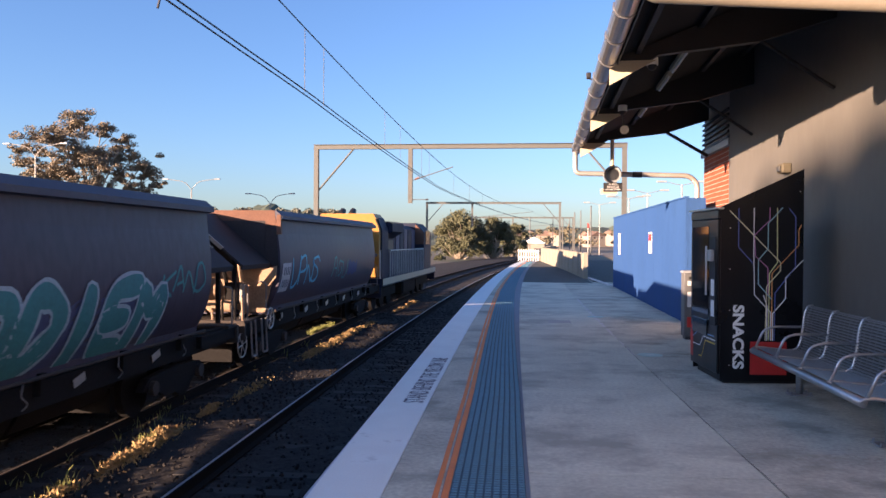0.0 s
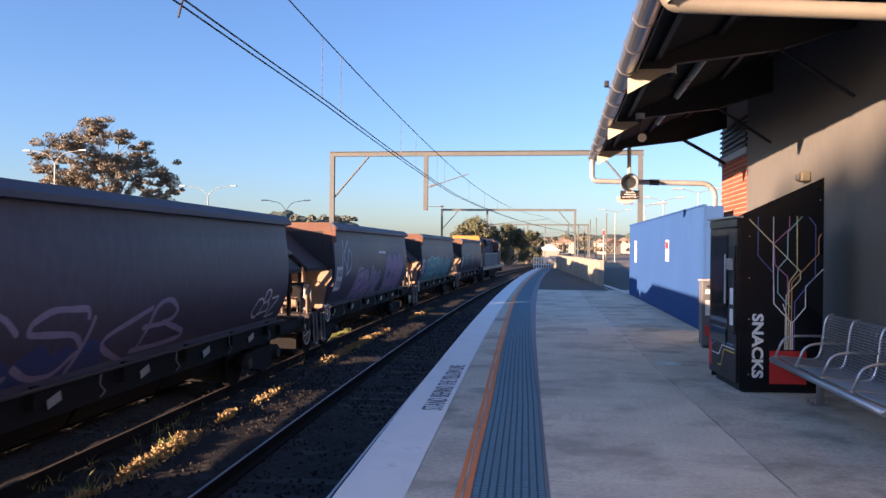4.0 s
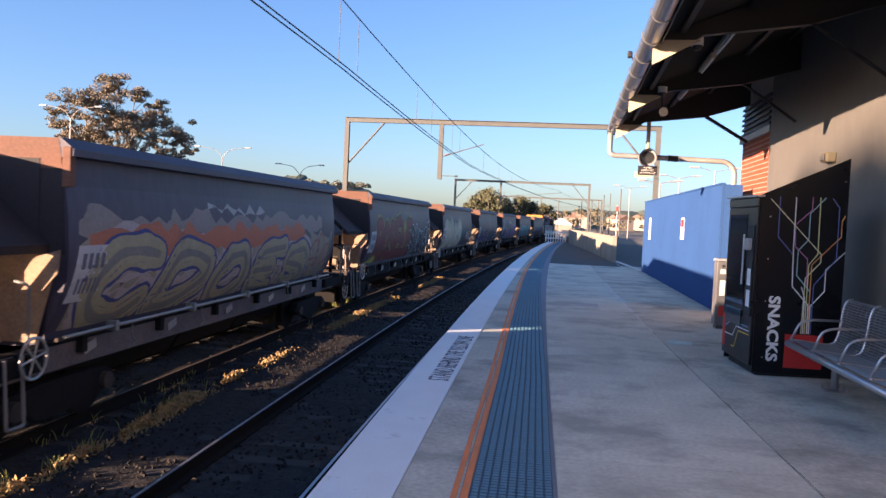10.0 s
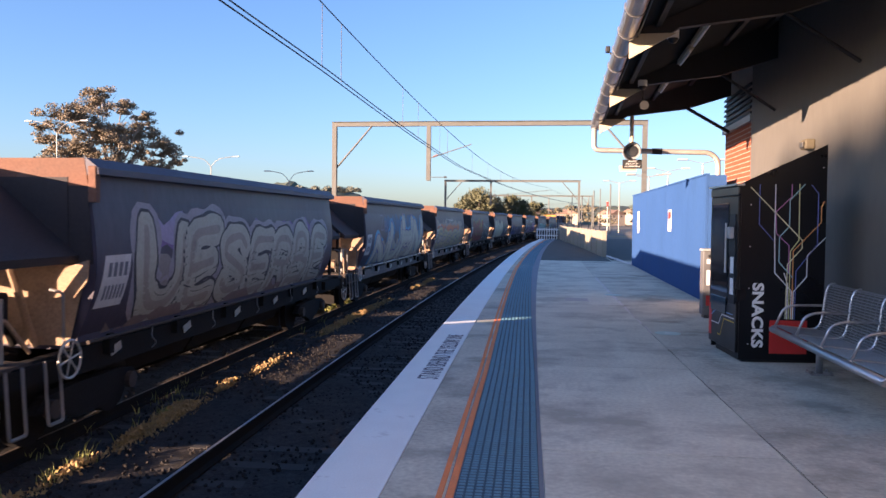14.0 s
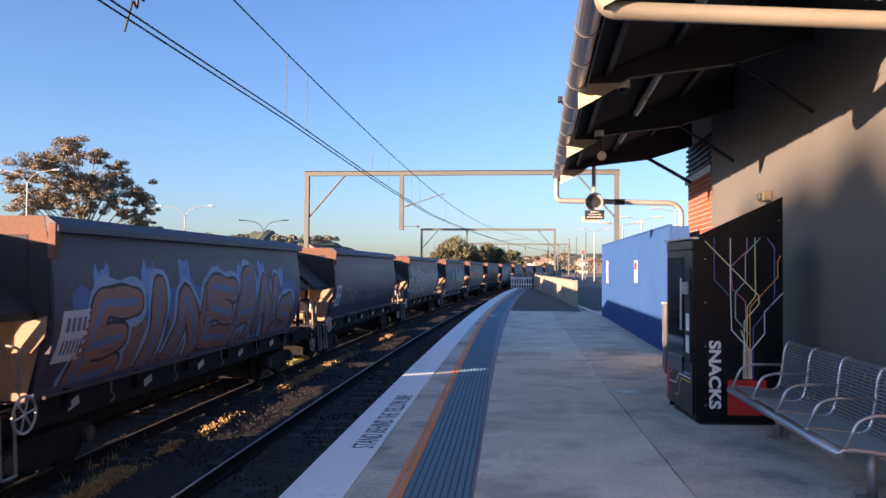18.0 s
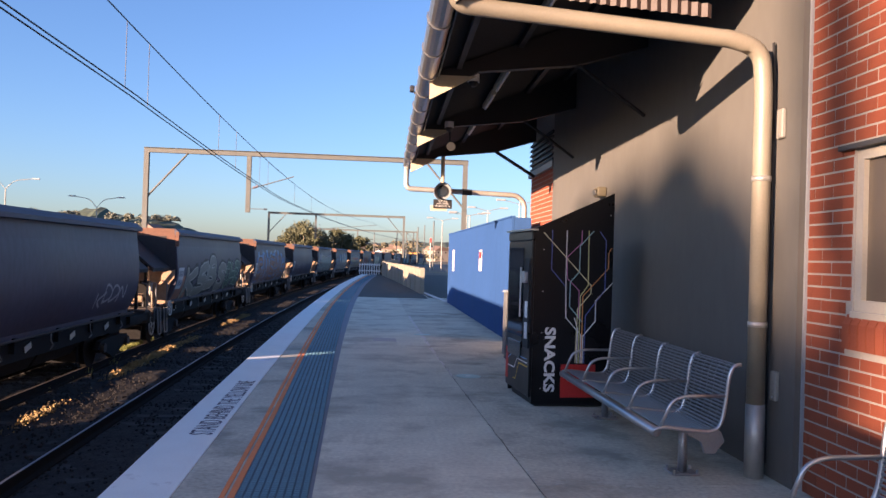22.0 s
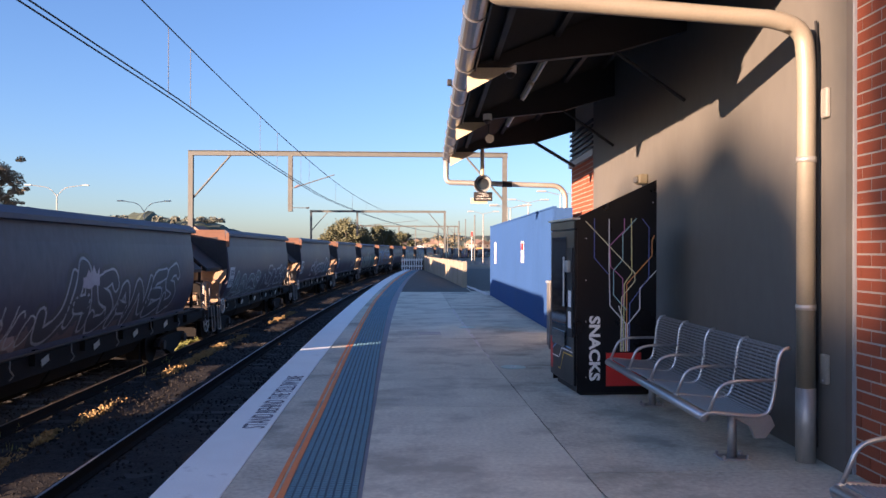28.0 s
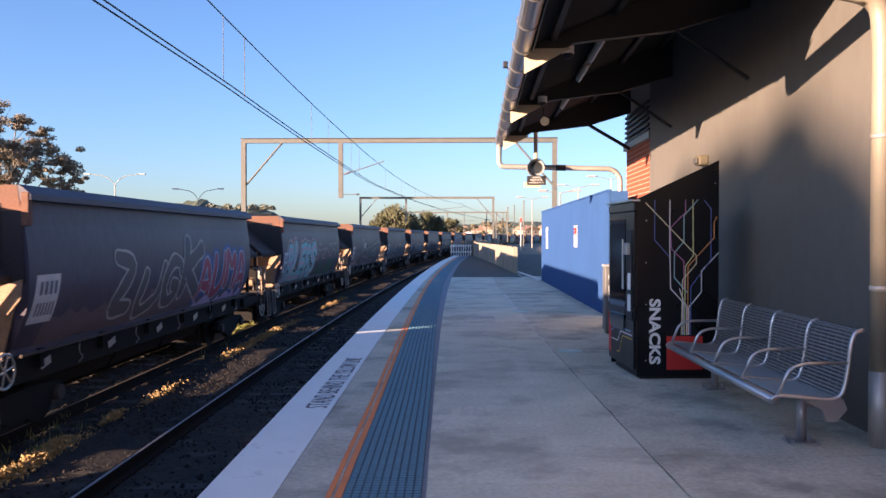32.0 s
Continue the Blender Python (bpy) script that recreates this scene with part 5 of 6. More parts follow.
def blades(name, label, tufts, material, seed, hgt):
    rnd = random.Random(seed)
    verts, faces = [], []
    for s0, s1, d, n in tufts:
        spots = [(rnd.uniform(s0, s1), d + rnd.gauss(0, 0.05)) for _ in range(max(2, int((s1 - s0) * 3)))]
        for _ in range(n):
            cs, cd = rnd.choice(spots)
            c = on_line(cs + rnd.gauss(0, 0.06), cd + rnd.gauss(0, 0.05), -1.30)
            a, h, w = rnd.uniform(0, 6.3), hgt * rnd.uniform(0.4, 1.4), rnd.uniform(0.004, 0.010)
            u = Vector((math.cos(a), math.sin(a), 0))
            lean = Vector((rnd.gauss(0, 0.35), rnd.gauss(0, 0.35), 0)) * h
            mid, tip = c + Vector((0, 0, h * 0.6)) + lean * 0.4, c + Vector((0, 0, h)) + lean
            base = len(verts)
            verts += [c - u * w, c + u * w, mid + u * w * 0.8, mid - u * w * 0.8, tip]
            faces += [(base, base + 1, base + 2, base + 3), (base + 3, base + 2, base + 4)]
    me = bpy.data.meshes.new(name)
    me.from_pydata(verts, [], faces)
    me.materials.append(material)
    tagged(new(name, me), label, "grass", kind="stuff")


def build_grass():
    litter("dry_weeds", "golden dry leaf litter between the two tracks", [(4.4, 8.4, 3.68, 0.04, 1500), (9.4, 12.6, 3.70, 0.06, 3000), (13.8, 16.5, 3.62, 0.03, 260), (18.8, 26.4, 3.76, 0.06, 2600), (31, 36, 3.72, 0.04, 1200)], M_GRASS, 31)
    blades("green_weeds", "green grass tufts beside the far track", [(4.0, 13.5, 4.36, 130), (6.5, 8.5, 3.75, 110), (10.2, 11.0, 3.8, 60), (22.4, 26.0, 4.85, 1500), (13.5, 21, 4.45, 110), (5, 12, 3.9, 50)], M_GRASSG, 32, 0.15)


# ---------------------------------------------------------------- the train
def side_x(z):
    """Half width of the tub at height z over the rail: a bulging side."""
    z -= 0.12
    if z > 2.74:
        return 1.36
    k = (z - 1.95) / 0.85
    return 1.45 - 0.09 * k * k if z > 1.95 else 1.45 - 0.34 * ((1.95 - z) / 1.0) ** 2.2


TRAIL, LEAD = -5.28, 5.25


def spray(wagon, y0, y1, z0, z1, n, fill, seed, style="tag", fat=1.0):
    """Quick thin spray-can tags of loose leaning strokes that follow the bulge of the side."""
    rnd = random.Random(seed)
    z0, z1 = z0 + 0.12, z1 + 0.15
    lw, H = (y1 - y0) / n, z1 - z0
    width = {"tag": 0.085, "thin": 0.055}[style] * min(lw, 0.7) * fat + 0.014
    for i in range(n):
        lift, tall = rnd.uniform(-0.1, 0.15) * H, rnd.uniform(0.65, 1.05) * H
        for k, run in enumerate(STROKES[rnd.choice("ABCDEGKNOPRSUZ")].split(",")):
            pts = []
            for cell in run.split(" "):
                a, b = int(cell[0]) / 4 + rnd.uniform(-0.12, 0.12), int(cell[1]) / 6 + rnd.uniform(-0.08, 0.08)
                pts.append((y0 + lw * (i + 0.05 + 0.95 * a) + 0.30 * (b - 0.5) * H, z0 + lift + tall * b, 0))
            st = [(p.x, p.y) for p in bend(pts, lw * 0.35, 4)]
            part("painted_tag", stroke_mesh(st, width, 0.010 + 0.0004 * i + 0.0002 * k), paint(fill), wagon, "thin spray-painted tag")


# strokes of spray-can capitals on a grid 4 wide and 6 high
STROKES = {
    "A": "00 16 26 40,12 32", "B": "00 06 26 35 34 23 03,23 42 41 30 00", "C": "45 36 16 04 02 10 30 41", "D": "00 06 26 44 42 20 00",
    "E": "46 06 00 40,03 33", "F": "46 06 00,03 33", "G": "45 36 16 04 02 10 30 42 23", "H": "06 00,46 40,03 43", "I": "26 20", "J": "46 42 30 10 02",
    "K": "06 00,46 03 40", "L": "06 00 40", "M": "00 06 23 46 40", "N": "00 06 40 46", "O": "16 04 02 10 30 42 44 36 16", "P": "00 06 36 45 44 33 03",
    "R": "00 06 36 45 44 33 03,23 40", "S": "45 36 16 05 04 33 42 41 30 10 01", "T": "06 46,26 20", "U": "06 02 10 30 42 46", "W": "06 10 23 30 46",
    "Y": "06 23 46,23 20", "Z": "06 46 00 40"}


def letters(wagon, text, y0, y1, z0, z1, fill, edge, seed, outer=None, fat=1.0, slant=0.15, wild=0.12, depth=0.012, low=1.0, shine=None, round_=0.25):
    """Spray-painted capitals with outline and glow that follow the bulge of the side; low < 1 makes them rise from the trailing end."""
    rnd = random.Random(seed)
    n, H = len(text), z1 - z0
    lw = (y1 - y0) / n
    for i, ch in enumerate(text):
        h = H * (low + (1 - low) * min(1.0, (i + 0.6) / (n * 0.6))) * rnd.uniform(1 - wild, 1 + wild * 0.4)
        base, turn = z0 + rnd.uniform(-0.3, 0.6) * wild * H, rnd.uniform(-1, 1) * wild
        wide = lw * rnd.uniform(0.80, 0.98)
        strokes = []
        for run in STROKES[ch].split(","):
            pts = []
            for cell in run.split(" "):
                a, b = int(cell[0]) / 4 - 0.5, int(cell[1]) / 6
                a, b = a + rnd.uniform(-1, 1) * wild * 0.25, b + rnd.uniform(-1, 1) * wild * 0.3
                pts.append((y0 + lw * (i + 0.5) + wide * 0.84 * a + slant * (b - 0.5) * h + turn * (b - 0.5) * lw * 0.5, base + h * (0.10 + 0.80 * b) + turn * a * h * 0.3, 0))
            strokes.append([(p.x, p.y) for p in bend(pts, lw * round_, 4)])
        width = min(0.36 * wide, 0.29 * h) * fat
        up = depth + 0.0012 * i
        layers = []
        if outer:
            layers.append(("painted_halo", width + 0.26, depth - 0.004, outer, "spray-painted outer glow"))
        layers += [("painted_outline", width + 0.09, up, edge, "spray-painted outline"), ("painted_shape", width, up + 0.0006, fill, "spray-painted shape")]
        if shine:
            layers.append(("painted_shine", width * 0.28, up + 0.0009, shine, "spray-painted highlight"))
        for name, w, off, color, label in layers:
            for k, st in enumerate(strokes):
                part(name, stroke_mesh(st, w, off + 0.0002 * k), paint(color), wagon, label)


def stroke_mesh(st, width, off):
    """A flat stroke with rounded ends laid on the bulging side."""
    bm = bmesh.new()
    def at(y, z):
        z = max(z, 1.09)
        return bm.verts.new((side_x(z) + off, y, z))
    dense = [st[0]]
    for a, b in zip(st, st[1:]):
        m = max(1, int(math.hypot(b[0] - a[0], b[1] - a[1]) / 0.10))
        dense += [(a[0] + (b[0] - a[0]) * j / m, a[1] + (b[1] - a[1]) * j / m) for j in range(1, m + 1)]
    rows = []
    for j, (y, z) in enumerate(dense):
        a, b = dense[max(0, j - 1)], dense[min(len(dense) - 1, j + 1)]
        ty, tz = b[0] - a[0], b[1] - a[1]
        l = math.hypot(ty, tz) or 1
        ty, tz = ty / l, tz / l
        w = width * (1 + 0.10 * math.sin(j * 0.9 + off * 900))
        ends = [(0.0, 1.0)]
        if j == 0:
            ends = [(-0.46, 0.40), (-0.30, 0.80), (0.0, 1.0)]
        elif j == len(dense) - 1:
            ends = [(0.0, 1.0), (0.30, 0.80), (0.46, 0.40)]
        for go, k in ends:
            rows.append((y + ty * go * width, z + tz * go * width, -tz * w * k / 2, ty * w * k / 2))
    prev = None
    for y, z, oy, oz in rows:
        row = [at(y + oy * f, z + oz * f) for f in (-1, -0.5, 0, 0.5, 1)]
        if prev:
            for q in range(4):
                bm.faces.new((prev[q], prev[q + 1], row[q + 1], row[q]))
        prev = row
    return bm


def cloud(wagon, y0, y1, z0, z1, color, seed, depth=0.007):
    """A ragged painted background patch on the side."""
    rnd = random.Random(seed)
    z0, z1 = z0 + 0.12, z1 + 0.15
    bm = bmesh.new()
    n, prev = max(6, int((y1 - y0) / 0.22)), None
    for i in range(n + 1):
        y = y0 + (y1 - y0) * i / n
        top, bot = z1 + rnd.uniform(-0.14, 0.1), max(1.10, z0 + rnd.uniform(-0.05, 0.12))
        col = [bm.verts.new((side_x(bot + (top - bot) * k / 6) + depth, y, bot + (top - bot) * k / 6)) for k in range(7)]
        if prev:
            for k in range(6):
                bm.faces.new((prev[k], col[k], col[k + 1], prev[k + 1]))
        prev = col
    part("painted_patch", bm, paint(color), wagon, "spray-painted background patch")


def build_wagon():
    w = thing("coal_wagon", "dark grey coal hopper wagon covered in graffiti", "wagon", "coal wagons")
    # tub: bulged sides, one closed shell
    zs = [1.05, 1.12, 1.27, 1.47, 1.72, 2.07, 2.42, 2.72, 3.08]
    outer = [(side_x(z), z) for z in zs]
    bm = bmesh.new()
    sec = outer + [(1.32, 3.08), (1.2, 1.12), (-1.2, 1.12), (-1.32, 3.08)] + [(-x, z) for x, z in reversed(outer)]
    prism(bm, sec, 1, TRAIL, LEAD)
    part("tub", bm, M_TUB, w, "bulging dark steel hopper body")
    for sx in (1, -1):
        bm = PR([(sx * 1.30, 3.24), (sx * 1.34, 3.275), (sx * 1.49, 3.16), (sx * 1.49, 3.085), (sx * 1.38, 3.07), (sx * 1.30, 3.082)], 1, TRAIL - 0.02, LEAD + 0.02)
        part("rim", bm, M_TUBRIM, w, "angled top rim")
        part("end_post", B(sx * 1.42 - 0.05, sx * 1.42 + 0.05, TRAIL - 0.035, TRAIL + 0.06, 2.76, 3.18, bev=0.008), M_RUST, w, "rusty end post")
    part("load", PR([(-1.3, 2.9), (1.3, 2.9), (1.3, 2.99), (0, 3.1), (-1.3, 2.99)], 1, TRAIL + 0.1, LEAD - 0.1), M_BALLAST, w, "dark coal load")
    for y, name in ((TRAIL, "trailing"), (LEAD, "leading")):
        # plate coloured dark as if shaded; the rust strip is its sunlit top
        part("top_bulkhead", PR([(-1.42, 2.05), (1.42, 2.05), (1.36, 2.9), (1.33, 3.25), (-1.33, 3.25), (-1.36, 2.9)], 1, y - 0.015, y + 0.015), M_HOOD, w, "top end plate coloured dark for shade")
        part("top_angle", PR([(-1.37, 2.95), (1.37, 2.95), (1.32, 3.27), (-1.32, 3.27)], 1, y - 0.024, y + 0.024), M_RUST, w, "rust-coloured sunlit strip of the top end plate")
    # gabled covers over both ends, open underneath
    for y0, y1 in ((TRAIL - 1.68, TRAIL - 0.018), (LEAD + 0.018, LEAD + 1.6)):
        for sx in (-1, 1):
            bm = PR([(0, 3.20), (sx * 1.22, 2.17), (sx * 1.19, 2.13), (0, 3.15)], 1, y0, y1)
            part("end_cover", bm, M_HOOD, w, "sloped dark cover sheet")
            part("eave_angle", PR([(sx * 1.22, 2.175), (sx * 1.25, 2.15), (sx * 1.22, 2.06), (sx * 1.19, 2.08)], 1, y0, y1), M_HOOD, w)
            ye = y0 if y0 < 0 else y1 - 0.03
            part("cover_flange", PR([(0, 3.215), (sx * 0.86, 2.49), (sx * 0.80, 2.45), (0, 3.13)], 1, ye - 0.012, ye + 0.042), M_FLANGE, w, "pale worn edge flange")
            part("cover_post", B(sx * 0.95 - 0.035, sx * 0.95 + 0.035, ye - 0.0 if y0 > 0 else ye + 0.30, ye + 0.08 if y0 > 0 else ye + 0.38, 1.09, 2.30), M_UNDER, w, "steel cover post")
        part("inner_wall", B(-1.12, 1.12, y1 - 0.012 if y0 < 0 else y0, y1 if y0 < 0 else y0 + 0.012, 2.05, 3.05), M_HOOD, w)
    # lower ends and underframe
    part("lower_bulkhead", PR([(-1.36, 2.04), (-1.12, 1.1), (1.12, 1.1), (1.36, 2.04)], 1, TRAIL - 0.035, TRAIL - 0.016), M_GRIME, w, "dusty lower end plate")
    for sx in (-1, 1):
        part("gusset", PR([(sx * 1.40, 2.10), (sx * 1.38, 1.85), (sx * 1.22, 1.66), (sx * 1.02, 1.62), (sx * 1.02, 1.98)], 1, TRAIL - 0.085, TRAIL - 0.055), M_GRIME, w, "pale dusty gusset plate")
        part("sill", B(sx * 1.10 - 0.06, sx * 1.10 + 0.06, -6.75, 6.75, 0.74, 1.05), M_UNDER, w, "dark side sill")
        part("side_pipe", T([(sx * 1.34, TRAIL, 1.14), (sx * 1.34, LEAD, 1.14)], 0.024, 8), M_DECK, w, "pipe along the bottom of the side")
        for k in range(6):
            y = -4.6 + k * 1.84
            part("rib_bracket", B(sx * 1.20 - 0.05, sx * 1.20 + 0.05, y - 0.05, y + 0.05, 0.90, 1.15), M_UNDER, w)
    part("centre_sill", B(-0.2, 0.2, -7.0, 7.0, 0.66, 1.0), M_UNDER, w)
    # chutes drawn long to block sunlight under the wagon
    for y0, y1 in ((-3.5, -1.25), (-1.15, 1.15), (1.25, 3.5)):
        part("hopper_door", PR([(-1.05, 1.07), (1.05, 1.07), (0.6, 0.36), (-0.6, 0.36)], 1, y0, y1), M_UNDER, w, "dark discharge chute")
    for y0, y1 in ((-6.95, -5.35), (5.35, 6.95)):
        yo = y0 if y0 < 0 else y1 - 0.42
        part("end_deck", B(-1.28, 1.28, yo, yo + 0.42, 1.02, 1.08, bev=0.01), M_DECK, w, "dusty steel end walkway")
        for x in (-1.2, -0.45, 0.45, 1.2):
            part("deck_bearer", B(x - 0.05, x + 0.05, y0, y1, 0.82, 1.016), M_UNDER, w)
        part("headstock", B(-1.3, 1.3, y0 - 0.04 if y0 < 0 else y1 - 0.04, y0 + 0.04 if y0 < 0 else y1 + 0.04, 0.72, 1.05), M_DECK, w)
    for yc in (-4.75, 4.75):
        bogie = part("bogie", B(-1.0, 1.0, yc - 0.15, yc + 0.15, 0.42, 0.62), M_UNDER, w, "dark cast bogie")
        # deep beams added to block sunlight between the bogie wheels
        for dy in (-1.32, -0.42, 0.42, 1.32):
            part("brake_beam", B(-0.72, 0.72, yc + dy - 0.07, yc + dy + 0.07, 0.16, 0.52), M_UNDER, bogie)
        for sx in (-1, 1):
            part("side_frame", PR([(yc - 1.15, 0.42), (yc - 0.95, 0.58), (yc - 0.4, 0.62), (yc + 0.4, 0.62), (yc + 0.95, 0.58), (yc + 1.15, 0.42), (yc + 0.7, 0.36), (yc + 0.35, 0.22), (yc - 0.35, 0.22), (yc - 0.7, 0.36)], 0, sx * 1.02 - 0.06, sx * 1.02 + 0.06), M_UNDER, bogie)
            for dy in (-0.85, 0.85):
                bm = bmesh.new()
                disc(bm, (sx * 0.76, yc + dy, 0.425), 0.425, 0, 0.12, 22)
                part("wheel", bm, M_UNDER, bogie)
                bm = bmesh.new()
                disc(bm, (sx * 1.10, yc + dy, 0.43), 0.11, 0, 0.1, 12)
                part("axle_box", bm, M_DECK, bogie)
    # end gear
    D = TRAIL
    part("air_tank", T(bend([(-0.9, D - 0.95, 1.64), (0.45, D - 0.95, 1.64)], 0.1), 0.23, 16), M_GRIME, w, "dusty brown air tank", True)
    part("tank_cap", T([(0.45, D - 0.95, 1.64), (0.50, D - 0.95, 1.64), (0.53, D - 0.95, 1.64)], [0.225, 0.18, 0.06], 16), M_GRIME, w, "", True)
    part("valve_box", B(0.62, 0.9, D - 1.0, D - 0.75, 1.35, 1.78, bev=0.02), M_UNDER, w)
    part("valve", T(bend([(0.2, D - 1.25, 1.09), (0.2, D - 1.25, 1.36), (0.6, D - 1.25, 1.36)], 0.05), 0.035, 8), M_UNDER, w)
    for x in (-0.55, 0.05):
        part("tank_strap", B(x - 0.04, x + 0.04, D - 1.20, D - 1.15, 1.08, 1.86), M_GRIME, w)
    for x, k in ((0.72, 1), (0.45, -1), (-0.7, 1)):
        part("cover_brace", T([(x, D - 0.06, 1.10), (x + 0.05 * k, D - 0.62, 2.2)], 0.045, 8), M_UNDER if k < 0 else M_GRIME, w)
    for k, (x, z) in enumerate(((-0.3, 1.2), (0.1, 1.3), (0.35, 1.22), (0.55, 1.42), (-0.75, 1.28), (0.8, 1.25), (0.95, 1.5))):
        part("brake_pipe", T(bend([(x, D - 0.5, 1.09), (x, D - 0.9, z), (x + 0.22, D - 1.5, z), (x + 0.26, D - 1.55, 0.85)], 0.08), 0.024, 6), M_UNDER if k % 2 else M_GRIME, w)
    part("brake_cylinder", T([(0.45, D - 1.15, 1.32), (0.85, D - 1.15, 1.32)], 0.12, 12), M_GRIME, w)
    part("cylinder_flange", T([(0.84, D - 1.15, 1.32), (0.88, D - 1.15, 1.32)], 0.15, 12), M_DECK, w)
    part("brake_lever", T([(0.9, D - 1.3, 1.10), (0.95, D - 1.25, 1.6)], 0.03, 6), M_STEP, w)
    part("white_post", T([(1.02, D - 1.1, 1.06), (1.02, D - 1.1, 1.74)], 0.05, 10), M_LAMPPOLE, w, "pale grey ratchet post")
    part("post_foot", T([(1.02, D - 1.1, 0.80), (1.02, D - 1.1, 1.06)], 0.085, 10), M_DECK, w)
    part("tread_plate", B(0.2, 1.26, D - 1.3, D - 0.9, 1.04, 1.07), M_DECK, w, "dusty tread plate")
    for x in (-0.7, 0.5):
        part("chute_post", B(x - 0.035, x + 0.035, LEAD + 0.3, LEAD + 0.37, 1.09, 2.4), M_UNDER, w, "steel cover support")
    for x, yc, zc, rr, label in ((1.38, D - 0.42, 1.02, 0.21, "spoked hand brake wheel"), (1.22, D - 1.62, 0.62, 0.24, "spoked door control wheel")):
        ring = [(x, yc + rr * math.cos(2 * math.pi * k / 20), zc + rr * math.sin(2 * math.pi * k / 20)) for k in range(21)]
        hw = part("hand_wheel", T(ring, 0.016, 6), M_GALV, w, label)
        for k in range(3):
            a, q = math.pi * k / 3 + 0.2, rr - 0.01
            part("spoke", T([(x, yc + q * math.cos(a), zc + q * math.sin(a)), (x, yc - q * math.cos(a), zc - q * math.sin(a))], 0.011, 6), M_GALV, hw)
    part("wheel_shaft", T([(1.38, D - 0.42, 1.02), (1.1, D - 0.42, 1.02)], 0.025, 6), M_UNDER, w)
    zz = [1.05 + (3.085 - 1.05) * i / 22 for i in range(23)]
    for sx in (-1, 1):
        bm = bmesh.new()
        cols = [[bm.verts.new((sx * (side_x(z) + 0.004), y, z)) for z in zz] for y in (TRAIL + 0.002, 0.0, LEAD - 0.002)]
        for a, b in zip(cols, cols[1:]):
            for k in range(len(zz) - 1):
                bm.faces.new((a[k], b[k], b[k + 1], a[k + 1]))
        part("side_sheet", bm, M_TUB, w, "smooth bulging side sheet", True)
    # pale tags and hooks along the sill
    for k in range(5):
        y = -4.4 + k * 2.05
        p = part("sill_tag", B(-0.004, 0.004, -0.13, 0.13, -0.055, 0.055, bev=0.002), M_GALV, w, "pale sill tag plate")
        p.location = (1.19, y, 0.93)
        p.rotation_euler = (0.25, 0, 0)
        part("door_hook", T(bend([(1.22, y + 0.9, 1.08), (1.25, y + 0.82, 0.96), (1.25, y + 0.95, 0.86), (1.22, y + 0.88, 0.80)], 0.04), 0.009, 6), M_STEP, w, "pale door hook")
    for y in (TRAIL - 0.62, TRAIL - 1.25):
        part("step", T(bend([(1.30, y - 0.13, 1.05), (1.34, y - 0.13, 0.36), (1.34, y + 0.13, 0.36), (1.30, y + 0.13, 1.05)], 0.04), 0.02, 6), M_STEP, w, "grey hanging step")
    for y in (TRAIL - 0.35, TRAIL - 1.45, LEAD + 1.5):
        part("grab_rail", T(bend([(1.26, y, 1.07), (1.26, y, 1.75), (1.1, y, 1.78)], 0.06), 0.017, 6), M_STEP, w, "grey grab rail")
    for y in (-7.0, 7.0):
        part("coupler", B(-0.12, 0.12, y - 0.14, y + 0.12, 0.64, 0.88, bev=0.02), M_UNDER, w)
    # number panel: plain bars on white
    def plate(name, pts, off, material, label=""):
        bm = bmesh.new()
        cols = []
        (ya, za), (yb, zb), (yc, zc), (yd, zd) = pts
        for f in (0, 1):
            col = []
            for k in range(7):
                g = k / 6
                y = (ya + (yb - ya) * f) * (1 - g) + (yd + (yc - yd) * f) * g
                z = (za + (zb - za) * f) * (1 - g) + (zd + (zc - zd) * f) * g
                col.append(bm.verts.new((side_x(z) + off, y, z)))
            cols.append(col)
        for k in range(6):
            bm.faces.new((cols[0][k], cols[1][k], cols[1][k + 1], cols[0][k + 1]))
        part(name, bm, material, w, label)
    plate("number_panel", [(D + 0.04, 1.52), (D + 0.64, 1.52), (D + 0.78, 2.14), (D + 0.18, 2.14)], 0.012, paint((0.50, 0.49, 0.48)), "faded white number panel")
    for z, n, wide in ((1.88, 4, 0.075), (1.61, 6, 0.045)):
        for k in range(n):
            y = D + 0.16 + (z - 1.61) * 0.25 + k * 0.48 / n
            plate("number_bar", [(y, z), (y + wide, z), (y + wide + 0.03, z + 0.17), (y + 0.03, z + 0.17)], 0.015, M_TEXT)
    return w


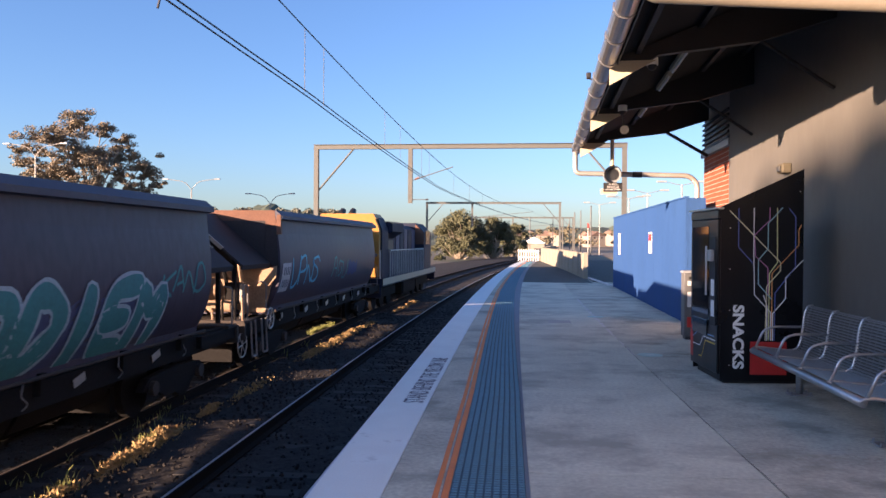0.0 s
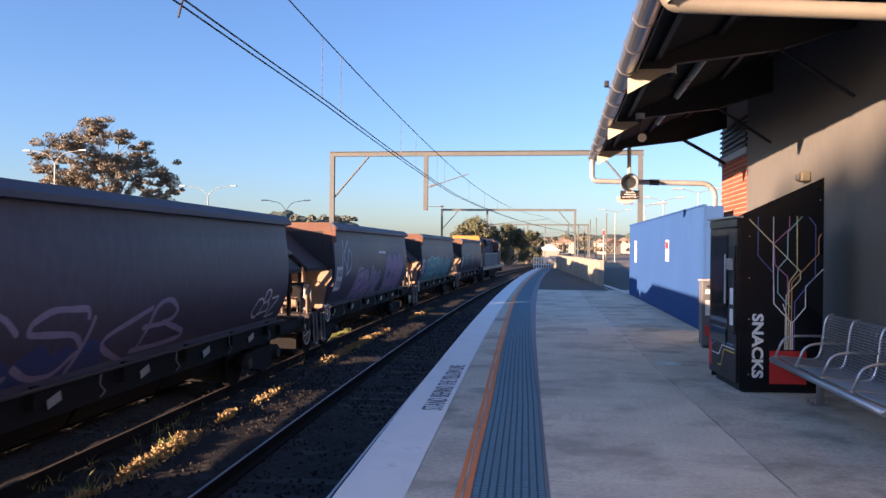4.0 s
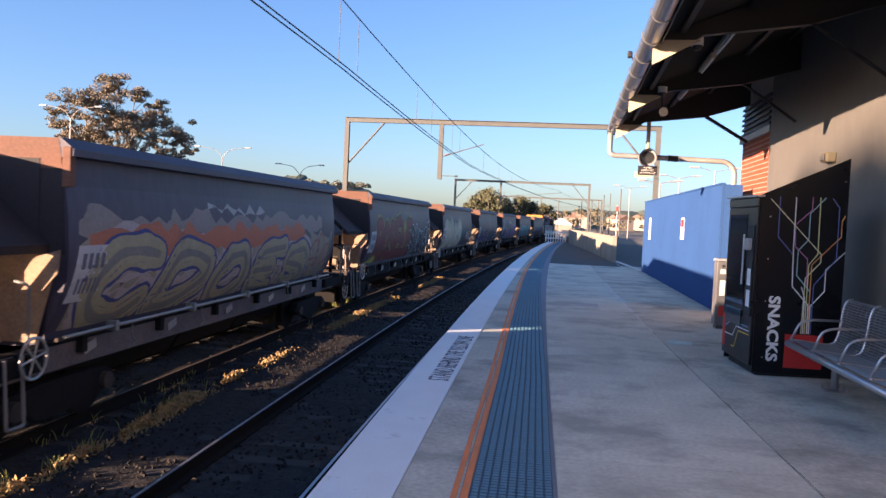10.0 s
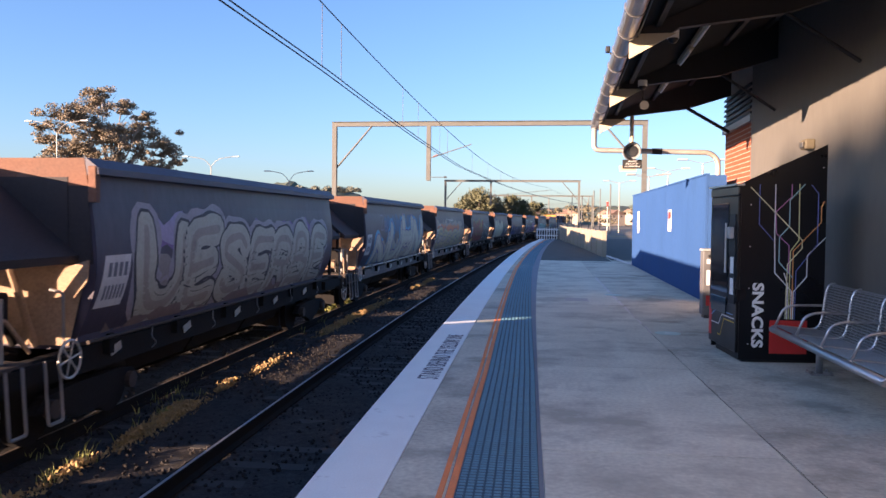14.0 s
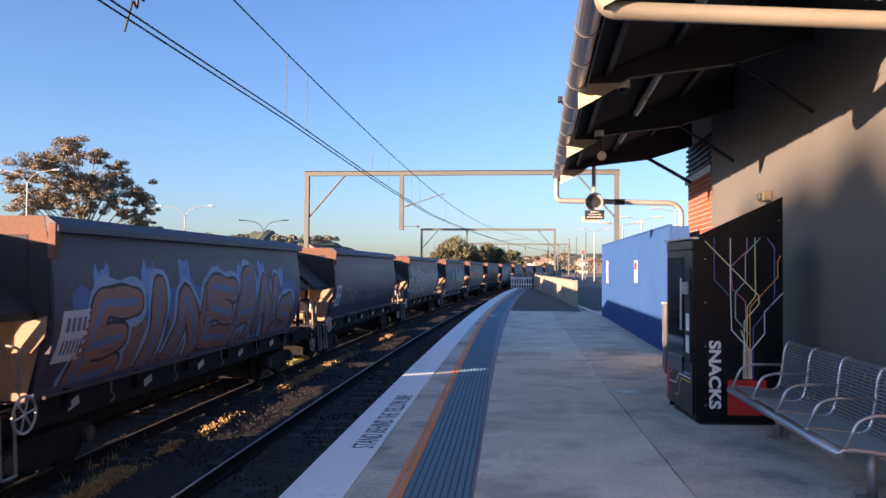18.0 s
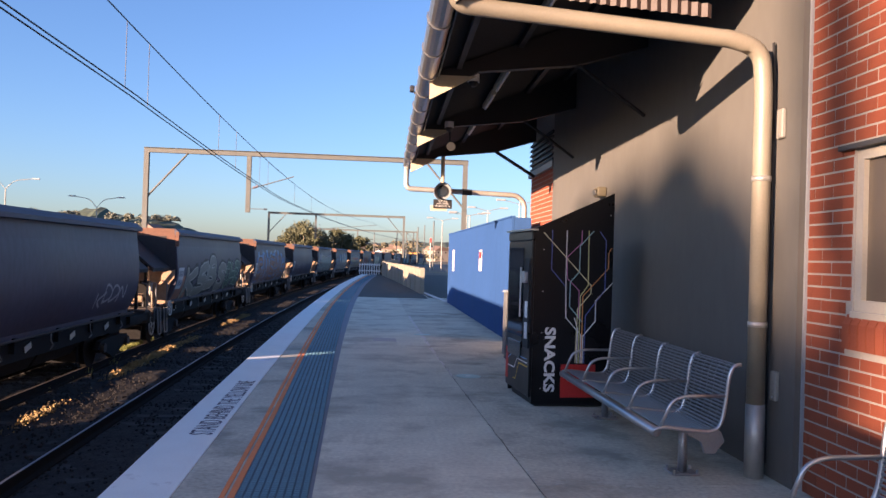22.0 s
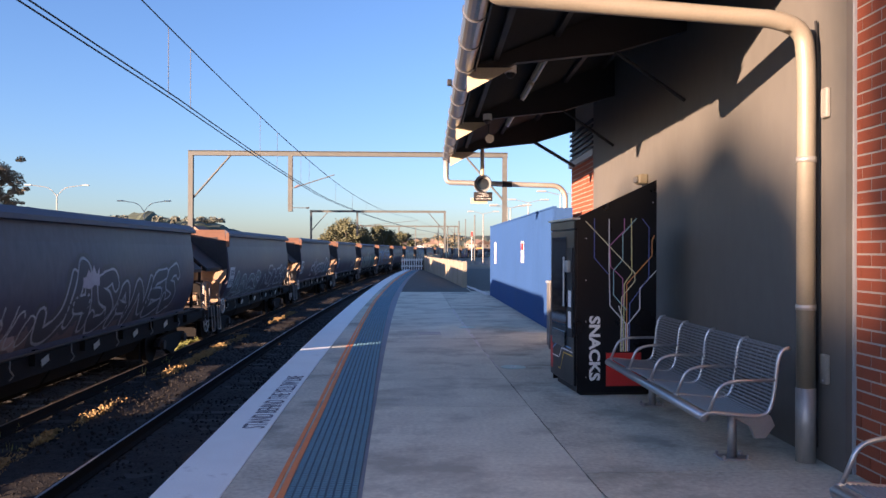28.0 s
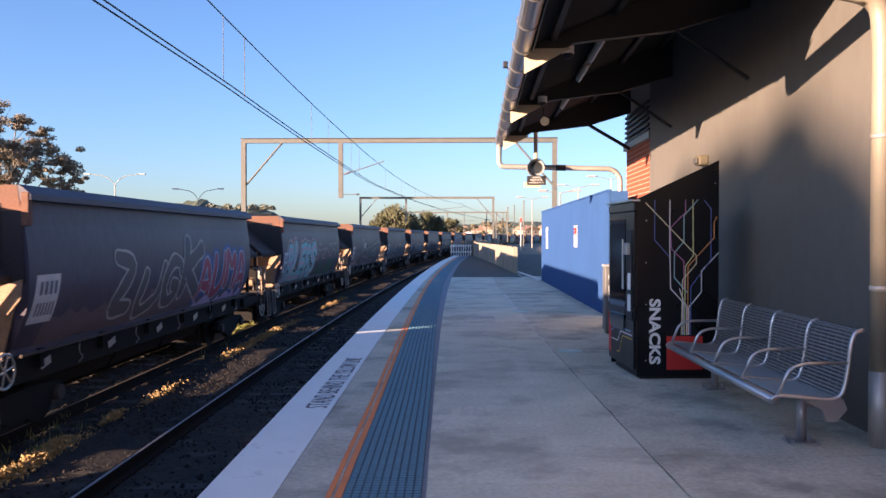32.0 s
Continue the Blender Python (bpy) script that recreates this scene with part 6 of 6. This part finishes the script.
def build_loco():
    L = thing("locomotive", "yellow and dark blue hood diesel locomotive with side handrails", "locomotive")
    # local y: rear at -7.4, front at 7.6
    part("frame", B(-1.4, 1.4, -7.3, 7.6, 0.95, 1.25), M_LOCOB, L, "dark blue underframe")
    part("long_hood", PR([(-0.95, 1.25), (0.95, 1.25), (0.95, 3.20), (0.62, 3.40), (-0.62, 3.40), (-0.95, 3.20)], 1, -5.6, 3.2), M_LOCOB, L, "dark blue engine hood")
    part("rear_hood", PR([(-1.28, 1.25), (1.28, 1.25), (1.28, 3.05), (1.10, 3.52), (-1.10, 3.52), (-1.28, 3.05)], 1, -6.86, -5.62), M_LOCOB, L, "dark blue rear hood")
    part("rear_cowl", PR([(-1.22, 1.3), (1.22, 1.3), (1.22, 3.06), (1.06, 3.48), (-1.06, 3.48), (-1.22, 3.06)], 1, -7.15, -6.87), M_LOCOY, L, "yellow rear end panel")
    for x in (-0.45, 0.45):
        part("rear_window", B(x - 0.22, x + 0.22, -7.17, -7.152, 3.05, 3.20), M_DGLASS, L)
    part("marker_light", B(-0.2, 0.2, -7.19, -7.152, 3.22, 3.40, bev=0.02), M_BLACK, L)
    part("roof_panel", PR([(-1.12, 3.46), (1.12, 3.46), (0.98, 3.66), (-0.98, 3.66)], 1, -7.12, -5.75), M_LOCOY, L, "yellow roof panel")
    for sx in (-1, 1):
        part("radiator", PR([(sx * 0.96, 2.75), (sx * 1.42, 3.02), (sx * 1.42, 3.36), (sx * 0.96, 3.42)], 1, -5.5, -3.0), M_LOCOB, L, "flared radiator housing")
        part("radiator_screen", PR([(sx * 1.43, 3.38), (sx * 1.435, 3.40), (sx * 0.985, 3.44), (sx * 0.975, 3.425)], 1, -5.4, -3.1), M_LOCOG, L, "pale grey radiator screen")
        part("air_intake", B(sx * 0.96 - 0.02 if sx > 0 else -1.02, 1.02 if sx > 0 else -0.94, -5.4, -3.2, 2.15, 2.68), M_BLACK, L, "dark air intake grille")
    cab = part("cab", PR([(-1.4, 1.25), (1.4, 1.25), (1.4, 3.10), (0.95, 3.56), (-0.95, 3.56), (-1.4, 3.10)], 1, 3.25, 5.7), M_LOCOB, L, "dark blue driver's cab")
    part("cab_back", PR([(0.95, 2.5), (1.38, 2.5), (1.38, 3.08), (0.95, 3.50)], 1, 3.21, 3.246), M_RUST, cab, "orange cab rear panel")
    for sx in (-1, 1):
        part("cab_window", B(sx * 1.41 - 0.01, sx * 1.41 + 0.01, 3.7, 5.1, 2.5, 3.2), M_DGLASS, cab)
    part("short_hood", B(-0.9, 0.9, 5.72, 7.3, 1.25, 2.9, bev=0.1), M_LOCOY, L)
    for k in range(8):
        y = -5.5 + k * 1.06
        part("hood_door", B(0.951, 0.975, y, y + 0.92, 1.4, 2.1 if k < 3 else 3.2), M_LOCOB if k in (0, 1, 4, 6) else M_LOCOG, L)
    for sx in (-1, 1):
        part("handrail", T([(sx * 1.36, -5.6, 2.28), (sx * 1.36, 3.2, 2.28)], 0.03, 6), M_LOCOR, L, "pale handrail")
        for k in range(19):
            y = -5.6 + k * 0.489
            part("stanchion", T([(sx * 1.36, y, 1.25), (sx * 1.36, y, 2.28)], 0.026, 6), M_LOCOR, L, "pale handrail post")
        part("skirt_line", B(sx * 1.41 - 0.005, sx * 1.41 + 0.005, -7.3, 7.6, 1.00, 1.24), M_CREAM, L, "cream frame stripe")
        part("end_rail", T([(sx * 1.30, -7.28, 0.9), (sx * 1.30, -7.28, 2.3)], 0.03, 6), M_LOCOR, L, "pale end grab rail")
    part("fuel_tank", B(-1.2, 1.2, -1.7, 1.7, 0.3, 0.94, bev=0.1), M_UNDER, L)
    for x in (-0.3, 0.1):
        part("exhaust", T([(x, -6.9, 3.62), (x, -6.55, 3.78)], 0.12, 12), M_BLACK, L)
    for yc in (-4.8, 4.8):
        bg = part("bogie", B(-1.05, 1.05, yc - 2.0, yc + 2.0, 0.45, 0.8), M_UNDER, L)
        for dy in (-1.5, 0, 1.5):
            for sx in (-1, 1):
                bm = bmesh.new()
                disc(bm, (sx * 0.78, yc + dy, 0.5), 0.5, 0, 0.14, 22)
                part("wheel", bm, M_UNDER, bg)
    for y in (-7.35, 7.65):
        part("buffer_beam", B(-1.35, 1.35, y - 0.05, y + 0.05, 0.55, 1.25), M_LOCOB, L)
        part("coupler", B(-0.13, 0.13, y - 0.3, y + 0.3, 0.68, 0.9, bev=0.02), M_UNDER, L)
    return L


# distance gone by the train since the start, second by second
GONE = [(0.0, 0.0), (3.0, 23.8), (6.0, 47.05), (9.0, 69.6), (13.0, 98.95), (17.0, 128.1), (19.0, 142.7), (23.0, 171.3), (25.0, 185.8), (28.0, 207.4), (32.0, 235.9)]
PITCH = 14.24
FIRST = 16.38 - TRAIL            # middle of the first wagon at the start
N_WAGONS = 24


def gone(t):
    ts = [a for a, _ in GONE]
    ss = [b for _, b in GONE]
    i = max(0, min(len(ts) - 2, sum(1 for a in ts if a <= t) - 1))
    def slope(k):
        if k == 0:
            return 8.0
        if k == len(ts) - 1:
            return 7.05
        return (ss[k + 1] - ss[k - 1]) / (ts[k + 1] - ts[k - 1])
    h = ts[i + 1] - ts[i]
    f = (t - ts[i]) / h
    return ((2 * f ** 3 - 3 * f ** 2 + 1) * ss[i] + (f ** 3 - 2 * f ** 2 + f) * h * slope(i) + (3 * f ** 2 - 2 * f ** 3) * ss[i + 1] + (f ** 3 - f ** 2) * h * slope(i + 1))


def on_rails(s):
    p = on_line(s, D_TRACK2, Z_RAIL)
    return pose(p.x, p.y, p.z, 0, 0, line_yaw(s))


TRAIN = []


def build_train():
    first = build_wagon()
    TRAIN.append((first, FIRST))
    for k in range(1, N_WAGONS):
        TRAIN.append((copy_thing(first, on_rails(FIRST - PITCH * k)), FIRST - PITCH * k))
    TEAL, WHITE, CYAN = (0.05, 0.25, 0.25), (0.62, 0.62, 0.62), (0.10, 0.45, 0.60)
    SILV, BRN = (0.40, 0.38, 0.34), (0.30, 0.17, 0.10)
    W_ = [w for w, _ in TRAIN]
    S = spray
    GREYT, DKBL = (0.15, 0.19, 0.19), (0.035, 0.05, 0.16)
    L = letters
    PALE, INK, HAZE = (0.40, 0.46, 0.50), (0.018, 0.018, 0.022), (0.06, 0.075, 0.16)
    S(W_[0], -4.4, -2.2, 1.5, 2.15, 4, CYAN, 1, "tag"); S(W_[0], -0.6, 1.0, 1.5, 1.95, 3, TEAL, 2, "tag"); cloud(W_[0], 1.2, 2.4, 1.5, 1.9, DKBL, 61)
    cloud(W_[1], -4.7, 3.6, 1.05, 1.75, HAZE, 62, 0.006); L(W_[1], "SEEFODIEM", -4.0, 3.5, 1.12, 2.12, (0.045, 0.22, 0.23), (0.36, 0.46, 0.52), 3, slant=0.28, fat=1.05); S(W_[1], 3.4, 5.0, 1.7, 2.15, 4, TEAL, 4, "tag"); S(W_[1], -4.9, -4.4, 1.1, 1.5, 2, SILV, 5, "thin")
    S(W_[2], -4.5, -3.5, 1.9, 2.7, 2, PALE, 64, "tag"); L(W_[2], "RAIK", -2.9, 0.3, 1.12, 1.85, (0.30, 0.19, 0.28), (0.12, 0.06, 0.13), 5, slant=0.35, outer=(0.27, 0.23, 0.27), wild=0.3); S(W_[2], 0.3, 1.2, 1.2, 1.7, 3, (0.10, 0.16, 0.10), 65, "tag"); L(W_[2], "COS", 1.2, 4.2, 1.2, 2.2, (0.26, 0.13, 0.24), (0.07, 0.22, 0.26), 6, fat=1.35, slant=0.2, outer=(0.13, 0.06, 0.10)); S(W_[2], 0.2, 1.2, 2.36, 2.37, 1, WHITE, 7, "thin")
    S(W_[3], -4.6, 0.5, 1.1, 1.8, 4, (0.24, 0.20, 0.30), 8, "tag"); S(W_[3], 3.4, 4.8, 1.2, 1.6, 3, WHITE, 9, "thin"); cloud(W_[3], -4.9, -1.5, 1.0, 1.4, DKBL, 65)
    cloud(W_[4], -4.6, 1.0, 1.2, 1.85, (0.17, 0.19, 0.17), 10, 0.006); L(W_[4], "BNUKS", -4.6, 0.8, 1.14, 2.36, (0.42, 0.39, 0.28), (0.22, 0.25, 0.22), 11, fat=1.65, slant=0.0, wild=0.22, outer=(0.30, 0.31, 0.25), shine=(0.50, 0.48, 0.38)); S(W_[4], 1.0, 2.3, 1.3, 2.0, 3, TEAL, 12, "tag"); S(W_[4], 2.9, 4.9, 1.35, 1.8, 6, WHITE, 13, "thin", fat=1.7)
    cloud(W_[5], -4.5, 1.0, 1.9, 2.25, (0.30, 0.25, 0.05), 14, 0.006); cloud(W_[5], -4.6, 1.5, 1.0, 2.0, (0.20, 0.05, 0.04), 15, 0.0075); cloud(W_[5], 1.0, 4.9, 1.1, 1.95, (0.03, 0.03, 0.035), 151, 0.0075); L(W_[5], "ROSELE", -4.5, 1.1, 1.14, 2.46, (0.19, 0.040, 0.036), (0.04, 0.015, 0.015), 15, fat=1.1, slant=0.1, outer=(0.20, 0.175, 0.06), round_=0.1); L(W_[5], "SNUBLES", 1.0, 5.0, 1.14, 2.40, INK, (0.40, 0.43, 0.46), 16, slant=0.12, fat=1.5, wild=0.25, outer=(0.05, 0.05, 0.06)); cloud(W_[5], -5.0, -3.9, 1.0, 1.2, (0.48, 0.44, 0.12), 66, 0.016)
    cloud(W_[6], -5.1, 5.0, 1.0, 2.0, (0.30, 0.26, 0.19), 17); cloud(W_[6], -5.1, 4.2, 2.06, 2.36, (0.25, 0.22, 0.20), 67, 0.005); cloud(W_[6], -4.9, 2.9, 1.82, 2.20, (0.46, 0.15, 0.07), 18, 0.009); L(W_[6], "CDOES", -4.9, 3.4, 1.08, 2.10, (0.36, 0.32, 0.19), (0.045, 0.06, 0.20), 19, outer=(0.42, 0.36, 0.34), fat=1.45, slant=0.3, wild=0.2, shine=(0.20, 0.20, 0.17)); S(W_[6], 3.4, 4.9, 1.4, 2.0, 3, (0.3, 0.13, 0.10), 69, "tag"); cloud(W_[6], -1.8, 0.6, 2.40, 2.46, (0.40, 0.39, 0.38), 20)
    cloud(W_[7], -3.6, 4.8, 1.0, 1.7, (0.30, 0.27, 0.23), 211, 0.009); cloud(W_[7], -2.6, 4.8, 2.0, 2.55, (0.05, 0.10, 0.18), 21, 0.005); L(W_[7], "NUHN", -4.1, 4.8, 1.08, 2.62, (0.37, 0.34, 0.28), (0.09, 0.05, 0.19), 22, outer=(0.07, 0.28, 0.46), fat=1.35, slant=0.35, low=0.55, wild=0.06, shine=(0.44, 0.41, 0.34), round_=0.12); S(W_[7], -3.2, -2.2, 2.1, 2.5, 2, (0.15, 0.13, 0.2), 23, "thin")
    cloud(W_[8], -4.2, 4.4, 2.0, 2.4, (0.17, 0.10, 0.26), 25, 0.005); cloud(W_[8], -4.0, -2.8, 2.1, 2.45, (0.30, 0.26, 0.40), 68, 0.006); L(W_[8], "UESERBE", -4.2, 4.6, 1.12, 2.40, (0.36, 0.35, 0.29), (0.025, 0.025, 0.035), 24, outer=(0.27, 0.25, 0.28), fat=1.35, slant=0.1, wild=0.2, shine=(0.27, 0.24, 0.20)); cloud(W_[8], -4.2, 4.6, 1.05, 1.9, (0.22, 0.20, 0.19), 261, 0.0065); cloud(W_[8], -4.8, 4.9, 1.0, 1.12, (0.20, 0.15, 0.14), 26, 0.018)
    S(W_[9], -4.5, 3.5, 1.1, 1.9, 6, (0.12, 0.10, 0.15), 27, "tag"); S(W_[9], -3.2, -2.2, 1.4, 1.8, 2, (0.28, 0.26, 0.28), 70, "thin")
    cloud(W_[10], -4.9, 4.8, 1.7, 2.3, (0.07, 0.13, 0.30), 28, 0.005); [cloud(W_[10], -4.4 + 1.3 * k, -4.0 + 1.3 * k, 2.1, 2.5 + 0.1 * (k % 3), (0.14, 0.27, 0.50), 280 + k, 0.006) for k in range(7)]; L(W_[10], "EINEANS", -4.6, 4.7, 1.14, 2.36, (0.26, 0.13, 0.085), INK, 29, outer=(0.22, 0.33, 0.48), fat=1.2, slant=0.2, wild=0.28, round_=0.1, shine=(0.12, 0.16, 0.28)); cloud(W_[10], -4.6, 4.6, 1.0, 1.75, (0.20, 0.12, 0.09), 71, 0.006)
    cloud(W_[11], -5.1, -3.6, 1.0, 1.75, (0.30, 0.13, 0.08), 75); L(W_[11], "KSBS", -4.2, 2.0, 1.22, 2.22, (0.19, 0.18, 0.15), (0.34, 0.33, 0.28), 45, outer=INK, fat=0.9, slant=0.4, wild=0.25); S(W_[11], 0.6, 2.2, 1.5, 1.95, 3, (0.22, 0.12, 0.16), 72, "tag"); L(W_[11], "OHZ", 2.1, 4.9, 1.3, 2.25, (0.06, 0.10, 0.07), (0.24, 0.31, 0.24), 30, outer=INK, fat=0.9, slant=0.2)
    S(W_[12], 2.4, 4.3, 1.35, 1.75, 4, (0.34, 0.33, 0.33), 31, "thin", fat=1.5); S(W_[12], -4.4, -3.6, 1.9, 2.1, 2, BRN, 46, "thin")
    S(W_[13], -2.0, 4.9, 1.3, 2.0, 9, (0.38, 0.38, 0.40), 32, "thin", fat=2.2)
    L(W_[14], "ABCS", -4.6, -0.5, 1.1, 1.95, (0.10, 0.12, 0.13), (0.30, 0.33, 0.34), 33, slant=0.3, fat=0.8, wild=0.25); S(W_[14], 0.2, 4.9, 1.2, 1.85, 6, (0.30, 0.31, 0.33), 47, "tag")
    cloud(W_[15], -4.9, 3.6, 1.0, 1.35, (0.14, 0.10, 0.10), 78, 0.005); L(W_[15], "JASANES", -3.0, 3.8, 1.25, 2.30, (0.045, 0.043, 0.05), (0.33, 0.33, 0.35), 34, fat=0.85, slant=0.3, wild=0.3, outer=(0.06, 0.055, 0.06)); cloud(W_[15], -1.6, -0.9, 1.9, 2.15, (0.36, 0.33, 0.36), 79, 0.02); S(W_[15], -4.8, -3.2, 1.2, 1.7, 5, (0.4, 0.4, 0.4), 35, "thin"); cloud(W_[15], -4.9, -3.4, 1.02, 1.22, (0.34, 0.26, 0.25), 80, 0.01)
    cloud(W_[16], -5.0, 0.0, 1.0, 1.5, (0.13, 0.10, 0.10), 76); L(W_[16], "BLEGS", -4.7, -0.2, 1.15, 2.42, (0.20, 0.42, 0.43), (0.025, 0.025, 0.03), 39, outer=(0.36, 0.22, 0.20), fat=1.35, slant=0.45, wild=0.1, round_=0.12, shine=(0.45, 0.27, 0.33)); L(W_[16], "ALAP", 0.5, 4.0, 1.15, 1.75, (0.03, 0.13, 0.07), (0.05, 0.09, 0.06), 48, slant=0.3, fat=0.8, wild=0.3); S(W_[16], -0.3, 4.9, 1.7, 2.25, 7, (0.26, 0.22, 0.22), 49, "thin")
    cloud(W_[17], -4.8, 4.9, 1.0, 1.5, (0.12, 0.09, 0.10), 77); L(W_[17], "ZUGK", -3.0, 1.4, 1.2, 2.3, (0.09, 0.08, 0.085), (0.33, 0.33, 0.31), 40, fat=0.8, slant=0.35, wild=0.3); L(W_[17], "AUMA", 1.3, 4.9, 1.3, 2.28, (0.33, 0.06, 0.09), (0.36, 0.37, 0.42), 41, outer=(0.05, 0.09, 0.25), fat=0.75, wild=0.2); cloud(W_[17], 1.4, 4.9, 1.0, 1.14, (0.46, 0.38, 0.56), 42, 0.022)
    for k in (18, 19, 20):
        S(W_[k], -4.2, 3.6, 1.2, 1.8, 7, (0.24, 0.23, 0.22), 36 + k, "thin")
    for k in (21, 22, 23):
        S(W_[k], -4.0, 3.5, 1.2, 1.9, 6, SILV, 50 + k, "tag")
    for w in (W_[6], W_[7]):
        part("rail_pipe", T([(1.37, TRAIL + 0.1, 1.16), (1.37, LEAD - 0.1, 1.16)], 0.022, 8), M_LAMPPOLE, w, "pale pipe along the bottom of the side")
        for k in range(5):
            part("pipe_hook", B(1.28, 1.42, -4.2 + k * 2.1 - 0.04, -4.2 + k * 2.1 + 0.04, 1.10, 1.22, bev=0.01), M_LAMPPOLE, w, "pale pipe hook")
        part("sill_plate", B(1.162, 1.168, -6.3, 6.3, 0.76, 1.03), mat("sill_grime", (0.13, 0.115, 0.115), 0.8, vary=0.5, scale=1.6, fine=25, bump=0.1, stain=(0.22, 0.15, 0.13), stain_at=0.55, stain_scale=1.2), w, "mottled grey sill plate")
    loco = build_loco()
    TRAIN.append((loco, FIRST + LOCO_AHEAD))


LOCO_AHEAD = 14.35


def motions():
    for ob, s0 in TRAIN:
        rows, t = [], 0.0
        while t < 32.01:
            rows.append((t, on_rails(s0 + gone(t))))
            t += 1.0
        walk(ob, rows)


build_ground()
build_rails()
build_gantries()
build_lamps()
build_trees()
build_distance()
build_grass()
build_train()
build_hoarding()
build_vending()
bench(pose(2.93, 6.0, 0))
bench(pose(2.95, 1.56, 0))
build_platform()
before = set(bpy.data.objects)
build_building()
SKEW = Matrix.Translation((3.93, 6.2, 0)) @ pose(0, 0, 0, 0, 0, -0.89) @ Matrix.Translation((-3.93, -6.2, 0))
FALL = Matrix.Translation((0, 6.2, 3.5)) @ pose(0, 0, 0, -0.9, 0, 0) @ Matrix.Translation((0, -6.2, -3.5))
for ob in [o for o in bpy.data.objects if o not in before and o.parent is None]:
    falls = ob.name.split(".")[0] in ("awning_roof", "gutter", "strip_light", "dome_camera", "loudspeaker")
    ob.matrix_world = SKEW @ (FALL if falls else Matrix()) @ ob.matrix_basis
motions()
